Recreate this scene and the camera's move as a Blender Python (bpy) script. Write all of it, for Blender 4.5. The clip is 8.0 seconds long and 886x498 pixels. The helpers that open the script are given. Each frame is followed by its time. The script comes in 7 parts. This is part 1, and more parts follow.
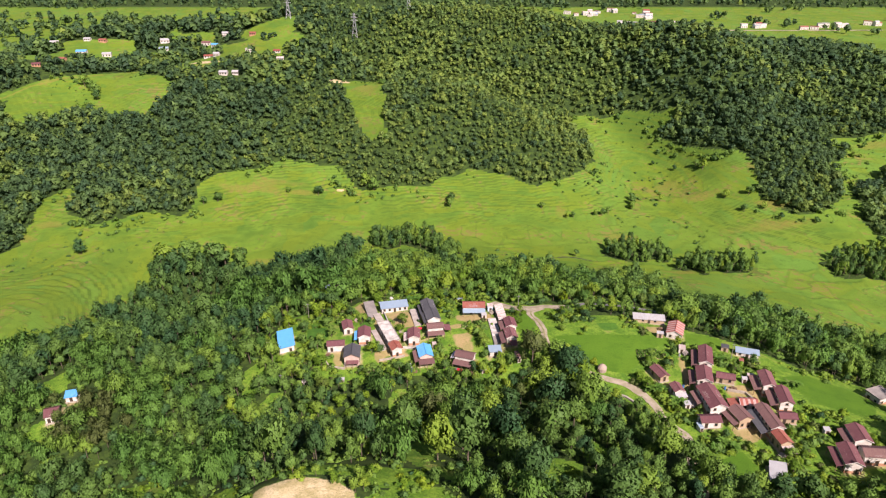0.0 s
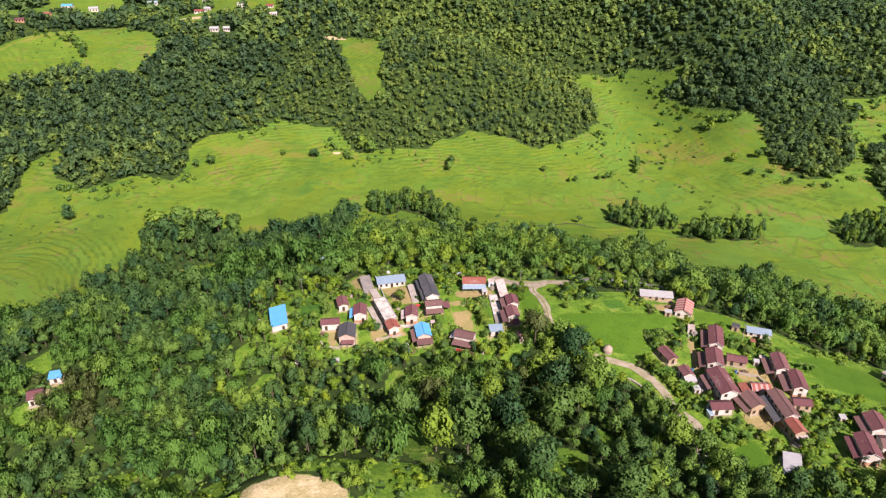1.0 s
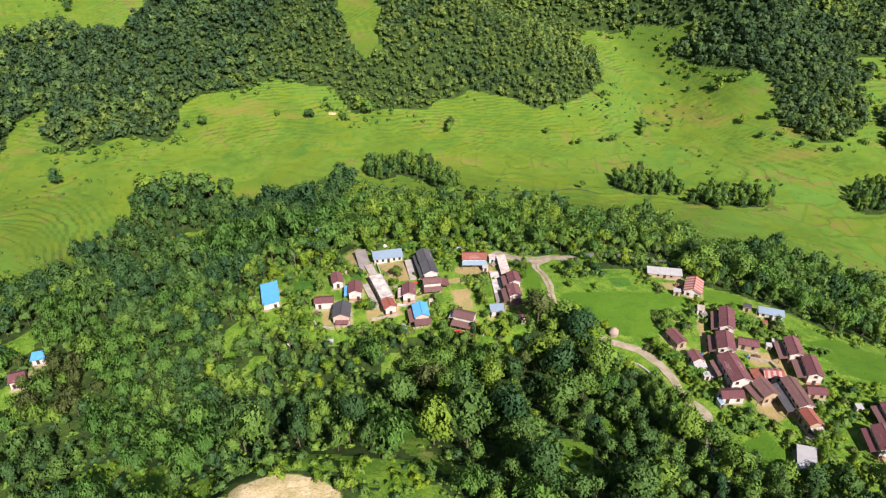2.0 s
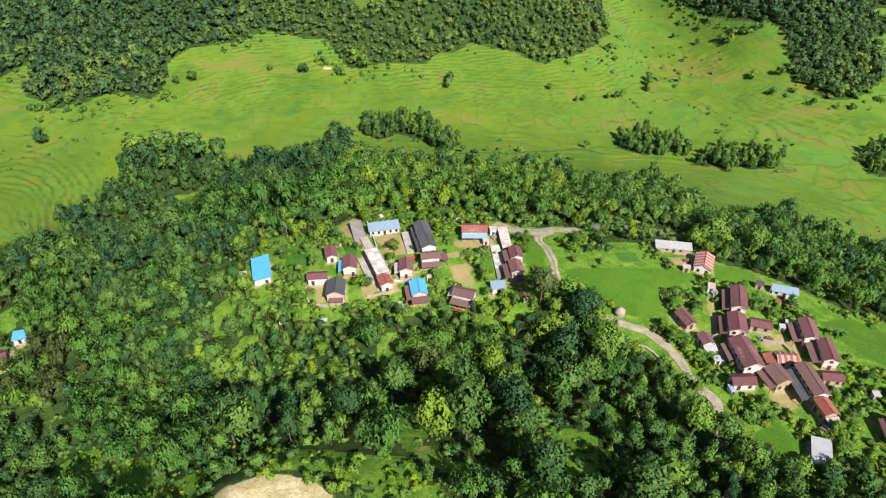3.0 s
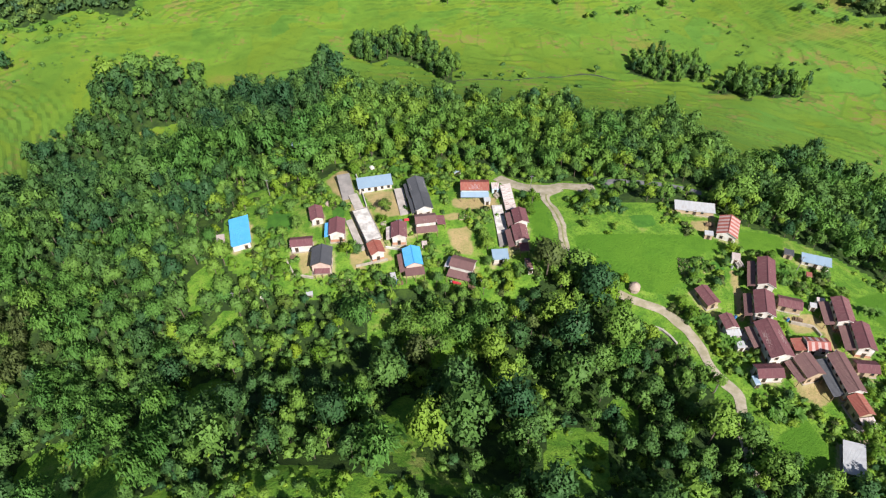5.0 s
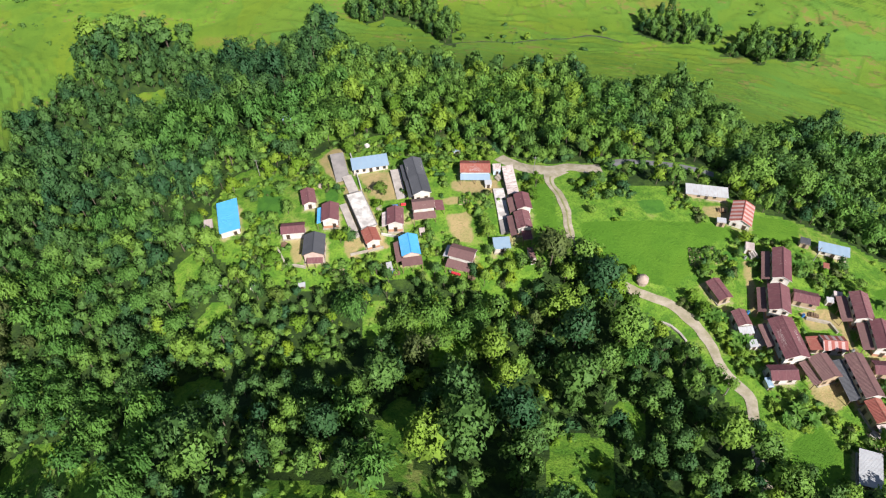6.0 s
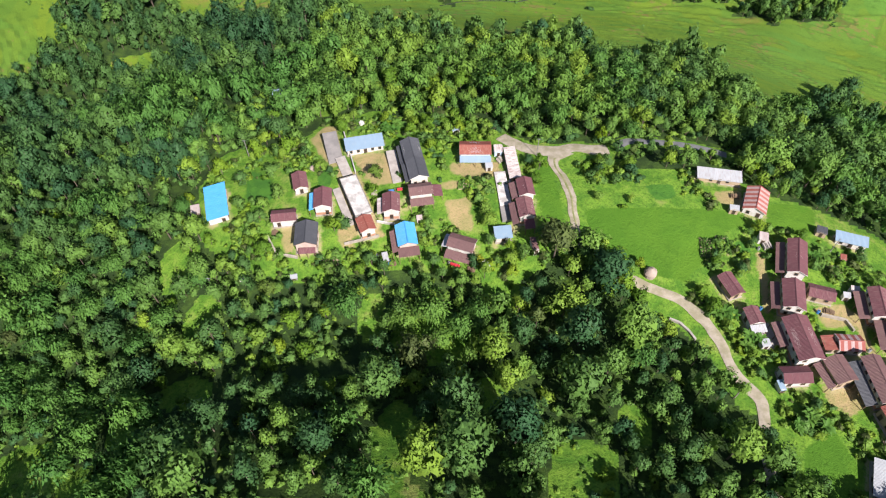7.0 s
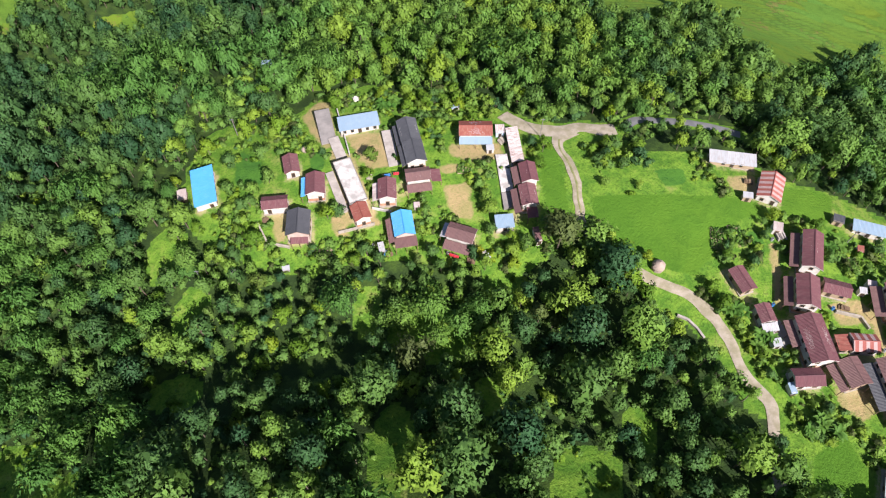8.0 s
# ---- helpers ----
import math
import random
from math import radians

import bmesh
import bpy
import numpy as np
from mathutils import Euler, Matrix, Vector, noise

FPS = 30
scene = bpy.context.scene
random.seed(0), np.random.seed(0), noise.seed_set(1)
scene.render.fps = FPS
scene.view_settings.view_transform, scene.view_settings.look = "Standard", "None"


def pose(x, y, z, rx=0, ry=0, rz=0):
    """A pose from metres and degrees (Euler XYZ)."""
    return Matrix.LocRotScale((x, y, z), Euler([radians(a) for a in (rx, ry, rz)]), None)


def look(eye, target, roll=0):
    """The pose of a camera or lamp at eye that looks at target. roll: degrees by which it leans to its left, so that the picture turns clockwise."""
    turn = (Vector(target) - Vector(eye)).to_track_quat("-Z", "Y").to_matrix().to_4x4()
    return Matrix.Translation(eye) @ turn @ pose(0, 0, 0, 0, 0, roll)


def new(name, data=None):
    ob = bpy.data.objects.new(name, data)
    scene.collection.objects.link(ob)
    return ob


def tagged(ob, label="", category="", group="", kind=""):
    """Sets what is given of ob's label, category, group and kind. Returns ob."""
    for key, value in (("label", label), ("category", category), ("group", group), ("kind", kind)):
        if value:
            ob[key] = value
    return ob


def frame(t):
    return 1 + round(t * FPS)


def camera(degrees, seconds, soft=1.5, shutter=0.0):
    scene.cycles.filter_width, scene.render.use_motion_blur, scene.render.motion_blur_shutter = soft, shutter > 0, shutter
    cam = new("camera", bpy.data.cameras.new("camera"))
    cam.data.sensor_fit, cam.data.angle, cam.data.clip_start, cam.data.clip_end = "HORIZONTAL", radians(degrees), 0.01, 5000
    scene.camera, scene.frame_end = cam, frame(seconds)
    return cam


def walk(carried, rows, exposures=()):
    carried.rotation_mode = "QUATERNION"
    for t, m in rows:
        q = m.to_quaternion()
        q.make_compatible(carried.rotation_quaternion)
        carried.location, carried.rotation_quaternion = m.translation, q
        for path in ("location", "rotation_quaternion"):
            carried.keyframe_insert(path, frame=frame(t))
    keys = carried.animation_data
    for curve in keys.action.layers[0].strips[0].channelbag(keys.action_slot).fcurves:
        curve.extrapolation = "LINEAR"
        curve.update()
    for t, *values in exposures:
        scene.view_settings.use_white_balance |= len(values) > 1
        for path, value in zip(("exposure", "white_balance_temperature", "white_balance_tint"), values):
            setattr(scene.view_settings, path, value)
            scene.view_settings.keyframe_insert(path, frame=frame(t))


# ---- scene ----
cam = camera(65.9, 8.0, soft=1.2)
METRES, EYE, TILT, LEAN, TURN = 115.0, 143.0, -26.2, 0.0, 0.0
ROWS = [
    (0.0, 0.0, 0.0, 0.0, -0.0, 0.0, -0.0),
    (0.5, 0.0007, 0.0548, 0.028, -0.02, -1.83, -0.02),
    (1.0, 0.0012, 0.1095, 0.0563, -0.05, -3.62, -0.06),
    (1.5, 0.0018, 0.1641, 0.0843, -0.07, -5.41, -0.14),
    (3.0, 0.0056, 0.3297, 0.1684, -0.12, -11.59, -0.22),
    (3.5, 0.0076, 0.3859, 0.197, -0.13, -13.62, -0.21),
    (4.0, 0.0091, 0.4423, 0.2254, -0.15, -15.61, -0.23),
    (4.5, 0.0112, 0.4994, 0.2538, -0.16, -17.58, -0.21),
    (6.0, 0.0171, 0.6706, 0.3373, -0.15, -23.62, -0.22),
    (6.5, 0.0188, 0.7273, 0.3637, -0.17, -25.67, -0.21),
    (7.0, 0.021, 0.7838, 0.3906, -0.18, -27.86, -0.16),
    (7.5, 0.0224, 0.84, 0.417, -0.2, -30.08, -0.13),
    (8.0, 0.024, 0.8956, 0.4441, -0.22, -32.43, -0.12),
]
walk(cam, [(t, pose(0, 0, EYE, TILT, LEAN, TURN) @ pose(METRES * x, METRES * y, METRES * z, 90 + pitch, roll, yaw)) for t, x, y, z, yaw, pitch, roll in ROWS],
     exposures=[(0.0, 0.85, 6950, 29), (1.7, 0.85, 6800, 24), (3.0, 0.86, 6500, 12), (6.0, 0.91, 6300, 13), (8.0, 1.0, 6250, 19)])

# ---- sky and sun ----
SUN_AZ, SUN_EL = math.atan2(-0.89, 0.46), radians(43)
world = bpy.data.worlds.new("sky")
scene.world = world
world.use_nodes = True
wn = world.node_tree
sky = wn.nodes.new("ShaderNodeTexSky")
sky.sky_type = "NISHITA"
sky.sun_disc = False
sky.sun_elevation = SUN_EL
sky.sun_rotation = math.pi / 2 - SUN_AZ
wn.nodes["Background"].inputs["Strength"].default_value = 0.052
wn.links.new(sky.outputs[0], wn.nodes["Background"].inputs["Color"])
sun = new("sun", bpy.data.lights.new("sun", "SUN"))
sun.data.energy = 5.0
sun.data.angle = radians(0.53)
sun.data.color = (1.0, 0.95, 0.86)
toward = Vector((math.cos(SUN_AZ) * math.cos(SUN_EL), math.sin(SUN_AZ) * math.cos(SUN_EL), math.sin(SUN_EL)))
sun.matrix_world = look(toward * 400, (0, 0, 0))


# ---- materials ----
def nodes_of(name):
    m = bpy.data.materials.new(name)
    m.use_nodes = True
    nt = m.node_tree
    return m, nt, nt.nodes["Principled BSDF"]


def link(nt, a, b):
    nt.links.new(a, b)


def math_node(nt, op, a, b=None, c=None):
    n = nt.nodes.new("ShaderNodeMath")
    n.operation = op
    for i, v in enumerate((a, b, c)):
        if v is None:
            continue
        if isinstance(v, (int, float)):
            n.inputs[i].default_value = v
        else:
            link(nt, v, n.inputs[i])
    return n.outputs[0]


def mix(nt, fac, a, b, mode="MIX"):
    n = nt.nodes.new("ShaderNodeMix")
    n.data_type = "RGBA"
    n.blend_type = mode
    for i, v in ((0, fac), (6, a), (7, b)):
        if isinstance(v, (int, float)):
            n.inputs[i].default_value = v
        elif isinstance(v, tuple):
            n.inputs[i].default_value = (*v, 1)
        else:
            link(nt, v, n.inputs[i])
    return n.outputs[2]


def noise_node(nt, coord, scale, detail=3.0, rough=0.55):
    n = nt.nodes.new("ShaderNodeTexNoise")
    n.inputs["Scale"].default_value = scale
    n.inputs["Detail"].default_value = detail
    n.inputs["Roughness"].default_value = rough
    if coord is not None:
        link(nt, coord, n.inputs["Vector"])
    return n.outputs["Fac"]


def ramp(nt, v, lo, hi):
    n = nt.nodes.new("ShaderNodeMapRange")
    n.interpolation_type = "SMOOTHSTEP"
    n.inputs[1].default_value, n.inputs[2].default_value = lo, hi
    link(nt, v, n.inputs[0])
    return n.outputs[0]


def attr(nt, name):
    n = nt.nodes.new("ShaderNodeAttribute")
    n.attribute_name = name
    return n.outputs["Fac"]


def bump(nt, b, h, strength, dist):
    n = nt.nodes.new("ShaderNodeBump")
    n.inputs["Strength"].default_value = strength
    n.inputs["Distance"].default_value = dist
    link(nt, h, n.inputs["Height"])
    link(nt, n.outputs[0], b.inputs["Normal"])


def position(nt):
    return nt.nodes.new("ShaderNodeNewGeometry").outputs["Position"]


def plain(name, a, b, rough=0.8, scale=0.8, fine=6.0, metal=0.0, grain=0.3):
    """Two tones in broad stains, with a finer grain and relief over them."""
    m, nt, p = nodes_of(name)
    co = position(nt)
    big = ramp(nt, noise_node(nt, co, scale, 4), 0.35, 0.65)
    small = noise_node(nt, co, fine, 4, 0.65)
    c = mix(nt, big, a, b)
    c = mix(nt, math_node(nt, "MULTIPLY", small, grain * 1.6), c, tuple(v * 0.35 for v in a))
    link(nt, c, p.inputs["Base Color"])
    p.inputs["Roughness"].default_value = rough
    p.inputs["Metallic"].default_value = metal
    bump(nt, p, small, 0.4, 0.05)
    return m


def sheet_metal(name, a, b, rust=(0.16, 0.06, 0.03), amount=0.3, rough=0.72, bands=None):
    """Corrugated roof sheets: sheets of slightly different fade, streaks down the slope, rust."""
    m, nt, p = nodes_of(name)
    tc = nt.nodes.new("ShaderNodeTexCoord").outputs["UV"]
    br = nt.nodes.new("ShaderNodeTexBrick")
    br.offset = 0.0
    link(nt, tc, br.inputs["Vector"])
    br.inputs["Color1"].default_value = (0.35, 0.35, 0.35, 1)
    br.inputs["Color2"].default_value = (0.75, 0.75, 0.75, 1)
    br.inputs["Mortar"].default_value = (0.1, 0.1, 0.1, 1)
    br.inputs["Scale"].default_value = 1.0
    br.inputs["Mortar Size"].default_value = 0.012
    br.inputs["Brick Width"].default_value = 0.82
    br.inputs["Row Height"].default_value = 2.3
    sheet = nt.nodes.new("ShaderNodeRGBToBW")
    link(nt, br.outputs["Color"], sheet.inputs[0])
    st = nt.nodes.new("ShaderNodeMapping")
    st.inputs["Scale"].default_value = (2.4, 0.35, 1)
    link(nt, tc, st.inputs[0])
    streak = noise_node(nt, st.outputs[0], 1.6, 5, 0.65)
    rnd = nt.nodes.new("ShaderNodeObjectInfo").outputs["Random"]
    c = mix(nt, sheet.outputs[0], a, b)
    if bands:
        sx = nt.nodes.new("ShaderNodeSeparateXYZ")
        link(nt, tc, sx.inputs[0])
        on = math_node(nt, "GREATER_THAN", math_node(nt, "FRACT", math_node(nt, "DIVIDE", sx.outputs[0], 1.64)), 0.5)
        c = mix(nt, on, c, bands)
    c = mix(nt, math_node(nt, "MULTIPLY", rnd, 0.30), c, tuple(min(1, v * 1.4 + 0.015) for v in b))
    worn = ramp(nt, math_node(nt, "ADD", streak, math_node(nt, "MULTIPLY", rnd, 0.12)), 0.52, 0.80)
    c = mix(nt, math_node(nt, "MULTIPLY", worn, amount), c, rust)
    big = noise_node(nt, position(nt), 0.5, 3)
    c = mix(nt, math_node(nt, "MULTIPLY", big, 0.35), c, tuple(v * 0.55 for v in a))
    link(nt, c, p.inputs["Base Color"])
    p.inputs["Roughness"].default_value = rough
    p.inputs["Specular IOR Level"].default_value = 0.3
    bump(nt, p, streak, 0.25, 0.03)
    return m


def foliage(name, dark, light, warm, near=True, through_light=0.28, grey=(0.080, 0.108, 0.034)):
    """Leaves: one tone a tree, small differences leaf by leaf, some light passing through."""
    m, nt, p = nodes_of(name)
    if near:
        tree = nt.nodes.new("ShaderNodeObjectInfo").outputs["Random"]
    else:
        tree = attr(nt, "tint")
    leaf = nt.nodes.new("ShaderNodeNewGeometry").outputs["Random Per Island"]
    tones = nt.nodes.new("ShaderNodeValToRGB")
    link(nt, tree, tones.inputs[0])
    mid_tone = tuple(0.5 * (a + z) for a, z in zip(dark, light))
    marks = tones.color_ramp.elements
    marks[0].color, marks[1].color = (*dark, 1), (*grey, 1)
    for place, tone in ((0.30, mid_tone), (0.62, light), (0.84, warm), (0.94, light)):
        marks.new(place).color = (*tone, 1)
    c = tones.outputs[0]
    young = mix(nt, 1.0, c, (1.75, 1.70, 1.45), "MULTIPLY")
    old = mix(nt, 1.0, c, (0.52, 0.56, 0.66), "MULTIPLY")
    c = mix(nt, math_node(nt, "MULTIPLY", leaf, 0.62), c, young)
    c = mix(nt, math_node(nt, "MULTIPLY", ramp(nt, leaf, 0.60, 0.9), 0.75), c, old)
    link(nt, c, p.inputs["Base Color"])
    p.inputs["Roughness"].default_value = 0.6
    p.inputs["Specular IOR Level"].default_value = 0.15
    t = nt.nodes.new("ShaderNodeBsdfTranslucent")
    link(nt, mix(nt, 0.3, c, (0.13, 0.22, 0.02)), t.inputs["Color"])
    ms = nt.nodes.new("ShaderNodeMixShader")
    ms.inputs[0].default_value = through_light
    link(nt, p.outputs[0], ms.inputs[1])
    link(nt, t.outputs[0], ms.inputs[2])
    link(nt, ms.outputs[0], nt.nodes["Material Output"].inputs["Surface"])
    return m


def ground_material():
    m, nt, p = nodes_of("ground_cover")
    geo = nt.nodes.new("ShaderNodeNewGeometry")
    co = geo.outputs["Position"]
    sx = nt.nodes.new("ShaderNodeSeparateXYZ")
    link(nt, co, sx.inputs[0])
    sn = nt.nodes.new("ShaderNodeSeparateXYZ")
    link(nt, geo.outputs["True Normal"], sn.inputs[0])
    huge = noise_node(nt, co, 0.009, 4)
    broad = noise_node(nt, co, 0.035, 4, 0.6)
    mid = noise_node(nt, co, 0.25, 5, 0.65)
    fine = noise_node(nt, co, 1.6, 4, 0.7)
    # rice and grass in the valley
    rice = mix(nt, ramp(nt, broad, 0.35, 0.66), (0.062, 0.150, 0.020), (0.120, 0.230, 0.026))
    rice = mix(nt, ramp(nt, huge, 0.45, 0.62), rice, (0.096, 0.212, 0.032))
    step = attr(nt, "terrace")
    ragged = math_node(nt, "ADD", step, math_node(nt, "MULTIPLY", math_node(nt, "SUBTRACT", mid, 0.5), 0.5))
    level = math_node(nt, "FLOOR", ragged)
    rise = math_node(nt, "FRACT", ragged)
    plot_co = nt.nodes.new("ShaderNodeCombineXYZ")
    link(nt, math_node(nt, "ADD", sx.outputs[0], math_node(nt, "MULTIPLY", level, 37.3)), plot_co.inputs[0])
    link(nt, math_node(nt, "MULTIPLY", sx.outputs[1], 0.45), plot_co.inputs[1])
    link(nt, math_node(nt, "MULTIPLY", level, 91.7), plot_co.inputs[2])
    cell = nt.nodes.new("ShaderNodeTexVoronoi")
    cell.inputs["Scale"].default_value = 0.05
    link(nt, plot_co.outputs[0], cell.inputs["Vector"])
    cb = nt.nodes.new("ShaderNodeRGBToBW")
    link(nt, cell.outputs["Color"], cb.inputs[0])
    rice = mix(nt, math_node(nt, "MULTIPLY", cb.outputs[0], 0.75), rice, (0.140, 0.195, 0.014))
    wall = nt.nodes.new("ShaderNodeTexVoronoi")
    wall.feature = "DISTANCE_TO_EDGE"
    wall.inputs["Scale"].default_value = 0.05
    link(nt, plot_co.outputs[0], wall.inputs["Vector"])
    bund = math_node(nt, "SUBTRACT", 1.0, ramp(nt, wall.outputs["Distance"], 0.015, 0.05))
    rice = mix(nt, math_node(nt, "MULTIPLY", math_node(nt, "MULTIPLY", bund, ramp(nt, broad, 0.42, 0.60)), 0.34), rice, (0.040, 0.090, 0.014))
    rice = mix(nt, math_node(nt, "MULTIPLY", ramp(nt, mid, 0.50, 0.74), 0.55), rice, (0.045, 0.105, 0.014))
    rice = mix(nt, math_node(nt, "MULTIPLY", ramp(nt, fine, 0.52, 0.72), 0.35), rice, (0.040, 0.095, 0.012))
    rice = mix(nt, math_node(nt, "MULTIPLY", ramp(nt, math_node(nt, "MULTIPLY", broad, mid), 0.295, 0.365), 0.7), rice, (0.19, 0.160, 0.050))
    lip = math_node(nt, "MULTIPLY", ramp(nt, rise, 0.80, 0.92), math_node(nt, "SUBTRACT", 1.0, ramp(nt, rise, 0.955, 0.995)))
    lip = math_node(nt, "MULTIPLY", lip, ramp(nt, math_node(nt, "ADD", math_node(nt, "ADD", broad, math_node(nt, "MULTIPLY", huge, 0.6)), math_node(nt, "MULTIPLY", mid, 0.5)), 0.95, 1.30))
    rice = mix(nt, math_node(nt, "MULTIPLY", lip, 0.50), rice, (0.026, 0.064, 0.012))
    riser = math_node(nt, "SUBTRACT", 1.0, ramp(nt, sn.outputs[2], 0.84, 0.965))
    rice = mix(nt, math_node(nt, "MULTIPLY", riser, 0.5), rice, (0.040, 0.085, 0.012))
    # rough grass and understorey; the woodland floor is darkened with painted shade
    grass = mix(nt, ramp(nt, mid, 0.35, 0.65), (0.074, 0.176, 0.018), (0.158, 0.280, 0.030))
    grass = mix(nt, math_node(nt, "MULTIPLY", ramp(nt, fine, 0.46, 0.66), 0.55), grass, (0.026, 0.064, 0.010))
    grass = mix(nt, math_node(nt, "MULTIPLY", ramp(nt, math_node(nt, "ADD", math_node(nt, "MULTIPLY", broad, 0.5), math_node(nt, "MULTIPLY", mid, 0.5)), 0.54, 0.66), 0.55), grass, (0.24, 0.215, 0.085))
    floor_shaded = mix(nt, ramp(nt, mid, 0.4, 0.65), (0.022, 0.044, 0.012), (0.048, 0.088, 0.016))
    floor_shaded = mix(nt, math_node(nt, "MULTIPLY", ramp(nt, fine, 0.50, 0.70), 0.5), floor_shaded, (0.020, 0.034, 0.012))
    dirt = mix(nt, ramp(nt, mid, 0.35, 0.65), (0.56, 0.455, 0.285), (0.36, 0.305, 0.15))
    dirt = mix(nt, math_node(nt, "MULTIPLY", ramp(nt, fine, 0.48, 0.66), 0.45), dirt, (0.13, 0.165, 0.045))
    lush = mix(nt, ramp(nt, broad, 0.4, 0.6), (0.058, 0.150, 0.012), (0.080, 0.185, 0.015))
    bed = nt.nodes.new("ShaderNodeTexVoronoi")
    bed.inputs["Scale"].default_value = 0.11
    link(nt, co, bed.inputs["Vector"])
    bed_tone = nt.nodes.new("ShaderNodeRGBToBW")
    link(nt, bed.outputs["Color"], bed_tone.inputs[0])
    lush = mix(nt, math_node(nt, "MULTIPLY", bed_tone.outputs[0], 0.6), lush, (0.095, 0.190, 0.016))
    lush = mix(nt, math_node(nt, "MULTIPLY", ramp(nt, mid, 0.45, 0.75), 0.5), lush, (0.040, 0.110, 0.010))
    lush = mix(nt, math_node(nt, "MULTIPLY", ramp(nt, fine, 0.50, 0.70), 0.3), lush, (0.034, 0.090, 0.010))
    edge = math_node(nt, "ADD", math_node(nt, "SUBTRACT", mid, 0.5), math_node(nt, "MULTIPLY", math_node(nt, "SUBTRACT", fine, 0.5), 0.8))

    def soft(n):
        return ramp(nt, math_node(nt, "ADD", attr(nt, n), math_node(nt, "MULTIPLY", edge, 0.7)), 0.35, 0.65)
    c = mix(nt, soft("paddy"), grass, rice)
    c = mix(nt, soft("lush"), c, lush)
    c = mix(nt, soft("woods"), c, floor_shaded)
    dry = mix(nt, ramp(nt, fine, 0.40, 0.62), (0.225, 0.172, 0.045), (0.120, 0.165, 0.024))
    c = mix(nt, math_node(nt, "MULTIPLY", ramp(nt, math_node(nt, "ADD", attr(nt, "dry"), edge), 0.30, 0.95), 0.58), c, dry)
    soil = mix(nt, ramp(nt, mid, 0.35, 0.65), (0.38, 0.275, 0.14), (0.28, 0.24, 0.10))
    soil = mix(nt, math_node(nt, "MULTIPLY", ramp(nt, fine, 0.46, 0.66), 0.5), soil, (0.165, 0.195, 0.055))
    dark_patch = mix(nt, ramp(nt, mid, 0.40, 0.62), (0.042, 0.124, 0.018), (0.062, 0.165, 0.020))
    c = mix(nt, soft("dark_patch"), c, dark_patch)
    c = mix(nt, soft("yard"), c, soil)
    c = mix(nt, soft("dirt"), c, dirt)
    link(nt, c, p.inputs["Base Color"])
    p.inputs["Roughness"].default_value = 0.9
    p.inputs["Specular IOR Level"].default_value = 0.15
    bump(nt, p, math_node(nt, "ADD", fine, mid), 0.7, 0.5)
    return m


GROUND = ground_material()
BARK = plain("bark", (0.10, 0.075, 0.05), (0.16, 0.13, 0.10), 0.9, 1.0, 8)
LEAF_NEAR = foliage("leaves_broadleaf", (0.032, 0.088, 0.036), (0.124, 0.230, 0.042), (0.185, 0.282, 0.032))
LEAF_FAR = foliage("leaves_woodland", (0.032, 0.088, 0.036), (0.124, 0.230, 0.042), (0.185, 0.282, 0.032), near=False)
# bluish leaf tones paint distance haze into the far woods
LEAF_HILL_HAZE = foliage("leaves_hill_hazed", (0.046, 0.098, 0.048), (0.116, 0.200, 0.056), (0.168, 0.240, 0.052), near=False, through_light=0.36)
LEAF_BAMBOO_HAZE = foliage("leaves_bamboo_haze", (0.066, 0.165, 0.036), (0.104, 0.220, 0.042), (0.136, 0.245, 0.040), near=False)
LEAF_BAMBOO_NEAR = foliage("leaves_bamboo_clump", (0.066, 0.165, 0.036), (0.104, 0.220, 0.042), (0.136, 0.245, 0.040))
LEAF_YELLOW = foliage("leaves_yellow_green", (0.10, 0.19, 0.012), (0.15, 0.24, 0.014), (0.22, 0.25, 0.02))
LEAF_LIME = foliage("leaves_lime_green", (0.070, 0.150, 0.016), (0.118, 0.215, 0.020), (0.175, 0.255, 0.020))
LEAF_BANANA = foliage("leaves_banana", (0.05, 0.13, 0.02), (0.08, 0.17, 0.03), (0.10, 0.19, 0.03))
MAROON = sheet_metal("maroon_roof_sheet", (0.098, 0.038, 0.046), (0.148, 0.054, 0.062), (0.235, 0.15, 0.135), 0.75)
RUSTRED = sheet_metal("rust_red_roof_sheet", (0.185, 0.050, 0.038), (0.255, 0.075, 0.055), (0.36, 0.24, 0.18), 0.6)
BROWN = sheet_metal("brown_roof_sheet", (0.105, 0.058, 0.058), (0.155, 0.080, 0.078), (0.24, 0.15, 0.12), 0.6)
SLATE = sheet_metal("dark_grey_roof", (0.042, 0.044, 0.052), (0.068, 0.070, 0.080), (0.15, 0.15, 0.16), 0.35, 0.6)
BLUE = sheet_metal("bright_blue_roof_sheet", (0.050, 0.27, 0.56), (0.075, 0.33, 0.64), (0.26, 0.45, 0.62), 0.4, 0.5)
SKYBLUE = sheet_metal("pale_blue_roof_sheet", (0.20, 0.285, 0.38), (0.25, 0.34, 0.43), (0.36, 0.36, 0.34), 0.5, 0.5)
TIN = sheet_metal("grey_tin_sheet", (0.30, 0.31, 0.33), (0.42, 0.43, 0.45), (0.27, 0.19, 0.14), 0.6, 0.55)
PATCHED = sheet_metal("patched_tin_sheet", (0.20, 0.12, 0.10), (0.72, 0.68, 0.66), (0.19, 0.085, 0.065), 1.0, 0.65)
STRIPED = sheet_metal("striped_roof_sheet", (0.24, 0.068, 0.055), (0.29, 0.085, 0.068), (0.24, 0.13, 0.1), 0.5, 0.6, bands=(0.44, 0.38, 0.37))
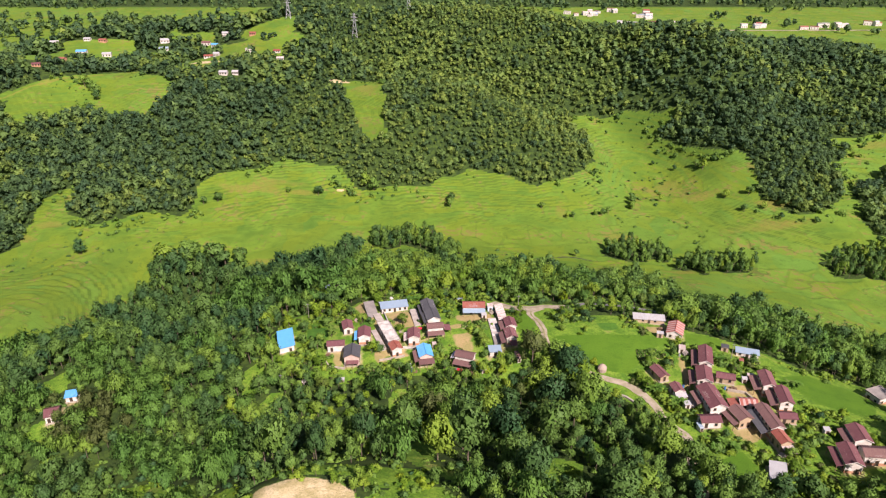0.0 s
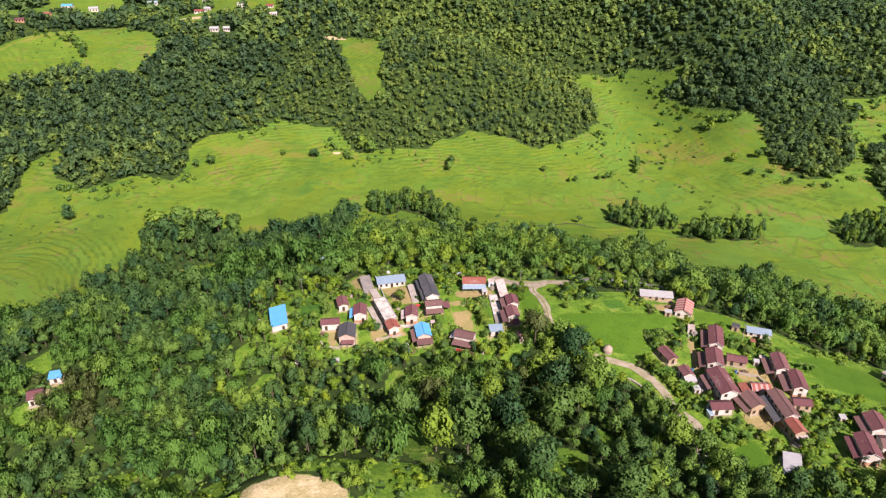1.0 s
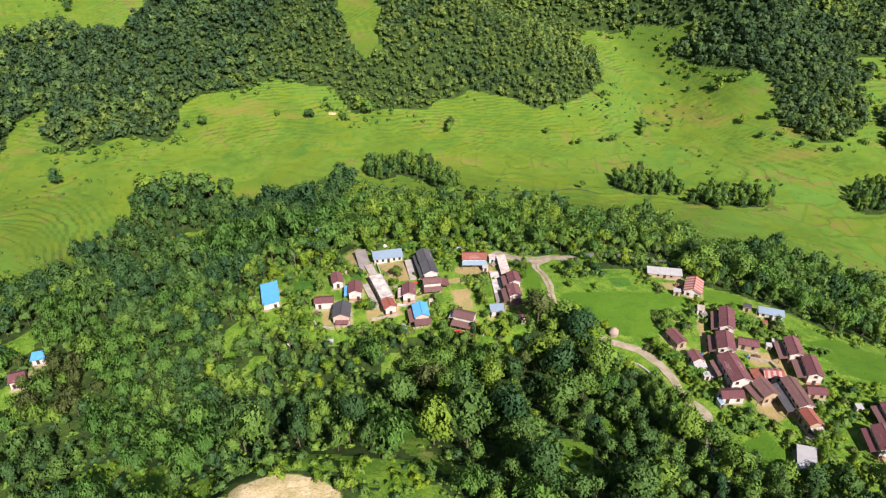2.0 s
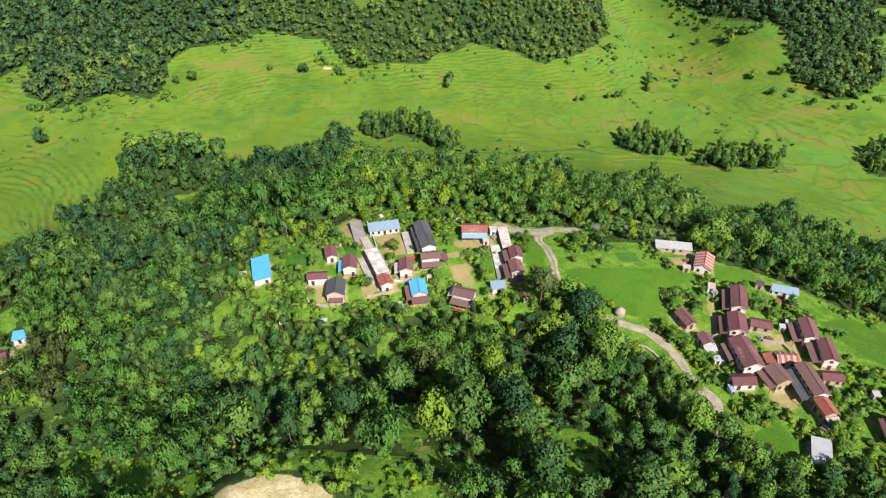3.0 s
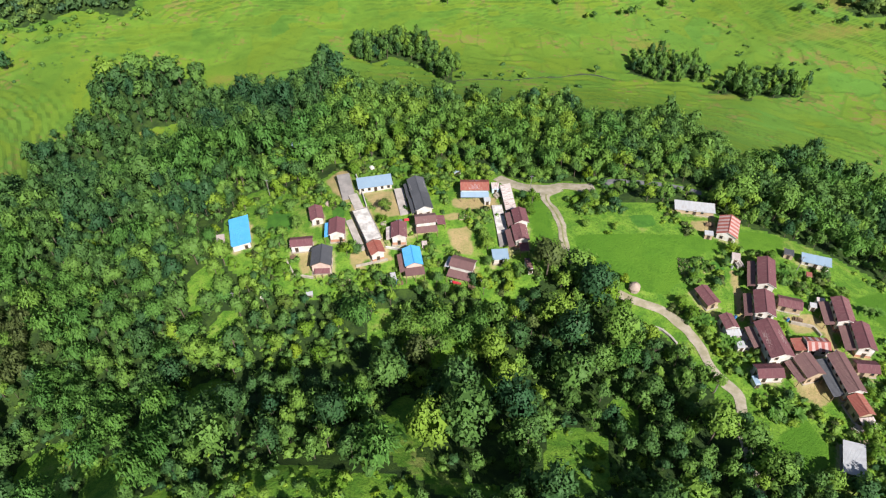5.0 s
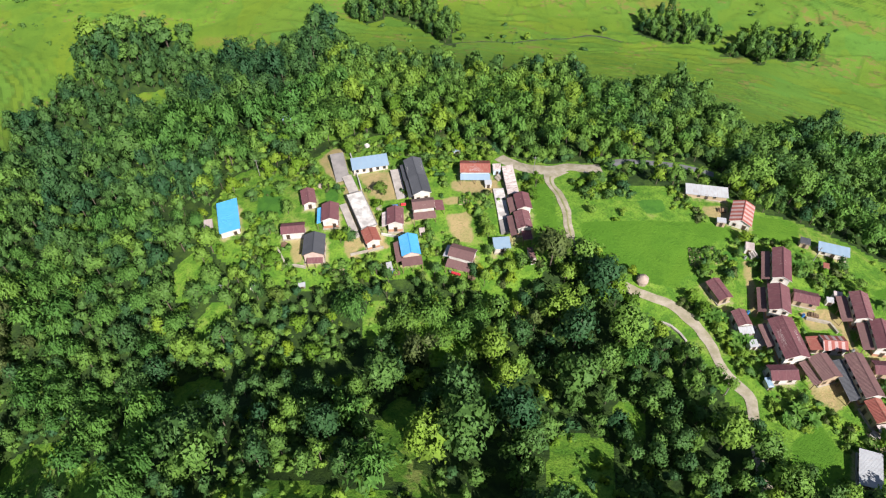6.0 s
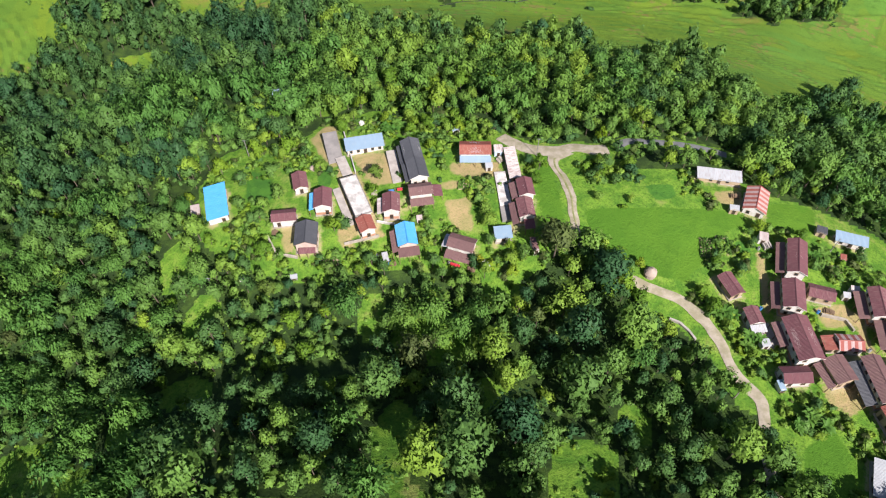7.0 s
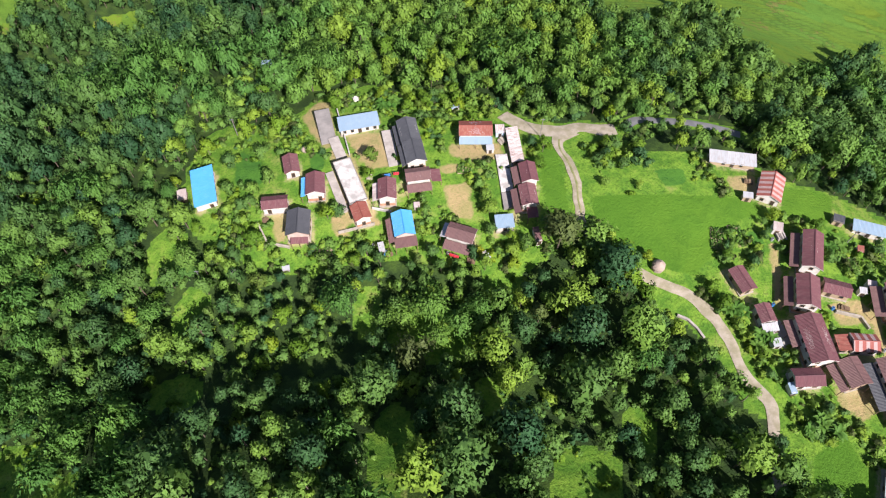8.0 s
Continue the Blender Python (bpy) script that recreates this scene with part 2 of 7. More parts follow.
PINKWASH = plain("pinkish_washed_wall", (0.60, 0.46, 0.41), (0.48, 0.35, 0.30), 0.9, 0.6, 3, grain=0.25)
WHITEWASH = plain("whitewashed_wall", (0.66, 0.63, 0.60), (0.50, 0.46, 0.41), 0.85, 0.6, 3, grain=0.25)
OCHRE = plain("red_ochre_mud_wall", (0.42, 0.20, 0.12), (0.50, 0.28, 0.18), 0.9, 0.6, 3)
MUD = plain("mud_wall", (0.45, 0.34, 0.23), (0.36, 0.27, 0.18), 0.95, 0.6, 3)
BLUEWALL = plain("pale_blue_wall", (0.46, 0.60, 0.72), (0.55, 0.66, 0.74), 0.8, 0.6, 3)
CONCRETE = plain("weathered_concrete", (0.29, 0.265, 0.25), (0.21, 0.195, 0.185), 0.85, 0.35, 3)
WHITE_CONC = plain("limewashed_concrete", (0.62, 0.58, 0.55), (0.33, 0.31, 0.29), 0.85, 0.55, 2)
PINKSLAB = plain("pinkish_cement", (0.44, 0.395, 0.36), (0.32, 0.285, 0.26), 0.85, 0.5, 3)
STONE = plain("dry_stone", (0.42, 0.37, 0.31), (0.30, 0.26, 0.21), 0.95, 1.0, 5)
WOOD = plain("weathered_wood", (0.16, 0.10, 0.06), (0.22, 0.15, 0.09), 0.8, 1.0, 6)
DARKWOOD = plain("dark_painted_wood", (0.035, 0.022, 0.016), (0.06, 0.04, 0.03), 0.7, 1.0, 6)
GLASS = plain("window_glass", (0.02, 0.025, 0.03), (0.03, 0.035, 0.04), 0.15, 1.0, 6)
TRACK = plain("gravel_track", (0.44, 0.38, 0.30), (0.28, 0.25, 0.15), 0.95, 0.45, 3, grain=0.42)
VERGE = plain("grassy_crown", (0.17, 0.20, 0.06), (0.28, 0.26, 0.13), 0.95, 0.6, 4)
ASPHALT = plain("worn_asphalt", (0.16, 0.16, 0.17), (0.22, 0.22, 0.22), 0.9, 0.4, 5)
STRAW = plain("straw", (0.40, 0.31, 0.26), (0.33, 0.26, 0.21), 0.95, 1.2, 8)
REDCLOTH = plain("red_cloth", (0.60, 0.03, 0.04), (0.52, 0.03, 0.05), 0.8, 1.5, 8)
BLUEPAINT = plain("blue_plastic", (0.03, 0.16, 0.42), (0.05, 0.20, 0.48), 0.5, 1.5, 6)
STEEL = plain("galvanised_steel", (0.45, 0.47, 0.50), (0.36, 0.38, 0.40), 0.5, 0.5, 3, metal=0.6)
WATER = plain("ditch_water", (0.05, 0.06, 0.04), (0.07, 0.08, 0.05), 0.2, 0.5, 3)


# ---- plan: hills, woods, yards ----
# rounded hills: centre, reach along x and y, height over the valley floor
NEAR_HILLS = [
    (23, 213, 178, 75, 66.6),
    (190, 142, 93, 66, 38.7),
    (-36, 130, 65, 37, 19.7),
    (9, 75, 170, 94, 67.3),
    (112, 286, 100, 77, 11),
    (-158, 203, 48, 73, 26.5),
    (9, 194, 66, 57, -15.7),
    (49, -96, 260, 169, 92.1),
    (-70, 317, 233, 83, 44.8),
    (-155, 341, 56, 69, -39.7),
]
FAR_HILLS = [
    (-318, 693, 200, 97, 41.4),
    (-188, 764, 127, 217, 50.9),
    (6, 892, 175, 150, 85.4),
    (206, 843, 176, 154, 63),
    (270, 671, 72, 144, 59.5),
    (-6, 642, 103, 80, 55.3),
    (463, 773, 174, 260, 73.7),
    (-456, 704, 113, 184, 58.7),
    (232, 622, 117, 81, -26.8),
    (-277, 580, 72, 102, 20.1),
    (103, 595, 72, 72, 22.3),
    (-361, 911, 260, 117, 76.5),
]
HILLS = NEAR_HILLS + FAR_HILLS


def hills(x, y):
    x, y = np.asarray(x, float), np.asarray(y, float)
    z = np.full(np.broadcast(x, y).shape, -80.0)
    for cx, cy, sx, sy, a in HILLS:
        z = z + a * np.exp(-((x - cx) / sx) ** 2 - ((y - cy) / sy) ** 2)
    return z


def ripple(x, y, s, seed=0.0):
    """A smooth uneven field between about -1 and 1, without a visible period."""
    return (np.sin(x / s + 1.7 * np.sin(y / (s * 1.31) + seed) + seed) + np.sin(y / (s * 0.83) + 1.3 * np.sin(x / (s * 1.13) - seed) + 2 * seed)
            + 0.6 * np.sin((x + y) / (s * 0.47) + 1.1 * np.sin((x - y) / (s * 0.61) + seed))) / 2.6


def inside(poly, x, y):
    x, y = np.asarray(x, float), np.asarray(y, float)
    res = np.zeros(np.broadcast(x, y).shape, bool)
    n = len(poly)
    for i in range(n):
        (x0, y0), (x1, y1) = poly[i], poly[(i + 1) % n]
        if y0 == y1:
            continue
        res ^= ((y0 > y) != (y1 > y)) & (x < (x1 - x0) * (y - y0) / (y1 - y0) + x0)
    return res


def near_line(line, x, y, d):
    res = np.zeros(np.broadcast(x, y).shape, bool)
    for (x0, y0), (x1, y1) in zip(line, line[1:]):
        l2 = (x1 - x0) ** 2 + (y1 - y0) ** 2
        u = np.clip(((x - x0) * (x1 - x0) + (y - y0) * (y1 - y0)) / l2, 0, 1)
        res |= (x - x0 - u * (x1 - x0)) ** 2 + (y - y0 - u * (y1 - y0)) ** 2 < d * d
    return res


def spot(x, y, cx, cy, rx, ry=None):
    return ((x - cx) / rx) ** 2 + ((y - cy) / (ry or rx)) ** 2 < 1


HILL_WOOD = [(-330, 420), (-305, 437), (-315, 485), (-312, 512), (-261, 466), (-241, 470), (-236, 485), (-199, 490), (-199, 519), (-183, 546), (-140, 573), (-94, 560), (-63, 531), (-45, 543), (-11, 541), (22, 551), (56, 553), (83, 540), (119, 554), (138, 601), (136, 665), (138, 696), (183, 693), (230, 662), (209, 646), (236, 605), (255, 575), (263, 536), (257, 498), (268, 481), (296, 482), (332, 540), (342, 570), (376, 599), (410, 607), (1000, 640), (1000, 1150), (-1000, 1150), (-1000, 500)]
LEFT_FIELD = [(-412, 635), (-371, 672), (-311, 700), (-261, 663), (-253, 629), (-266, 602), (-311, 613), (-331, 624), (-382, 608), (-401, 619)]
GLADE = [(-106, 700), (-55, 704), (-54, 614), (-49, 590), (-66, 589), (-81, 617), (-94, 656)]
HILL_GRASS = [(-236, 837), (-214, 862), (-184, 880), (-171, 840), (-171, 814), (-189, 805), (-221, 803)]
UP_FIELD = [(-460, 839), (-423, 847), (-370, 851), (-362, 818), (-389, 796), (-420, 783)]
ARC_GROVE = [(-52, 449), (-48, 476), (-23, 484), (1, 465), (12, 442), (10, 407), (2, 414), (-10, 439), (-29, 449), (-41, 440)]
GROVE_A = [(106, 429), (124, 452), (144, 456), (160, 446), (152, 424), (130, 424)]
GROVE_B = [(160, 414), (172, 429), (198, 434), (216, 419), (207, 404), (186, 402), (169, 401)]
GROVE_D = [(317, 448), (316, 470), (330, 512), (364, 537), (420, 540), (420, 440)]
GLADE_PATH = [(-11, 155), (-6, 142), (3, 134), (14, 132)]
GLADE_S = [(26.5, 151), (30, 155), (36, 154.5), (41.4, 152.4), (40, 145), (38, 137), (27, 133), (24, 142)]
KERB_WALL = [(59.2, 186.0), (61.4, 184.8), (63.2, 182.4), (64.3, 180.0)]
GLADE_W = [(-103, 143), (-104, 154), (-95, 155), (-80, 137)]
GLADE_V = [(-80, 137), (-83, 149), (-76, 152), (-68, 144), (-65, 133)]
GROVE_C = [(259, 408), (274, 427), (310, 437), (320, 400), (280, 396), (264, 398)]
NEAR_WOOD = [(-215, 255), (-188, 308), (-198, 337), (-200, 362), (-191, 377), (-195, 408), (-186, 429), (-139, 426), (-134, 404), (-114, 405), (-77, 386), (-72, 425), (-61, 434), (-48, 405), (-37, 360), (-11, 362), (2, 356), (12, 332), (37, 347), (60, 358), (67, 336), (78, 327), (107, 350), (122, 340), (117, 318), (119, 300), (124, 290), (159, 318), (176, 317), (187, 306), (225, 302), (280, 320), (300, 40), (-300, 40)]
VILLAGE = [(-71, 238), (-68, 245), (-53, 254), (-41, 256), (-37, 262), (-28, 268), (-19, 270), (-10, 265), (5, 267), (18, 262), (23, 251), (50, 246), (57, 236), (74, 235), (82, 236), (97, 226), (109, 223), (122, 216), (135, 205), (165, 205), (160, 180), (140, 160), (132, 140), (118, 138), (104, 134), (86, 136), (75, 150), (76, 164), (73, 174), (66, 188), (56, 195), (49, 202), (42, 211), (35, 208), (29, 202), (20, 197), (14, 201), (0, 203), (-17, 205), (-29, 200), (-46, 203), (-64, 214), (-69, 224)]
RICE = [(42, 220), (62, 220), (84, 219), (91, 221), (86, 214), (79, 212), (71, 202), (65, 196), (57, 199), (50, 204), (43, 211)]
RICE_2 = [(94, 223), (104, 224), (108, 222), (103, 212), (93, 212), (91, 216)]
RICE_3 = [(118, 196), (131, 202), (150, 190), (140, 174), (124, 180)]
RICE_4 = [(81, 152), (89, 157), (92, 146), (84, 139), (78, 143)]
RICE_5 = [(29.5, 245), (35, 243), (35.5, 232), (36.5, 216), (31, 213), (30, 226)]
YARDS = [
    [(-39, 255), (-35, 263), (-31, 263), (-26, 243), (-30, 240), (-35, 247)],
    [(-29, 240), (-25, 241), (-21, 236), (-12, 214), (-22, 215), (-26, 225)],
    [(-25, 245.5), (-15, 247), (-11.5, 244), (-9.5, 233), (-17, 231.5), (-21.5, 238)],
    [(3, 226), (11, 227), (12, 215), (6, 216), (4, 221)],
    [(-43, 219.5), (-38, 221.5), (-37.6, 210), (-41, 210)],
    [(89, 167), (98, 168), (100, 163), (94, 159), (90, 162)],
    [(79, 227), (88, 228), (87, 219), (79, 222)],
    [(5, 241), (20, 241), (21, 234), (12, 233), (5, 236)],
    [(2, 233), (8.5, 233.4), (8.5, 229.6), (2.5, 229.4)],
    [(94, 188.6), (104, 190), (104.5, 183), (96, 182)],
    [(84.8, 206), (88, 206), (84.6, 186), (81.8, 186)],
    [(6.6, 220), (11, 219), (11.5, 215), (7, 215.5)],
    [(103, 187), (106.4, 188), (106, 172), (103, 172)],
    [(-27.6, 219), (-24, 219), (-20, 211), (-25, 211)],
]
# dark crop patches; the second puts a hedge's shading into the ground colour
DARK_PATCHES = [
    [(-56, 243), (-49, 239.5), (-45.5, 231), (-49.5, 226), (-55, 231)],
    [(-34.5, 240), (-30, 240), (-29.5, 233), (-33, 232)],
    [(60, 229), (68, 228.5), (68, 223.5), (62, 222.5)],
    [(80, 209), (84.5, 208), (83, 200), (79.5, 201)],
]
CLEARING = [(-46, 125), (-40, 127.5), (-34, 128.5), (-27, 127), (-22, 124), (-20, 117), (-22, 108), (-36, 106), (-47, 116)]
TRACK_A = [(21, 252.5), (24, 249.5), (28.2, 246.8), (33, 245), (38, 244.5), (43.3, 245.9), (48.5, 244.6), (52.5, 244.8)]
TRACK_B = [(38.5, 245), (36.3, 241), (36.1, 237), (37.7, 231.5), (39, 224.6), (39, 218.2), (39.6, 211.3), (45, 203), (52, 197.6), (57.6, 194.2), (62.2, 191.4), (67.6, 185.0), (69.4, 180.0), (70.9, 174.0), (73.1, 168.2), (75.2, 163.6), (74.4, 157), (72.8, 151), (72, 145), (70, 136), (62, 126)]
PAVED = [(56, 246.6), (60, 249.4), (67, 249.2), (79, 248.4), (89, 245)]
DITCH = [(2, 408), (12, 414), (31, 417), (40, 416), (50, 420), (62, 425), (75, 427), (86, 431), (94, 430), (106, 424)]
LEFT_ROAD = [(-412, 632), (-390, 655), (-371, 674), (-340, 690), (-311, 702), (-290, 705), (-262, 718)]
CLEAR_SPOTS = [(-59, 169, 7, 5), (-7, 153, 5, 12), (-70, 208, 6, 9), (18, 197, 5, 6), (-94, 152, 12, 8), (14, 167, 4, 5), (-60, 190, 5, 9), (-148, 380, 18, 9), (-88, 150, 6, 8), (-15, 190, 4, 8), (46, 158, 4, 6), (-147, 205, 7, 6), (-143, 212, 5, 5), (-42, 244, 12, 8), (-58, 248, 10, 7), (-72, 160, 4, 5), (-58, 130, 8, 6), (-12, 131, 9, 6), (-31, 134, 14, 5), (-4, 122, 7, 6), (-9, 116, 12, 9), (-27, 287, 5, 6), (-50, 313, 6, 7), (-54, 282, 4, 5), (-36, 277, 9, 8), (1, 184, 11, 8), (-139, 184, 6, 6)]


def is_wood(x, y):
    jx, jy = x + 4 * ripple(x, y, 9, 1.0), y + 4 * ripple(x, y, 8, 2.0)
    near = inside(NEAR_WOOD, jx, jy) & ~inside(VILLAGE, x, y)
    for c in CLEAR_SPOTS:
        near &= ~spot(x, y, *c)
    near &= ~inside(CLEARING, x, y) & ~spot(x, y, -33, 114, 15, 14) & ~near_line(GLADE_PATH, x, y, 2.6) & ~inside(GLADE_S, x, y) & ~inside(GLADE_W, x, y) & ~inside(GLADE_V, x, y)
    far = inside(HILL_WOOD, x + 8 * ripple(x, y, 15, 1.0), y + 8 * ripple(x, y, 17, 2.0))
    for poly in (LEFT_FIELD, GLADE, HILL_GRASS, UP_FIELD):
        far &= ~inside(poly, jx, jy)
    kx, ky = x + 7 * ripple(x, y, 6, 3.0), y + 6 * ripple(x, y, 5, 7.0)
    grove = inside(ARC_GROVE, jx, jy) | inside(GROVE_A, kx, ky) | inside(GROVE_B, kx, ky) | inside(GROVE_C, kx, ky)
    far &= ~spot(jx, jy, -304, 500, 15, 18) & ~spot(jx, jy, 372, 592, 26, 12)
    far |= inside(GROVE_D, jx, jy)
    ways = near_line(TRACK_A, x, y, 3.4) | near_line(TRACK_B[:7], x, y, 3.2) | near_line(TRACK_B[9:16], x, y, 3.0) | near_line(TRACK_B[9:15], x, y + 4.0, 3.2) | spot(x, y, 56.4, 196, 5, 6) | near_line(PAVED, x, y, 3.0) | near_line(LEFT_ROAD, x, y, 5)
    return near & ~ways, far & ~ways, grove


CLEARING_LEVEL = 16.4


def ground_z(x, y, want_step=False):
    """Height of the ground: the hills, with the fields of the valley cut into level terraces."""
    x, y = np.asarray(x, float), np.asarray(y, float)
    h = hills(x, y) + 0.5 * ripple(x, y, 14, 0.4)
    level = np.clip(1.75 - np.hypot((x + 34) / 15, (y - 112) / 17), 0, 1)
    level = level * level * (3 - 2 * level)
    h = h * (1 - level) + CLEARING_LEVEL * level
    valley = np.clip((y - 300) / 60, 0, 1) * np.clip((1000 - y) / 100, 0, 1)
    step = 1.25
    warp = 1.2 * ripple(x, y, 23, 3.0) + 0.55 * ripple(x, y, 8.5, 1.2) + 0.25 * ripple(x, y, 3.7, 0.3)
    q = (h + warp) / step
    f = q - np.floor(q)
    if want_step:
        return q
    stepped = (np.floor(q) + np.clip((f - 0.80) / 0.20, 0, 1) + 0.06 * f) * step - warp
    valley = valley * np.clip(0.55 + 0.75 * ripple(x, y, 27, 5.5) + 0.3 * ripple(x, y, 11, 0.7), 0.0, 0.9)
    return h * (1 - valley) + stepped * valley


def gz(x, y):
    return float(ground_z(x, y))


def object_of(name, verts, faces, mats, parent=None, smooth=False, label="", mat_index=None, uv=None):
    me = bpy.data.meshes.new(name)
    me.from_pydata([tuple(map(float, v)) for v in verts], [], [tuple(map(int, f)) for f in faces])
    for m in mats if isinstance(mats, (list, tuple)) else [mats]:
        me.materials.append(m)
    if mat_index is not None:
        me.polygons.foreach_set("material_index", mat_index)
    if uv is not None:
        layer = me.uv_layers.new(name="UVMap")
        for i, l in enumerate(me.loops):
            layer.data[i].uv = uv[l.vertex_index]
    if smooth:
        me.polygons.foreach_set("use_smooth", [True] * len(me.polygons))
    me.update()
    ob = new(name, me)
    if parent is not None:
        ob.parent = parent
    if label:
        ob["label"] = label
    return ob


def quads_object(name, verts, quads, mats, index=None, tint=None, normals=None):
    """A mesh of three- or four-sided faces from arrays, with a tone for each tree and, for leaves, the crown's rounded normals."""
    me = bpy.data.meshes.new(name)
    n, k = len(verts), len(quads)
    me.vertices.add(n)
    me.vertices.foreach_set("co", np.ascontiguousarray(verts, dtype=np.float32).ravel())
    sides = quads.shape[1]
    me.loops.add(sides * k)
    me.loops.foreach_set("vertex_index", np.ascontiguousarray(quads, dtype=np.int32).ravel())
    me.polygons.add(k)
    me.polygons.foreach_set("loop_start", np.arange(0, sides * k, sides, dtype=np.int32))
    for m in mats:
        me.materials.append(m)
    if index is not None:
        me.polygons.foreach_set("material_index", np.ascontiguousarray(index, dtype=np.int32))
    if tint is not None:
        a = me.attributes.new("tint", "FLOAT", "POINT")
        a.data.foreach_set("value", np.ascontiguousarray(tint, dtype=np.float32))
    if normals is not None:
        a = me.attributes.new("custom_normal", "FLOAT_VECTOR", "POINT")
        a.data.foreach_set("vector", np.ascontiguousarray(normals, dtype=np.float32).ravel())
    me.update(calc_edges=True)
    return me


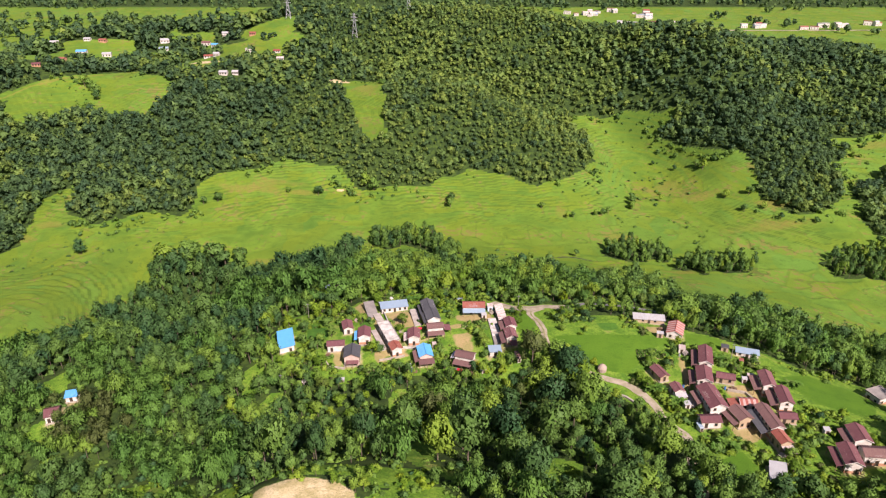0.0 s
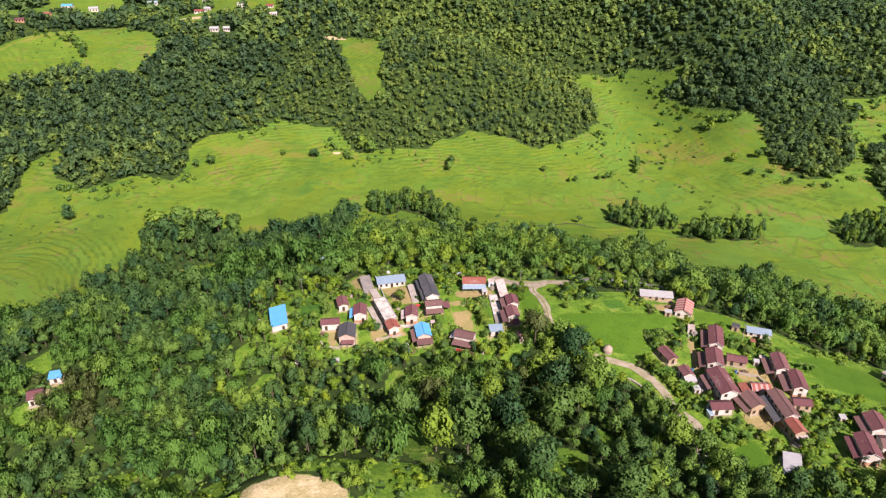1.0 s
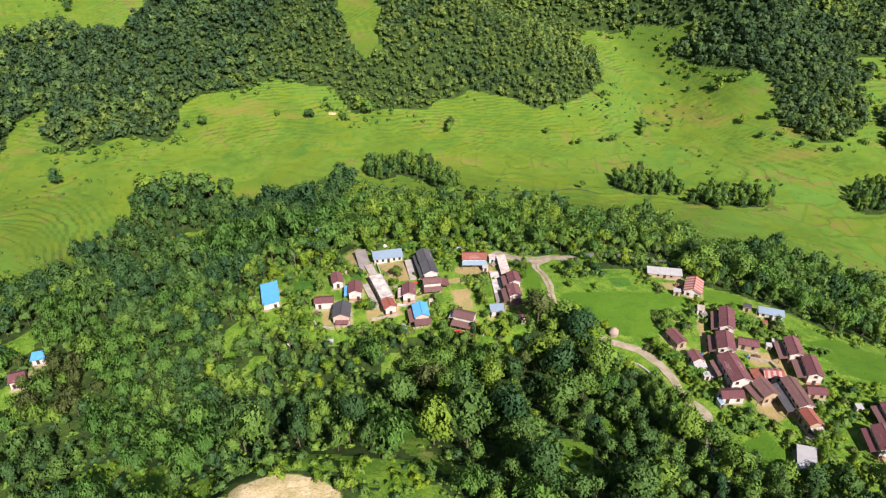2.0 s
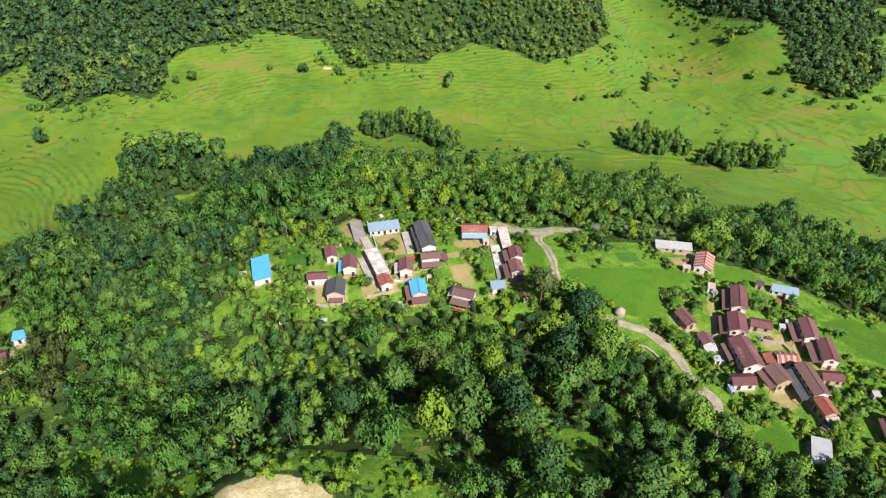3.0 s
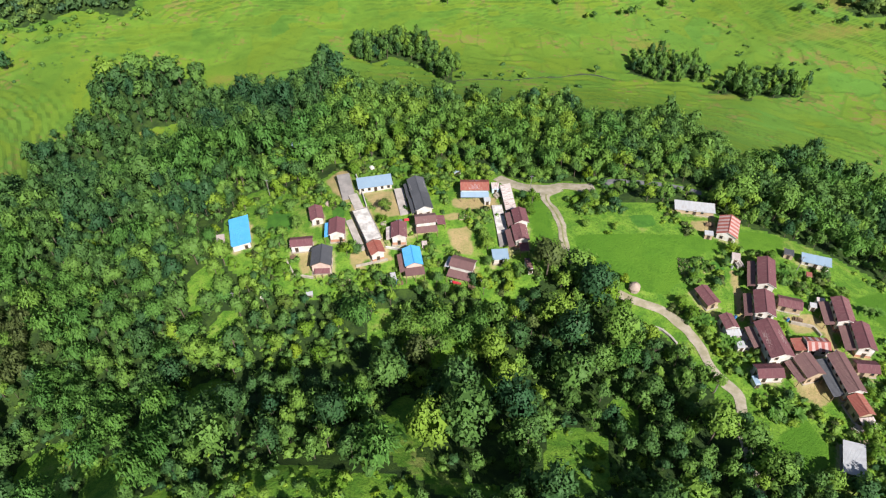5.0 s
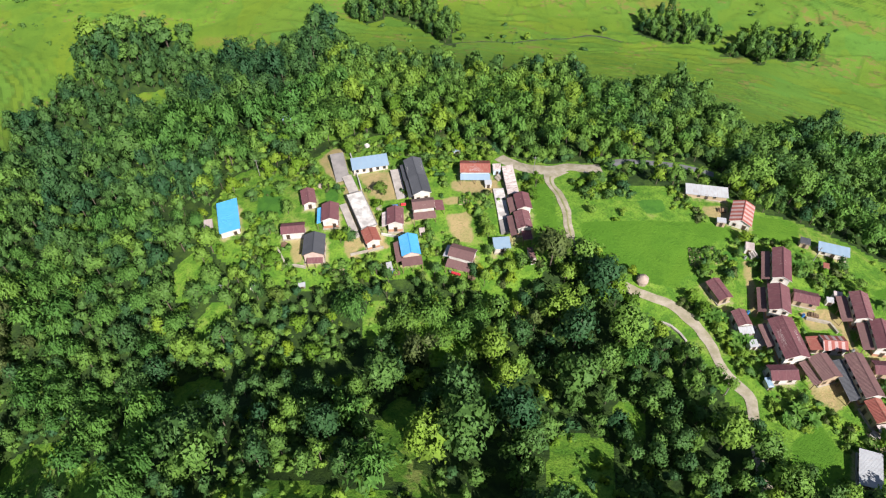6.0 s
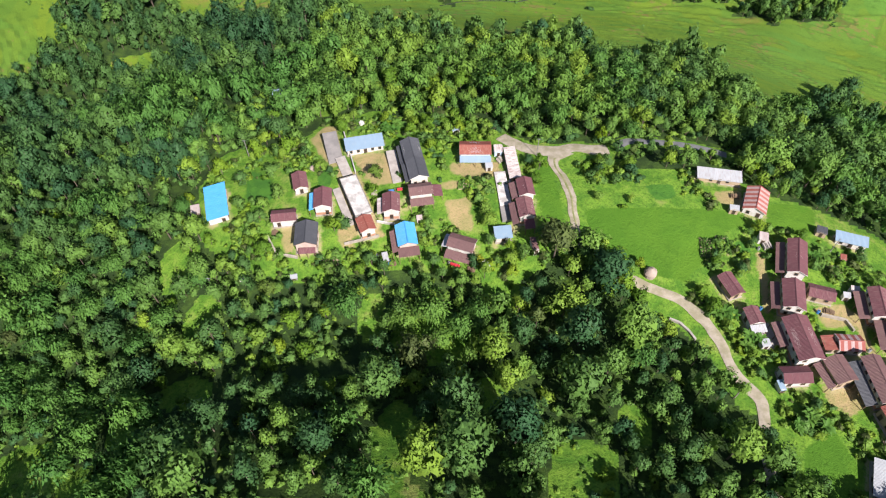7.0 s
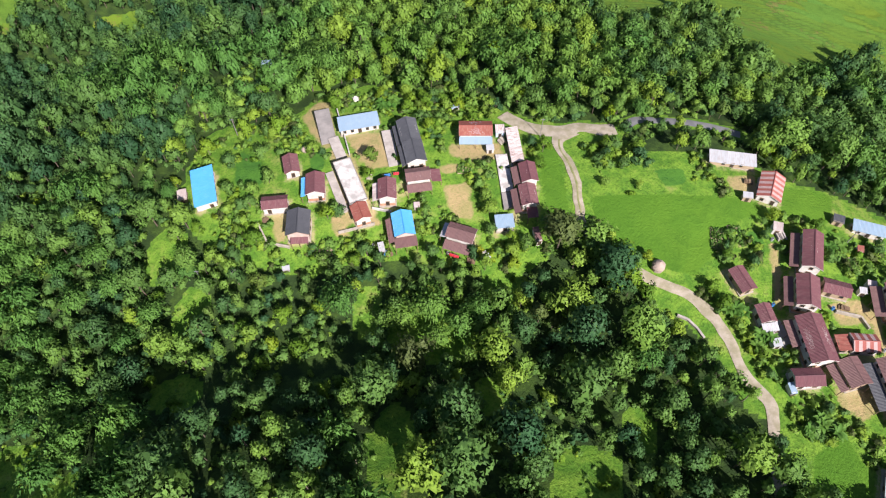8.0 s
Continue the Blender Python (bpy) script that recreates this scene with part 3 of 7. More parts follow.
# ---- the houses' places ----
# name, centre x and y, roof width and depth, turn, eave height, ridge ("d" along the depth, "w" along the width, "flat", "lean"), roof, wall, label
HOUSES = [
    ("cottage", -62.6, 228.2, 6.4, 13.1, 16, 3.0, "lean", BLUE, WHITEWASH, "long single-storey cottage under a bright blue sheet roof"),
    ("schoolhouse", -20.7, 248.6, 11.8, 4.9, 12.5, 2.8, "lean", SKYBLUE, WHITEWASH, "low whitewashed building with a pale blue sheet roof"),
    ("flat_roofed_house", -21.5, 226.7, 5.0, 15.0, 22, 3.0, "flat", WHITE_CONC, WHITEWASH, "narrow flat-roofed house with a stained limewashed roof slab"),
    ("house", -38.5, 233.7, 4.4, 6.3, 14, 2.8, "d", MAROON, WHITEWASH, "small house with a maroon sheet gable roof"),
    ("house", -30.8, 225.7, 5.2, 7.0, 5, 3.8, "d", MAROON, WHITEWASH, "whitewashed house with a maroon gable roof and a blue lean-to"),
    ("house", -41.4, 220.7, 7.0, 4.3, 7, 3.0, "w", MAROON, WHITEWASH, "low whitewashed house with a maroon sheet roof"),
    ("house", -34.2, 213.6, 6.3, 7.8, 3, 3.9, "d", SLATE, PINKWASH, "two-storey pink-washed house with a dark grey gable roof"),
    ("house", -18.1, 216.7, 4.6, 5.4, 21, 3.6, "d", RUSTRED, WHITEWASH, "small whitewashed house with a rusty red gable roof"),
    ("house", -6.1, 242.6, 5.7, 8.0, 12.5, 4.2, "d", SLATE, WHITEWASH, "two-storey house with a dark grey gable roof"),
    ("house", -4.3, 234.9, 5.7, 7.6, 12.5, 3.7, "d", SLATE, WHITEWASH, "two-storey house under dark grey sheets, stepped below its neighbour"),
    ("house", -3.2, 227.0, 6.7, 4.4, 9, 3.9, "w", BROWN, WHITEWASH, "whitewashed two-storey house with a brown sheet roof"),
    ("house", -11.3, 223.1, 5.0, 6.6, 3, 3.8, "d", MAROON, WHITEWASH, "whitewashed house with a maroon gable roof beside the yard"),
    ("house", -6.8, 212.6, 5.5, 7.4, 10, 3.9, "d", BLUE, PINKWASH, "two-storey pink-washed house under a bright blue gable roof"),
    ("house", 12.7, 243.2, 9.4, 5.5, 0, 3.4, "w", RUSTRED, BLUEWALL, "pale blue house with a rust-red sheet roof"),
    ("shed", 23.3, 237.6, 3.4, 12.2, 5.5, 2.3, "lean", PATCHED, MUD, "long patched shed with rusty pale tin sheets"),
    ("house", 26.1, 226.3, 4.6, 6.3, 6.5, 3.6, "d", MAROON, WHITEWASH, "whitewashed row house with a maroon gable roof"),
    ("house", 25.7, 219.2, 4.6, 6.6, 6, 3.6, "d", MAROON, WHITEWASH, "whitewashed row house with a maroon gable roof and a porch"),
    ("shed", 19.4, 212.7, 4.9, 3.9, 5.5, 2.4, "lean", SKYBLUE, WHITEWASH, "small white shed with a pale blue sheet roof"),
    ("house", 8.2, 209.3, 7.4, 4.8, -19, 3.8, "w", BROWN, WHITEWASH, "brown-roofed house with a verandah and red cloth hung out"),
    ("cattle_shed", 81.8, 231.7, 12.5, 4.0, -9, 2.3, "lean", TIN, MUD, "open-fronted long shed with a grey tin roof"),
    ("barn", 89.0, 221.2, 6.3, 8.6, -23, 2.8, "d", STRIPED, WHITEWASH, "whitewashed barn with a red and white striped sheet roof"),
    ("house", 93.0, 200.7, 5.0, 10.9, -17, 4.4, "d", MAROON, WHITEWASH, "tall whitewashed house with a maroon gable roof"),
    ("house", 88.7, 189.4, 5.5, 8.5, -14, 4.4, "d", MAROON, WHITEWASH, "tall whitewashed house with a maroon gable roof and side porch"),
    ("cattle_shed", 97.0, 191.3, 6.4, 4.2, -17, 2.4, "w", MAROON, MUD, "low open shed with a maroon sheet roof"),
    ("house", 87.2, 177.4, 6.4, 11.6, 4, 4.4, "d", MAROON, WHITEWASH, "large whitewashed house with a rust-streaked maroon roof"),
    ("shed", 98.8, 177.0, 6.0, 4.6, -4, 2.5, "w", STRIPED, WHITEWASH, "shed with a red and white striped sheet roof"),
    ("shed", 94.2, 177.3, 3.0, 4.0, 0, 2.2, "lean", RUSTRED, MUD, "small shed with a rusty orange-red sheet roof"),
    ("house", 83.7, 168.9, 6.8, 4.4, 2, 2.6, "w", MAROON, WHITEWASH, "low house with a maroon sheet roof beside the track"),
    ("house", 93.3, 169.5, 5.3, 6.5, 14, 3.6, "d", BROWN, MUD, "mud house with a brown gable roof"),
    ("shed", 75.1, 193.7, 4.2, 6.6, 19, 2.4, "d", MAROON, MUD, "lone maroon-roofed shed at the edge of the rice field"),
    ("house", 78.3, 184.6, 3.9, 4.8, 8, 2.8, "d", MAROON, WHITEWASH, "small maroon-roofed house with a white front"),
    ("shed", 112.5, 209.9, 8.4, 3.4, -18, 2.4, "lean", SKYBLUE, WHITEWASH, "long white shed with a pale blue sheet roof"),
    ("house", 109.2, 187.2, 4.8, 8.6, -9, 4.6, "d", MAROON, WHITEWASH, "two-storey house with a maroon gable roof"),
    ("house", 111.0, 178.6, 4.8, 8.6, -9, 4.2, "d", MAROON, WHITEWASH, "two-storey maroon-roofed house joined to its neighbour"),
    ("house", 100.9, 166.6, 4.8, 11.5, 4, 4.4, "d", BROWN, WHITEWASH, "two-storey house with a brown gable roof and whitewashed gable"),
    ("house", 100.9, 157.7, 4.2, 5.6, 8, 3.6, "d", RUSTRED, MUD, "smaller house with a red roof built against its neighbour"),
    ("shed", 108.4, 169.9, 5.7, 4.0, -5, 2.5, "w", MAROON, MUD, "low maroon-roofed shed beside the long house"),
    ("shed", 94.2, 144.6, 4.6, 8.6, -22, 2.4, "lean", TIN, CONCRETE, "open shed with a weathered grey tin roof"),
    ("house", 124.7, 159.3, 5.6, 7.4, -6, 3.8, "d", MAROON, WHITEWASH, "maroon-roofed house with a whitewashed gable"),
    ("house", 116.6, 149.6, 5.4, 8.8, -10, 3.8, "d", MAROON, WHITEWASH, "maroon-roofed house with a long side porch"),
    ("house", 124.8, 151.1, 8.0, 5.2, -5, 3.6, "w", BROWN, WHITEWASH, "low brown-roofed house with a white front"),
    ("house", 151.0, 190.0, 7.0, 6.0, 20, 3.4, "flat", CONCRETE, WHITEWASH, "grey concrete house with a flat roof beside the field"),
    ("house", -137.5, 190.5, 5.0, 6.0, 20, 3.0, "w", MAROON, WHITEWASH, "small red-roofed house hidden among the trees"),
    ("cottage", -135.0, 199.5, 4.5, 4.0, 15, 2.6, "lean", BLUE, WHITEWASH, "tiny cottage with a bright blue sheet roof among the trees"),
]
# farmhouses of the far ridge: centre x and y, width, depth, eave height, turn, roof, wall, label
RIDGE = [(-409, 793, 13, 7, 3.5, 5, BLUE, WHITEWASH, "white farmhouse with a bright blue roof on the ridge"), (-383, 797, 11, 7, 4, 10, TIN, WHITEWASH, "white farmhouse with a grey roof on the ridge"), (-396, 725, 9, 6, 3, -10, RUSTRED, OCHRE, "red-roofed farmhouse on the ridge"),
         (-404, 690, 9, 6, 3, 20, MAROON, OCHRE, "maroon-roofed farmhouse on the ridge"), (-329, 827, 12, 7, 3.5, 15, SKYBLUE, WHITEWASH, "farmhouse with a pale blue roof on the ridge"), (-278, 827, 11, 7, 4, 0, MAROON, WHITEWASH, "maroon-roofed farmhouse on the ridge"), (-264, 815, 9, 6, 3.5, -8, BLUE, WHITEWASH, "farmhouse with a bright blue roof on the ridge"),
         (-256, 763, 11, 6, 3, 5, RUSTRED, WHITEWASH, "rust-roofed farmhouse on the ridge"), (-246, 760, 7, 6, 4, 0, TIN, WHITEWASH, "white farmhouse with a tin roof on the ridge"), (-206, 745, 8, 7, 7, 5, WHITE_CONC, WHITEWASH, "tall white two-storey farmhouse on the ridge"), (-179, 755, 8, 6, 3, 0, RUSTRED, WHITEWASH, "rust-roofed farmhouse on the ridge"),
         (-170, 728, 8, 6, 3, 12, PATCHED, WHITEWASH, "patched farmhouse on the ridge"), (-215, 677, 9, 6, 3.5, 0, TIN, WHITEWASH, "white farmhouse with a tin roof above the wood"), (-204, 680, 7, 6, 3.5, 0, TIN, WHITEWASH, "small white farmhouse above the wood"), (-463, 840, 11, 7, 4, 10, TIN, WHITEWASH, "white farmhouse with a grey roof on the ridge"),
         (-424, 842, 9, 6, 3, 0, TIN, WHITEWASH, "white farmhouse with a grey roof on the ridge"), (-405, 840, 10, 6, 3, 0, RUSTRED, OCHRE, "red-roofed farmhouse on the ridge"), (-258, 840, 8, 7, 5, 0, TIN, WHITEWASH, "white farmhouse high on the ridge"), (-221, 823, 8, 6, 3, 0, RUSTRED, OCHRE, "red-roofed farmhouse high on the ridge"), (-334, 848, 12, 7, 4, 10, TIN, WHITEWASH, "white farmhouse with a grey roof on the ridge")]


# ---- ground ----
def build_ground():
    ys = [-900, -600, -400, -250, -170, -130, -110] + list(range(-100, 61, 5))
    y = 60.0
    while y < 1150:
        y += 1.15 if y < 300 else (1.5 if y < 570 else (2.4 if y < 720 else 6.0))
        ys.append(y)
    while y < 4300:
        y *= 1.06
        ys.append(y)
    u = np.linspace(-1, 1, 271)
    ext = [1.12, 1.3, 1.6, 2.1, 3.0, 4.5, 7.0]
    u = np.concatenate([[-e for e in reversed(ext)], u, ext])
    ys = np.array(ys)
    half = 0.66 * np.maximum(ys, 90) + 40
    X = half[:, None] * u[None, :]
    Y = np.repeat(ys[:, None], len(u), 1)
    Z = ground_z(X, Y)
    nr, nc = X.shape
    verts = np.stack([X, Y, Z], -1).reshape(-1, 3)
    i = np.arange(nr * nc).reshape(nr, nc)
    quads = np.stack([i[:-1, :-1], i[:-1, 1:], i[1:, 1:], i[1:, :-1]], -1).reshape(-1, 4)
    me = quads_object("ground", verts, quads, [GROUND])
    x, y = verts[:, 0], verts[:, 1]
    near, far, grove = is_wood(x, y)
    settled = (x < -150) & (y > 690) & (y < 1000) & (ripple(x, y, 30, 4.0) > 0.12)
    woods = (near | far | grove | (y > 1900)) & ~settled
    village = inside(VILLAGE, x, y)
    paddy = (y > 290) & ~woods & ~village

    def soft_area(shape, reach=0.9):
        """The share of nearby ground that lies in the shape."""
        total = np.zeros(len(x))
        close = (y < 330) & (np.abs(x) < 200)
        total[~close] = shape(x[~close], y[~close])
        spots = [(0, 0)] + [(reach * math.cos(a), reach * math.sin(a)) for a in np.arange(8) * math.pi / 4]
        total[close] = sum(shape(x[close] + dx, y[close] + dy).astype(float) for dx, dy in spots) / len(spots)
        return total

    def crops(px, py):
        r = np.zeros(px.shape, bool)
        for poly in (RICE, RICE_2, RICE_3, RICE_4, RICE_5):
            r |= inside(poly, px, py)
        return r

    def bare(px, py):
        return inside(CLEARING, px, py) | spot(px, py, -86, 535, 4, 2.0) | spot(px, py, -430, 640, 14, 6) | spot(px, py, -27, 289, 3.0, 3.6) | spot(px, py, -50.4, 315.5, 4.4, 4.6) | spot(px, py, -105, 696, 12, 5) | spot(px, py, -245, 715, 14, 6)

    def yards(px, py):
        r = np.zeros(px.shape, bool)
        for poly in YARDS:
            r |= inside(poly, px, py)
        return r

    def dark_patches(px, py):
        r = np.zeros(px.shape, bool)
        for poly in DARK_PATCHES:
            r |= inside(poly, px, py)
        return r

    def trodden(px, py):
        r = np.zeros(px.shape, bool)
        for (_n, cx, cy, w, d, turn, *_r) in HOUSES:
            c, s = math.cos(radians(turn)), math.sin(radians(turn))
            u, v = (px - cx) * c + (py - cy) * s, -(px - cx) * s + (py - cy) * c
            r |= (np.abs(u) < w / 2 + 1.5) & (np.abs(v) < d / 2 + 1.9)
        return r
    ochre = np.zeros(len(x))
    for cx, cy, rx, ry in ((-157, 530, 34, 9), (-140, 541, 26, 8), (-118, 528, 16, 6), (250, 470, 40, 9), (262, 500, 22, 12), (196, 560, 16, 22), (214, 530, 20, 10), (130, 470, 18, 9), (95, 512, 7, 14), (-126, 425, 16, 6), (-305, 452, 10, 9), (-296, 470, 16, 8), (388, 588, 22, 10), (-75, 668, 18, 22), (160, 405, 24, 5)):
        ochre = np.maximum(ochre, np.clip(1.25 - np.hypot((x - cx) / rx, (y - cy) / ry), 0, 1))
    ochre = np.maximum(ochre, 1.0 * near_line(LEFT_ROAD, x, y, 1.8))
    ochre = np.clip(ochre + 0.35 * ripple(x, y, 5.5, 2.2) * (ochre > 0), 0, 1)
    dirt = np.maximum(soft_area(bare), 0.50 * soft_area(trodden, 1.1))
    for n, v in (("woods", woods), ("paddy", paddy), ("lush", soft_area(crops)), ("dirt", dirt), ("dry", ochre), ("yard", 0.72 * soft_area(yards)), ("dark_patch", soft_area(dark_patches)), ("terrace", ground_z(x, y, True))):
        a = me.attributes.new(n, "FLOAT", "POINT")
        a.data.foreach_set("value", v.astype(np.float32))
    me.polygons.foreach_set("use_smooth", np.ones(len(me.polygons), bool))
    tagged(new("ground", me), "green terraced rice fields, grass and woodland floor of a hill valley", "ground", kind="structure")


build_ground()


def ribbon(name, line, width, mat, lift, label, category, wob=0.25, wide=()):
    """A way laid over the ground along a bending line, with ragged edges."""
    pts = [Vector((*p, 0)) for p in line]
    dense = []
    for k in range(len(pts) - 1):
        p0, p1, p2, p3 = pts[max(k - 1, 0)], pts[k], pts[k + 1], pts[min(k + 2, len(pts) - 1)]
        n = max(2, int((p2 - p1).length / 0.9))
        for j in range(n):
            t = j / n
            dense.append(0.5 * ((2 * p1) + (p2 - p0) * t + (2 * p0 - 5 * p1 + 4 * p2 - p3) * t * t + (3 * p1 - p0 - 3 * p2 + p3) * t ** 3))
    dense.append(pts[-1])
    verts, faces = [], []
    cols = 5
    for k, p in enumerate(dense):
        d = (dense[min(k + 1, len(dense) - 1)] - dense[max(k - 1, 0)]).normalized()
        s = Vector((-d.y, d.x, 0))
        grow = wide[k] if k < len(wide) else 0.0
        wl = width / 2 + grow + wob * float(ripple(np.float64(p.x), np.float64(p.y), 2.6, 1.0))
        wr = width / 2 + grow + wob * float(ripple(np.float64(p.x), np.float64(p.y), 2.9, 4.0))
        for c in range(cols):
            f = c / (cols - 1)
            q = p + s * (wl - (wl + wr) * f)
            verts.append((q.x, q.y, gz(q.x, q.y) + lift - (0.10 if c in (0, cols - 1) else 0.0)))
        if k:
            b = (k - 1) * cols
            for c in range(cols - 1):
                faces.append((b + c, b + c + cols, b + c + cols + 1, b + c + 1))
    ob = object_of(name, verts, faces, mat, smooth=True)
    return tagged(ob, label, category, kind="structure")


ribbon("road", TRACK_A, 4.4, TRACK, 0.20, "pale gravel village track with ragged edges", "road", 0.4)
ribbon("road", TRACK_B, 2.7, TRACK, 0.24, "pale gravel cart track with worn wheel ruts", "road", 0.5, (2.6, 2.2, 1.8, 1.3, 0.9, 0.5, 0.25, 0.1))
ribbon("verge", TRACK_B[1:7], 0.7, VERGE, 0.30, "strip of grass between the wheel ruts of the track", "verge", 0.2)
ribbon("road", PAVED, 3.4, ASPHALT, 0.14, "grey asphalt lane between the trees", "road", 0.15)
ribbon("water", DITCH, 1.4, WATER, 0.10, "narrow brook winding between the rice fields", "brook", 0.6)


# ---- trees ----
RNG = np.random.default_rng(11)


def ball_quads(n=2):
    """A ball of four-sided faces."""
    vs, fs, seen = [], [], {}
    for ax in range(3):
        for sgn in (-1, 1):
            for a in range(n):
                for b in range(n):
                    f = []
                    for da, db in ((0, 0), (1, 0), (1, 1), (0, 1)):
                        p = [0.0, 0.0, 0.0]
                        p[ax] = sgn
                        p[(ax + 1) % 3] = (2 * (a + da) / n - 1) * sgn
                        p[(ax + 2) % 3] = 2 * (b + db) / n - 1
                        l = math.sqrt(sum(v * v for v in p))
                        key = tuple(round(v / l, 5) for v in p)
                        if key not in seen:
                            seen[key] = len(vs)
                            vs.append(key)
                        f.append(seen[key])
                    fs.append(f)
    return np.array(vs), np.array(fs)


def halved(f):
    return np.concatenate([f[:, [0, 1, 2]], f[:, [0, 2, 3]]])


BALL1 = (ball_quads(1)[0], halved(ball_quads(1)[1]))


def sprays(rng, centre, radii, n, size, low=-0.35, spread=0.36, tall=1.0):
    """Leaf sprays: pointed blades over the surface of a lobe of the crown."""
    d = rng.normal(size=(n * 3, 3))
    d /= np.linalg.norm(d, axis=1)[:, None]
    d = d[d[:, 2] > low][:n]
    n = len(d)
    pos = centre + d * radii * (0.74 + 0.52 * rng.uniform(size=(n, 1)) ** 1.8)
    nor = d * 0.75 + np.array([0, 0, 0.35]) + rng.normal(size=(n, 3)) * spread
    nor /= np.linalg.norm(nor, axis=1)[:, None]
    u = np.cross(nor, rng.normal(size=(n, 3)))
    u /= np.linalg.norm(u, axis=1)[:, None]
    v = np.cross(nor, u)
    s = size * rng.uniform(0.6, 1.35, (n, 1))
    side = rng.uniform(-0.35, 0.35, (n, 1))
    q = np.stack([pos + u * s * tall, pos - u * s * 0.55 + v * s * (0.62 + side), pos - u * s * 0.55 - v * s * (0.62 - side)], 1)
    soft = unit(d * 0.55 + unit(pos - np.array([0, 0, 0.60])) * 0.85 + nor * 0.42)
    return q.reshape(-1, 3), np.arange(3 * n).reshape(n, 3), np.repeat(soft, 3, 0)


def unit(v):
    return v / np.maximum(np.linalg.norm(v, axis=1), 1e-6)[:, None]


def merge(chunks):
    vs, fs, ns, k = [], [], [], 0
    for v, f, n in chunks:
        vs.append(v)
        fs.append(f + k)
        ns.append(n)
        k += len(v)
    return np.concatenate(vs), np.concatenate(fs), np.concatenate(ns)


def leaf_mesh(name, proto, mat):
    return quads_object(name, proto[0], proto[1], [mat], normals=proto[2])


def make_crown(seed, lobes, n, size, core, squash=0.85, low=-0.35, loose=1.0):
    """A crown of about unit radius whose foot is at the origin: uneven lobes, each set with leaf sprays inside and out."""
    rng = np.random.default_rng(seed)
    chunks = []
    for k in range(lobes):
        a = rng.uniform(0, 2 * math.pi)
        ro = rng.uniform(0.0, 0.2) * loose if k == 0 else rng.uniform(0.28, 0.48 + 0.24 * loose)
        r = rng.uniform(0.44, 0.60) if k == 0 else rng.uniform(0.38 - 0.14 * loose, 0.52 - 0.05 * loose)
        c = np.array([ro * math.cos(a), ro * math.sin(a), (rng.uniform(0.85, 1.25) if k == 0 else rng.uniform(0.30, 1.25) - 0.25 * ro) * squash])
        rad = np.array([r, r * rng.uniform(0.8, 1.2), r * rng.uniform(0.65, 1.05)])
        chunks.append(sprays(rng, c, rad * 0.50, core, size * 0.6 + 0.50 * r, -0.9, 0.8, 0.8))
        chunks.append(sprays(rng, c, rad, max(6, int(n * r * r / (lobes * 0.17))), size, low))
    return merge(chunks)


def make_trunk(seed, height=1.0, r=0.055, limbs=4, sides=6):
    rng = np.random.default_rng(seed)
    chunks = []

    def tube(p, q, ra, rb):
        p, q = np.array(p, float), np.array(q, float)
        d = (q - p) / np.linalg.norm(q - p)
        u = np.cross(d, [0.3, 0.9, 0.2])
        u /= np.linalg.norm(u)
        v = np.cross(d, u)
        ang = np.arange(sides) * 2 * math.pi / sides
        ring = np.cos(ang)[:, None] * u + np.sin(ang)[:, None] * v
        vs = np.concatenate([p + ring * ra, q + ring * rb])
        fs = np.array([[i, (i + 1) % sides, sides + (i + 1) % sides, sides + i] for i in range(sides)])
        chunks.append((vs, halved(fs), np.concatenate([ring, ring])))
    lean = rng.normal(size=2) * 0.05
    tube((0, 0, -0.12), (lean[0] * 0.5, lean[1] * 0.5, height * 0.55), r, r * 0.75)
    tube((lean[0] * 0.5, lean[1] * 0.5, height * 0.55), (lean[0], lean[1], height * 1.25), r * 0.75, r * 0.35)
    for k in range(limbs):
        a = rng.uniform(0, 6.28)
        tube((lean[0] * 0.5, lean[1] * 0.5, height * rng.uniform(0.45, 0.8)), (0.5 * math.cos(a), 0.5 * math.sin(a), height * rng.uniform(0.95, 1.3)), r * 0.45, r * 0.15)
    return merge(chunks)


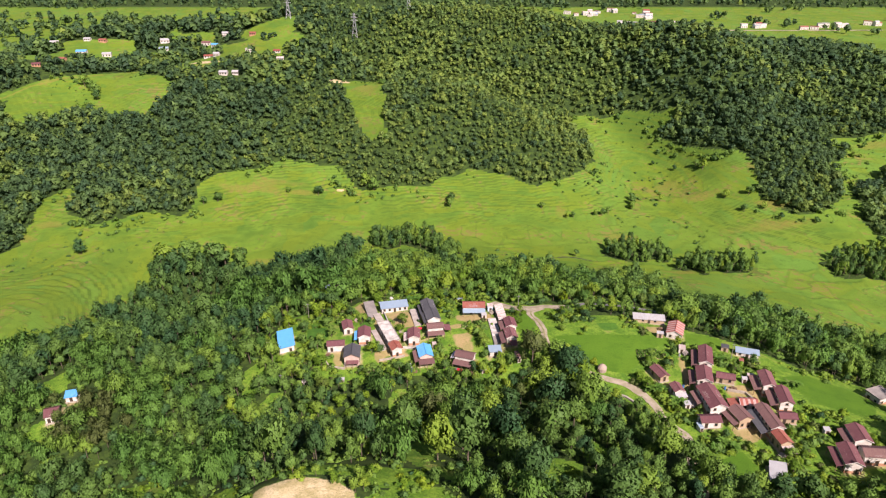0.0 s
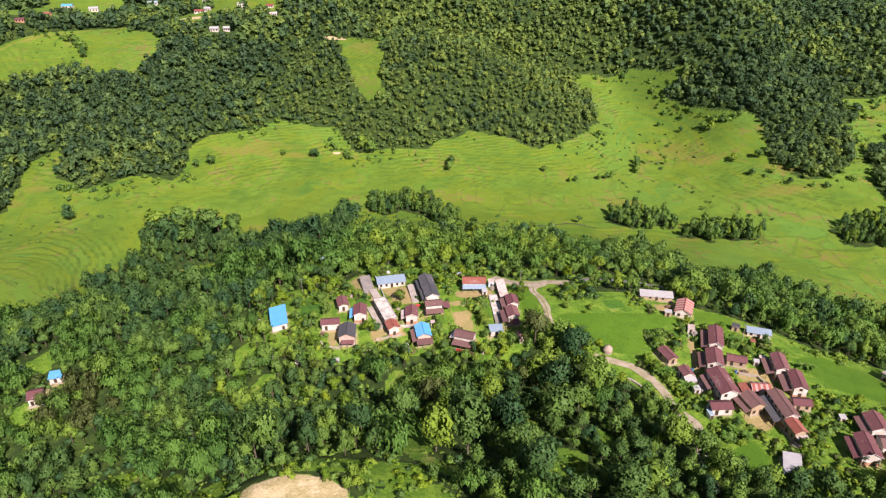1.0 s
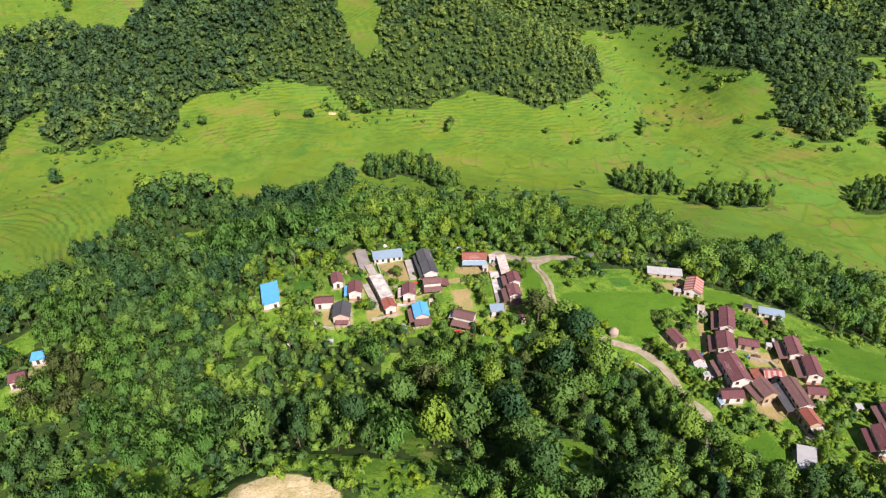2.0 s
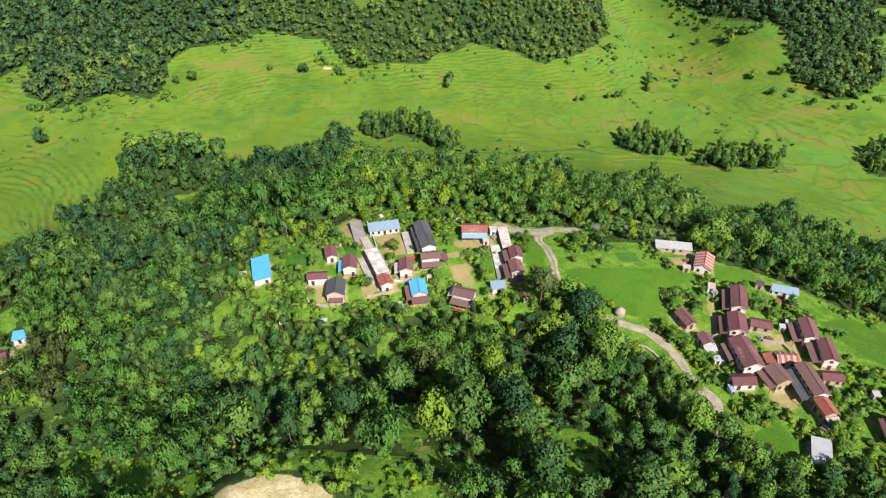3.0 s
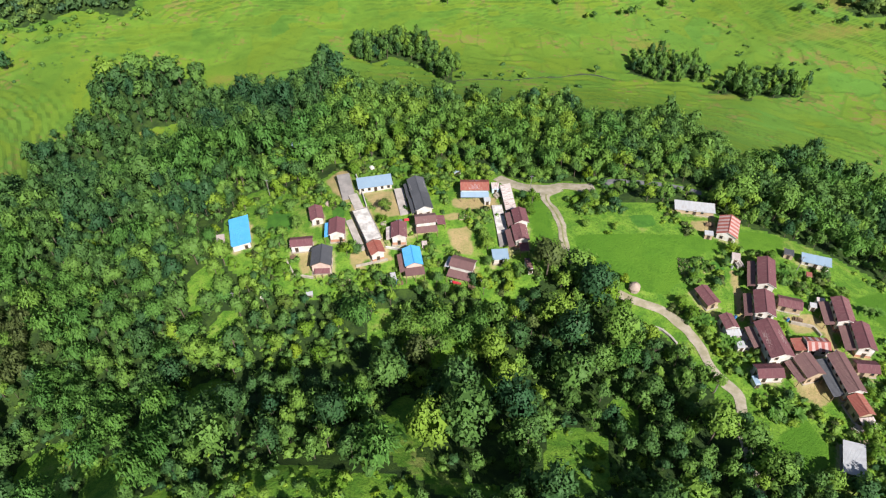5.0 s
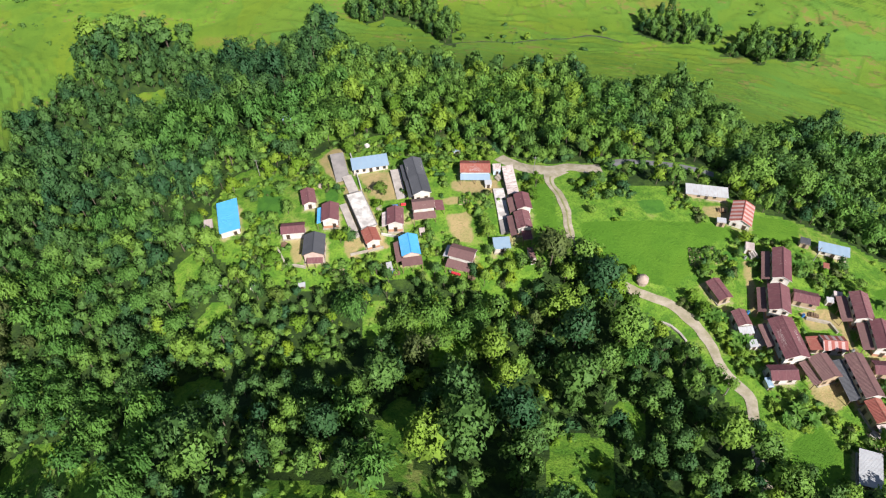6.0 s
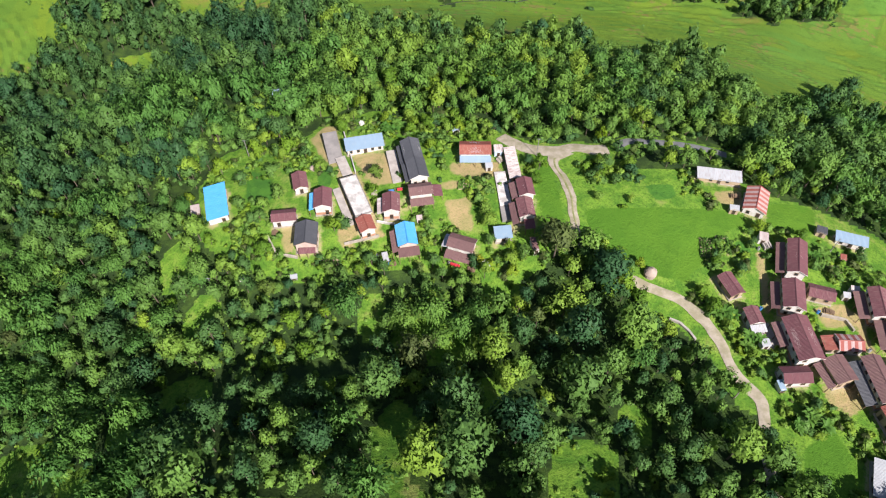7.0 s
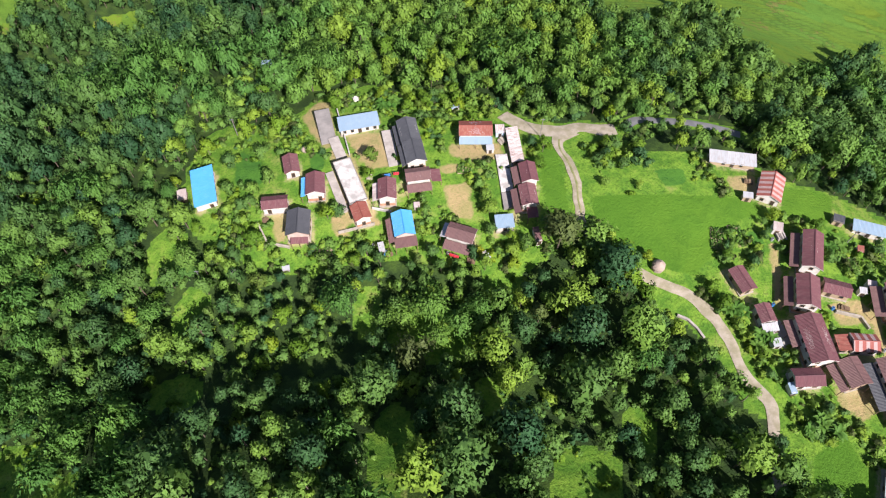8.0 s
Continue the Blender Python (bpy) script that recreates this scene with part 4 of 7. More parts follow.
def make_bamboo(seed, culms, per, size):
    """A clump of arching culms, feathery with hanging leaf sprays; unit height."""
    rng = np.random.default_rng(seed)
    chunks = []
    for k in range(culms):
        a, reach = rng.uniform(0, 6.28), rng.uniform(0.15, 0.62)
        h = rng.uniform(0.75, 1.05) * (1 - 0.25 * reach)
        t = rng.uniform(0.35, 1.05, per)
        px = reach * t ** 2.2
        pos = np.stack([px * math.cos(a), px * math.sin(a), h * (t - 0.28 * t ** 4)], 1) + rng.normal(size=(per, 3)) * 0.048
        out = np.array([math.cos(a), math.sin(a), -0.5])
        u = out + rng.normal(size=(per, 3)) * 0.55
        u /= np.linalg.norm(u, axis=1)[:, None]
        v = np.cross(u, np.array([0, 0, 1.0]) + rng.normal(size=(per, 3)) * 0.5)
        v /= np.linalg.norm(v, axis=1)[:, None]
        s = size * rng.uniform(0.6, 1.3, (per, 1))
        q = np.stack([pos - u * s * 0.6 + v * s * 0.42, pos + u * s, pos - u * s * 0.6 - v * s * 0.42], 1).reshape(-1, 3)
        face = np.cross(q[1::3] - q[::3], q[2::3] - q[::3])
        away = unit(pos * np.array([1, 1, 0]) * 1.6 + np.array([0, 0, 0.45]) + rng.normal(size=(per, 3)) * 0.22)
        turned = np.sum(face * away, 1) < 0
        tri = np.arange(3 * per).reshape(per, 3)
        tri[turned] = tri[turned][:, [0, 2, 1]]
        chunks.append((q, tri, np.repeat(away, 3, 0)))
    bv, bf = BALL1
    chunks.append((np.array([0, 0, 0.3]) + bv * np.array([0.14, 0.14, 0.3]), bf, bv))
    return merge(chunks)


BIG_CROWNS = [make_crown(10 + k, 15 + k, 900, 0.078, 9) for k in range(5)]
SMALL_CROWNS = [make_crown(30 + k, 4 + k % 3, 240, 0.148, 8, loose=0.5) for k in range(7)]
NEAR_CROWNS = [make_crown(20 + k, 6 + k % 4, 430, 0.112, 9, loose=0.75) for k in range(9)]
MID_CROWNS = [make_crown(40 + k, 5 + k % 3, 210, 0.155, 8, loose=0.6) for k in range(8)]
RING_CROWNS = [make_crown(50 + k, 7 + k % 4, 330, 0.122, 7, loose=0.6) for k in range(8)]
FAR_CROWNS = [make_crown(60 + k, 3, 40, 0.29, 4, loose=0.2) for k in range(8)]
TINY_CROWNS = [make_crown(70 + k, 2, 15, 0.50, 3, loose=0.1) for k in range(5)]
BUSHES = [make_crown(80 + k, 3, 58, 0.27, 5, 0.45, -0.1) for k in range(5)]
TRUNKS = [make_trunk(90 + k) for k in range(4)]
SLIM_TRUNKS = [make_trunk(190 + k, limbs=1, sides=4) for k in range(4)]
BAMBOOS = [make_bamboo(95 + k, 70, 30, 0.056) for k in range(3)]
BAMBOOS_MID = [make_bamboo(102 + k, 52, 20, 0.072) for k in range(3)]
BAMBOOS_FAR = [make_bamboo(98 + k, 40, 20, 0.080) for k in range(2)]


class Wood:
    """Gathers many trees into one mesh."""

    def __init__(self):
        self.v, self.f, self.m, self.t, self.n, self.k = [], [], [], [], [], 0

    def add(self, proto, place, rx, rz, turn, tone, mat):
        v, f, n = proto
        c, s = math.cos(turn), math.sin(turn)
        n = n / np.array([rx, rx, rz])
        n = np.stack([n[:, 0] * c - n[:, 1] * s, n[:, 0] * s + n[:, 1] * c, n[:, 2]], 1)
        self.n.append(unit(n).astype(np.float32))
        w = np.stack([(v[:, 0] * c - v[:, 1] * s) * rx + place[0], (v[:, 0] * s + v[:, 1] * c) * rx + place[1], v[:, 2] * rz + place[2]], 1)
        self.v.append(w.astype(np.float32))
        self.f.append(f + self.k)
        self.m.append(np.full(len(f), mat, np.int32))
        self.t.append(np.full(len(v), tone, np.float32))
        self.k += len(v)

    def done(self, name, mats, label, category):
        if not self.v:
            return None
        me = quads_object(name, np.concatenate(self.v), np.concatenate(self.f), mats, np.concatenate(self.m), np.concatenate(self.t), np.concatenate(self.n))
        return tagged(new(name, me), label, category, kind="stuff")


BLOCKED = [(cx, cy, 0.5 * math.hypot(w, d)) for (_, cx, cy, w, d, *_r) in HOUSES]


def blocked(x, y, r):
    return any((x - a) ** 2 + (y - b) ** 2 < (c * 0.85 + r * 0.75) ** 2 for a, b, c in BLOCKED)


def in_view(x, y):
    return abs(x) < 0.68 * y + 48


# trees with a place of their own: centre and crown radius
LIME_TREES = [(-52.8, 267.3, 3.2), (-44.5, 249.2, 3.5), (-54.1, 248.2, 3.5), (-64.5, 242.8, 3.3), (-72.0, 244.3, 3.0), (-45.5, 210.2, 3.2), (-56.9, 207.4, 2.1), (-27.1, 217.1, 2.4), (-5.8, 259.6, 1.9), (-0.9, 257.3, 2.3), (3.4, 258.0, 2.3), (7.7, 257.8, 2.5), (-23.4, 269.3, 3.2), (-15.6, 288.2, 3.9), (0.0, 278.3, 3.9), (9.3, 284.1, 3.9), (31.1, 236.5, 2.6), (-14.9, 261.2, 2.0), (-28.8, 258.8, 2.6)]
LOWER_LIME_TREES = [(-71.4, 230.8, 2.1), (-61.7, 214.5, 2.3), (-18.6, 203.0, 2.3), (-43.0, 197.7, 2.6), (-35.7, 188.3, 2.8), (-45.0, 185.3, 2.4), (-30.6, 179.0, 2.8), (-37.4, 180.4, 2.5), (-27.1, 190.3, 2.4), (-68.4, 195.0, 2.2), (-65.5, 172.5, 2.0), (-57.5, 166.0, 2.0), (-23.3, 167.3, 2.4), (-19.2, 169.6, 2.2), (-39.2, 174.7, 2.3), (-27.2, 126.0, 1.8)]
GARDEN_TREES = [(-43.1, 267.6, 2.6), (-57.0, 236.6, 2.6), (-44.5, 229.4, 2.6), (-48.5, 226.1, 2.5), (-50.4, 220.4, 2.3), (-50.8, 205.3, 2.8), (-33.1, 239.4, 2.2), (-38.6, 246.2, 2.1), (19.1, 254.5, 2.3), (26.3, 252.6, 2.3), (34.6, 251.2, 2.6), (14.7, 220.4, 2.4), (0.5, 204.6, 2.8), (21.4, 204.0, 2.8), (-16.0, 206.0, 2.5), (-2.0, 200.6, 2.1), (-27.1, 203.8, 2.3), (-55.0, 226.6, 2.3), (-72.7, 223.1, 2.6), (-67.3, 212.9, 3.0), (-9.0, 272.7, 3.0), (25.9, 271.5, 3.5), (36.3, 282.9, 3.5)]
BAMBOO_PLACES = [(-107.9, 207.5, 5.0), (-97.2, 203.7, 5.2), (-88.3, 208.8, 4.6), (-81.9, 199.1, 5.0), (-69.6, 190.3, 4.6), (-74.7, 183.0, 4.6), (-90.9, 195.4, 5.0)]
FEATURES = LIME_TREES + LOWER_LIME_TREES + GARDEN_TREES + BAMBOO_PLACES


# trunk heights and crown radii of the woods close to the village
def throw_trees():
    """Trees of mixed size, none standing in another."""
    rng = random.Random(5)
    cell, grid, out = 8.0, {}, []

    def free(x, y, r):
        i, j = int(x // cell), int(y // cell)
        for a in (-1, 0, 1):
            for b in (-1, 0, 1):
                for (px, py, pr) in grid.get((i + a, j + b), ()):
                    if (px - x) ** 2 + (py - y) ** 2 < ((0.60 if x > -50 or y > 250 else 0.52) * (r + pr)) ** 2:
                        return False
        return True
    for x, y, r in FEATURES:
        grid.setdefault((int(x // cell), int(y // cell)), []).append((x, y, r))
    N = 30000
    xs = np.array([rng.uniform(-215, 330) for _ in range(N)])
    ys = np.array([rng.uniform(98, 490) for _ in range(N)])
    near, far, grove = is_wood(xs, ys)
    dens = ripple(xs, ys, 12, 5.0)
    for i in range(N):
        x, y = xs[i], ys[i]
        if not (near[i] or grove[i]) or not in_view(x, y):
            continue
        big = i < N * (0.035 if x > -55 else 0.008)
        r = rng.uniform(4.2, 6.8) if big else rng.choice((rng.uniform(2.8, 4.3), rng.uniform(1.4, 2.6), rng.uniform(2.0, 3.3)))
        if x < -55 and y < 250:
            r = rng.choice((rng.uniform(1.6, 2.6), rng.uniform(2.4, 3.6), rng.uniform(3.4, 4.9)))
        if y > 262:
            r = rng.choice((rng.uniform(2.2, 3.4), rng.uniform(3.4, 5.2))) if x > -45 else rng.choice((rng.uniform(2.2, 3.4), rng.uniform(3.6, 5.4), rng.uniform(4.6, 7.2)))
        if spot(x, y, -28, 114, 36, 20):
            r = min(r, rng.uniform(1.4, 2.3))
        if -50 < x < 24 and 192 < y < 207:
            r = min(r, rng.uniform(1.5, 2.4))
        if grove[i]:
            r = rng.choice((rng.uniform(1.4, 2.4), rng.uniform(2.4, 3.8)))
        if y < 200 and dens[i] > 0.55 and not big:
            continue
        if y < 262 and x > 20 and (near_line(KERB_WALL, x, y - r * 0.5, r * 0.8 + 0.8) or near_line(TRACK_B[9:16], x, y - r * 0.4, r * 0.75 + 1.0) or near_line(TRACK_B[9:16], x, y + r * 1.1, r * 0.8 + 1.2) or near_line(KERB_WALL, x, y + r * 1.1, r * 0.8 + 0.8) or near_line(PAVED, x, y - r * 0.2, r * 0.9 + 1.4) or near_line(PAVED, x, y + r * 1.2, r * 0.8 + 1.0)):
            continue
        if near_line(GLADE_PATH, x - 3.2, y + 6.2, 1.6 + 0.3 * r) or inside(GLADE_S, x - 3.0, y + 6.0) or near_line(GLADE_PATH, x, y, 1.6 + r * 0.6) or spot(x, y, 31, 137, 9, 6) or spot(x - 3, y + 6, -59, 169, 7, 5) or inside(GLADE_V, x - 2.5, y + 5):
            if r > 1.7:
                continue
        if blocked(x, y, r) or not free(x, y, r):
            continue
        grid.setdefault((int(x // cell), int(y // cell)), []).append((x, y, r))
        out.append((x, y, r))
    return out


TREES = throw_trees()


def tree_thing(name, x, y, r, h, proto, trunk, mat, label, group=""):
    root = new(name)
    root.location = (x, y, gz(x, y))
    root.rotation_euler[2] = (x * 7.3 + y * 3.1) % 6.28
    ob = new("trunk", trunk)
    ob.parent = root
    ob.scale = (r * 0.9, r * 0.9, h * 0.55)
    ob = new("crown", proto)
    ob.parent = root
    ob.location = (0, 0, h * 0.26)
    ob.scale = (r, r, h * 0.46)
    tagged(root, label, "tree", group)
    return root


BIG_MESH = [leaf_mesh("crown", c, LEAF_NEAR) for c in BIG_CROWNS]
SMALL_MESH = [leaf_mesh("crown", c, LEAF_NEAR) for c in SMALL_CROWNS]
NEAR_MESH = [leaf_mesh("crown", c, LEAF_NEAR) for c in NEAR_CROWNS]
LIME_MESH = [leaf_mesh("crown", c, LEAF_LIME) for c in NEAR_CROWNS]
YELLOW_MESH = [leaf_mesh("crown", c, LEAF_YELLOW) for c in NEAR_CROWNS[:2]]
TRUNK_MESH = [leaf_mesh("trunk", c, BARK) for c in TRUNKS]
BAMBOO_MESH = [leaf_mesh("foliage", c, LEAF_BAMBOO_NEAR) for c in BAMBOOS]
BUSH_MESH = [leaf_mesh("bush", c, LEAF_LIME if k % 2 == 0 else LEAF_NEAR) for k, c in enumerate(BUSHES)]


def plant_woods():
    rng = random.Random(8)
    fore, ring, grove = Wood(), Wood(), Wood()
    singles = 0
    for (x, y, r) in TREES:
        h = r * rng.uniform(1.9, 2.9) + (2.6 if r > 1.9 else 1.4)
        # mean leaf tone by region: some species colour, some slope brightness painted in
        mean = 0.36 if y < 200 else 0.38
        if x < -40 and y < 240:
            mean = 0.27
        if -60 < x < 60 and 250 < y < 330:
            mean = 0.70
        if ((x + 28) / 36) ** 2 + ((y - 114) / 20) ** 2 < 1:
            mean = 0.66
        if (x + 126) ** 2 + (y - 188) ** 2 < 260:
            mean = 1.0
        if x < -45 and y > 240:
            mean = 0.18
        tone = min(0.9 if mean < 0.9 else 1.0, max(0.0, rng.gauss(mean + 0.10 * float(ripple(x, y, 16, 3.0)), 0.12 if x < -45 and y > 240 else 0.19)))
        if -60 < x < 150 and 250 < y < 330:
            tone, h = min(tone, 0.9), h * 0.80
        # pale bluish bamboo leaf colour on broadleaf crowns paints in haze behind the village
        leafy = 2 if 245 < y < 320 and -60 < x < 90 and rng.random() < (0.62 if x < 45 else 0.35) else 0
        if -75 < x < 25 and y < 166 and r > 2.4:
            h *= 1.25
        z = gz(x, y)
        turn = rng.uniform(0, 6.28)
        bamboo = (r > 3.4 and ripple(x, y, 19, 7.0) > 0.30) or (x < -52 and y < 235 and r > 2.4 and ripple(x, y, 21, 2.6) > -0.05)
        if y < 262 and singles < 300 and -75 < x < 110 and y > 168:
            singles += 1
            if bamboo:
                root = new("bamboo_clump")
                root.location, root.rotation_euler[2] = (x, y, z), turn
                ob = new("foliage", BAMBOO_MESH[singles % 3])
                ob.parent = root
                ob.scale = (r * 1.75, r * 1.75, h * 1.05)
                tagged(root, "feathery blue-green bamboo clump with arching culms", "bamboo", "bamboo at the village edge")
            else:
                tree_thing("broadleaf_tree", x, y, r, h, (BIG_MESH[singles % 4] if r > 3.9 else (SMALL_MESH[singles % 6] if r < 2.5 else NEAR_MESH[singles % 8])), TRUNK_MESH[singles % 4], LEAF_NEAR,
                           "leafy green broadleaf tree on the wooded slope" if r < 4 else "tall spreading broadleaf tree with a dense crown", "trees round the village")
            continue
        if y < 240:
            if bamboo:
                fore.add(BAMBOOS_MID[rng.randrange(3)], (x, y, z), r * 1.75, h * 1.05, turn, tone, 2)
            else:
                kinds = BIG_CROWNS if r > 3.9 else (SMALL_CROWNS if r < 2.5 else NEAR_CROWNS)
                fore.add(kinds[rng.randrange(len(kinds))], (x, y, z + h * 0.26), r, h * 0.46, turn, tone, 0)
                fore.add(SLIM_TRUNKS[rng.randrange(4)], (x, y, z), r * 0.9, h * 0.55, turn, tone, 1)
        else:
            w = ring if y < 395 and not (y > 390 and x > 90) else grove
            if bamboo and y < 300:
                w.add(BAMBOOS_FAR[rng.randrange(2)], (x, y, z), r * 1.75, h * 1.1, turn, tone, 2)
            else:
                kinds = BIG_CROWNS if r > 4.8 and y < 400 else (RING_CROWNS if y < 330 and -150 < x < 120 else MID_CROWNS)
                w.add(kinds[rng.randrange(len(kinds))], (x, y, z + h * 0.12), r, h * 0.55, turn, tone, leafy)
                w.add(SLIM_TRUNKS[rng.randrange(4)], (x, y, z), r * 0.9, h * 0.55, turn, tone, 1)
    # undergrowth, toned darker to paint shade into the gaps between trees
    near_u, n = [], 0
    for _ in range(20000):
        x, y = rng.uniform(-190, 220), rng.uniform(100, 330)
        if in_view(x, y):
            near_u.append((x, y))
    ux, uy = np.array([p[0] for p in near_u]), np.array([p[1] for p in near_u])
    w_near, _, _ = is_wood(ux, uy)
    dens = ripple(ux, uy, 10, 9.0)
    for i in range(len(ux)):
        if w_near[i] and (dens[i] > -0.55 or uy[i] > 250) and n < 3300 and not blocked(ux[i], uy[i], 1.5):
            n += 1
            r = rng.uniform(0.9, 2.4) if uy[i] < 250 else rng.uniform(1.3, 2.8)
            fore.add(BUSHES[rng.randrange(5)], (ux[i], uy[i], gz(ux[i], uy[i]) - 0.1), r, r * 0.9, rng.uniform(0, 6.28), min(0.95, max(0, rng.gauss(0.48 if ux[i] > -48 or uy[i] > 240 else 0.38, 0.2))), 0)
    for _ in range(1100):
        x, y = rng.uniform(-105, 62), rng.uniform(108, 200)
        if float(ripple(x, y, 6, 4.4)) > -0.1 and in_view(x, y) and not inside(CLEARING, x, y) and not inside(VILLAGE, x, y):
            r = rng.uniform(0.35, 1.0)
            fore.add(TINY_CROWNS[rng.randrange(5)], (x, y, gz(x, y) - 0.25 * r), r, r * 0.7, rng.uniform(0, 6.28), min(0.95, max(0, rng.gauss(0.66, 0.2))), 0)
    lower = Wood()
    for _ in range(620):
        x, y = rng.uniform(-115, 115), rng.uniform(38, 98)
        if abs(x) < 0.68 * y + 48 and not (abs(x + 33) < 14 and y > 88):
            r = rng.uniform(1.8, 4.2)
            lower.add(FAR_CROWNS[rng.randrange(8)], (x, y, gz(x, y) + r * 0.4), r, r * rng.uniform(0.9, 1.3), rng.uniform(0, 6.28), min(1, max(0, rng.gauss(0.35, 0.27))), 0)
            lower.add(SLIM_TRUNKS[rng.randrange(4)], (x, y, gz(x, y)), r * 0.8, r * 1.1, 0.0, 0.5, 1)
    for _ in range(700):
        x, y = rng.uniform(-150, 150), rng.uniform(-90, 42)
        if ripple(np.float64(x), np.float64(y), 14, 2.0) > -0.1 - 0.004 * y:
            r = rng.uniform(1.6, 4.0)
            lower.add(FAR_CROWNS[rng.randrange(8)], (x, y, gz(x, y) + r * 0.3), r, r * rng.uniform(0.9, 1.3), rng.uniform(0, 6.28), min(0.9, max(0, rng.gauss(0.4, 0.25))), 0)
            lower.add(SLIM_TRUNKS[rng.randrange(4)], (x, y, gz(x, y)), r * 0.8, r * 1.0, 0.0, 0.5, 1)
    mats = [LEAF_FAR, BARK, LEAF_BAMBOO_HAZE]
    lower.done("woodland", mats, "mixed broadleaf woodland at the foot of the slope", "woodland")
    fore.done("woodland", mats, "dense mixed broadleaf woodland on the slope below the village", "woodland")
    ring.done("woodland", mats, "dark green broadleaf wood on the slope behind the village", "woodland")
    grove.done("grove", mats, "dark green groves standing among the rice fields", "grove")


plant_woods()


def plant_hill():
    """The forest on the hill across the valley."""
    rng = np.random.default_rng(21)
    lower, upper, far = Wood(), Wood(), Wood()
    y = 425.0
    pts = []
    while y < 1130:
        s = 4.5 if y < 650 else 5.7
        half = min(0.66 * y + 40, 700)
        n = int(2 * half / s)
        x = -half + s * (np.arange(n) + rng.uniform(-0.62, 0.62, n))
        pts.append(np.stack([x, y + s * rng.uniform(-0.62, 0.62, n)], 1))
        y += s * 0.95
    p = np.concatenate(pts)
    _, wood, _ = is_wood(p[:, 0], p[:, 1])
    p = p[wood]
    # settled parts of the far ridge are thinly wooded
    settled = (p[:, 0] < -150) & (p[:, 1] > 690) & (ripple(p[:, 0], p[:, 1], 30, 4.0) > 0.12)
    p = p[~settled]
    p = p[p[:, 1] < 965]
    for hx, hy, *_r in RIDGE:
        p = p[~((np.abs(p[:, 0] - hx * (1 + (p[:, 1] - hy) / 900)) < 9) & (p[:, 1] > hy - 17) & (p[:, 1] < hy + 8))]
    zs = ground_z(p[:, 0], p[:, 1])
    for (x, y), z in zip(p, zs):
        r = rng.uniform(1.7, 3.1) if rng.uniform() < 0.66 else rng.uniform(3.0, 4.8)
        if y > 700:
            r *= 1.18
        h = r * rng.uniform(1.7, 3.0) + 1.0
        patch = 0.24 * float(ripple(x, y, 42, 6.0)) + 0.20 * float(ripple(x, y, 12, 2.0))
        r *= 1.0 + 0.28 * float(ripple(x, y, 26, 8.0)) + 0.34 * (x < -150) + 0.2 * (x > 210)
        h = r * rng.uniform(1.3, 2.3) + 1.0
        stand = 0.50 + 0.42 * (-70 < x < 190) + 2.1 * patch - 0.42 * min(1.0, max(0.0, (abs(x - 40) - 130) / 90.0))
        lot = rng.uniform() + 0.9 * (stand - 0.42)
        tone = float(np.clip(rng.normal(0.08 if lot < 0.32 else (0.42 if lot < 0.66 else 0.76), 0.12), 0, 0.97))
        w = lower if y < 620 else (upper if y < 800 else far)
        proto = FAR_CROWNS[rng.integers(8)] if y < 650 else TINY_CROWNS[rng.integers(5)]
        w.add(proto, (x, y, z + h * 0.15), r, h * 0.52, rng.uniform(0, 6.28), tone, 0)
    lower.done("forest", [LEAF_HILL_HAZE], "broadleaf forest along the foot of the far hill", "forest")
    upper.done("forest", [LEAF_HILL_HAZE], "broadleaf forest covering the far hillside", "forest")
    far.done("forest", [LEAF_HILL_HAZE], "broadleaf forest on the crest of the far hill", "forest")


plant_hill()


# ---- houses ----
def part(name, verts, faces, mat, parent, label="", uv=None, smooth=False):
    return object_of(name, verts, faces, mat, parent, smooth, label, None, uv)


def box(x0, x1, y0, y1, z0, z1):
    v = [(x0, y0, z0), (x1, y0, z0), (x1, y1, z0), (x0, y1, z0), (x0, y0, z1), (x1, y0, z1), (x1, y1, z1), (x0, y1, z1)]
    f = [(0, 3, 2, 1), (4, 5, 6, 7), (0, 1, 5, 4), (1, 2, 6, 5), (2, 3, 7, 6), (3, 0, 4, 7)]
    return v, f


def join(*pieces):
    vs, fs = [], []
    for v, f in pieces:
        k = len(vs)
        vs += list(v)
        fs += [tuple(i + k for i in q) for q in f]
    return vs, fs


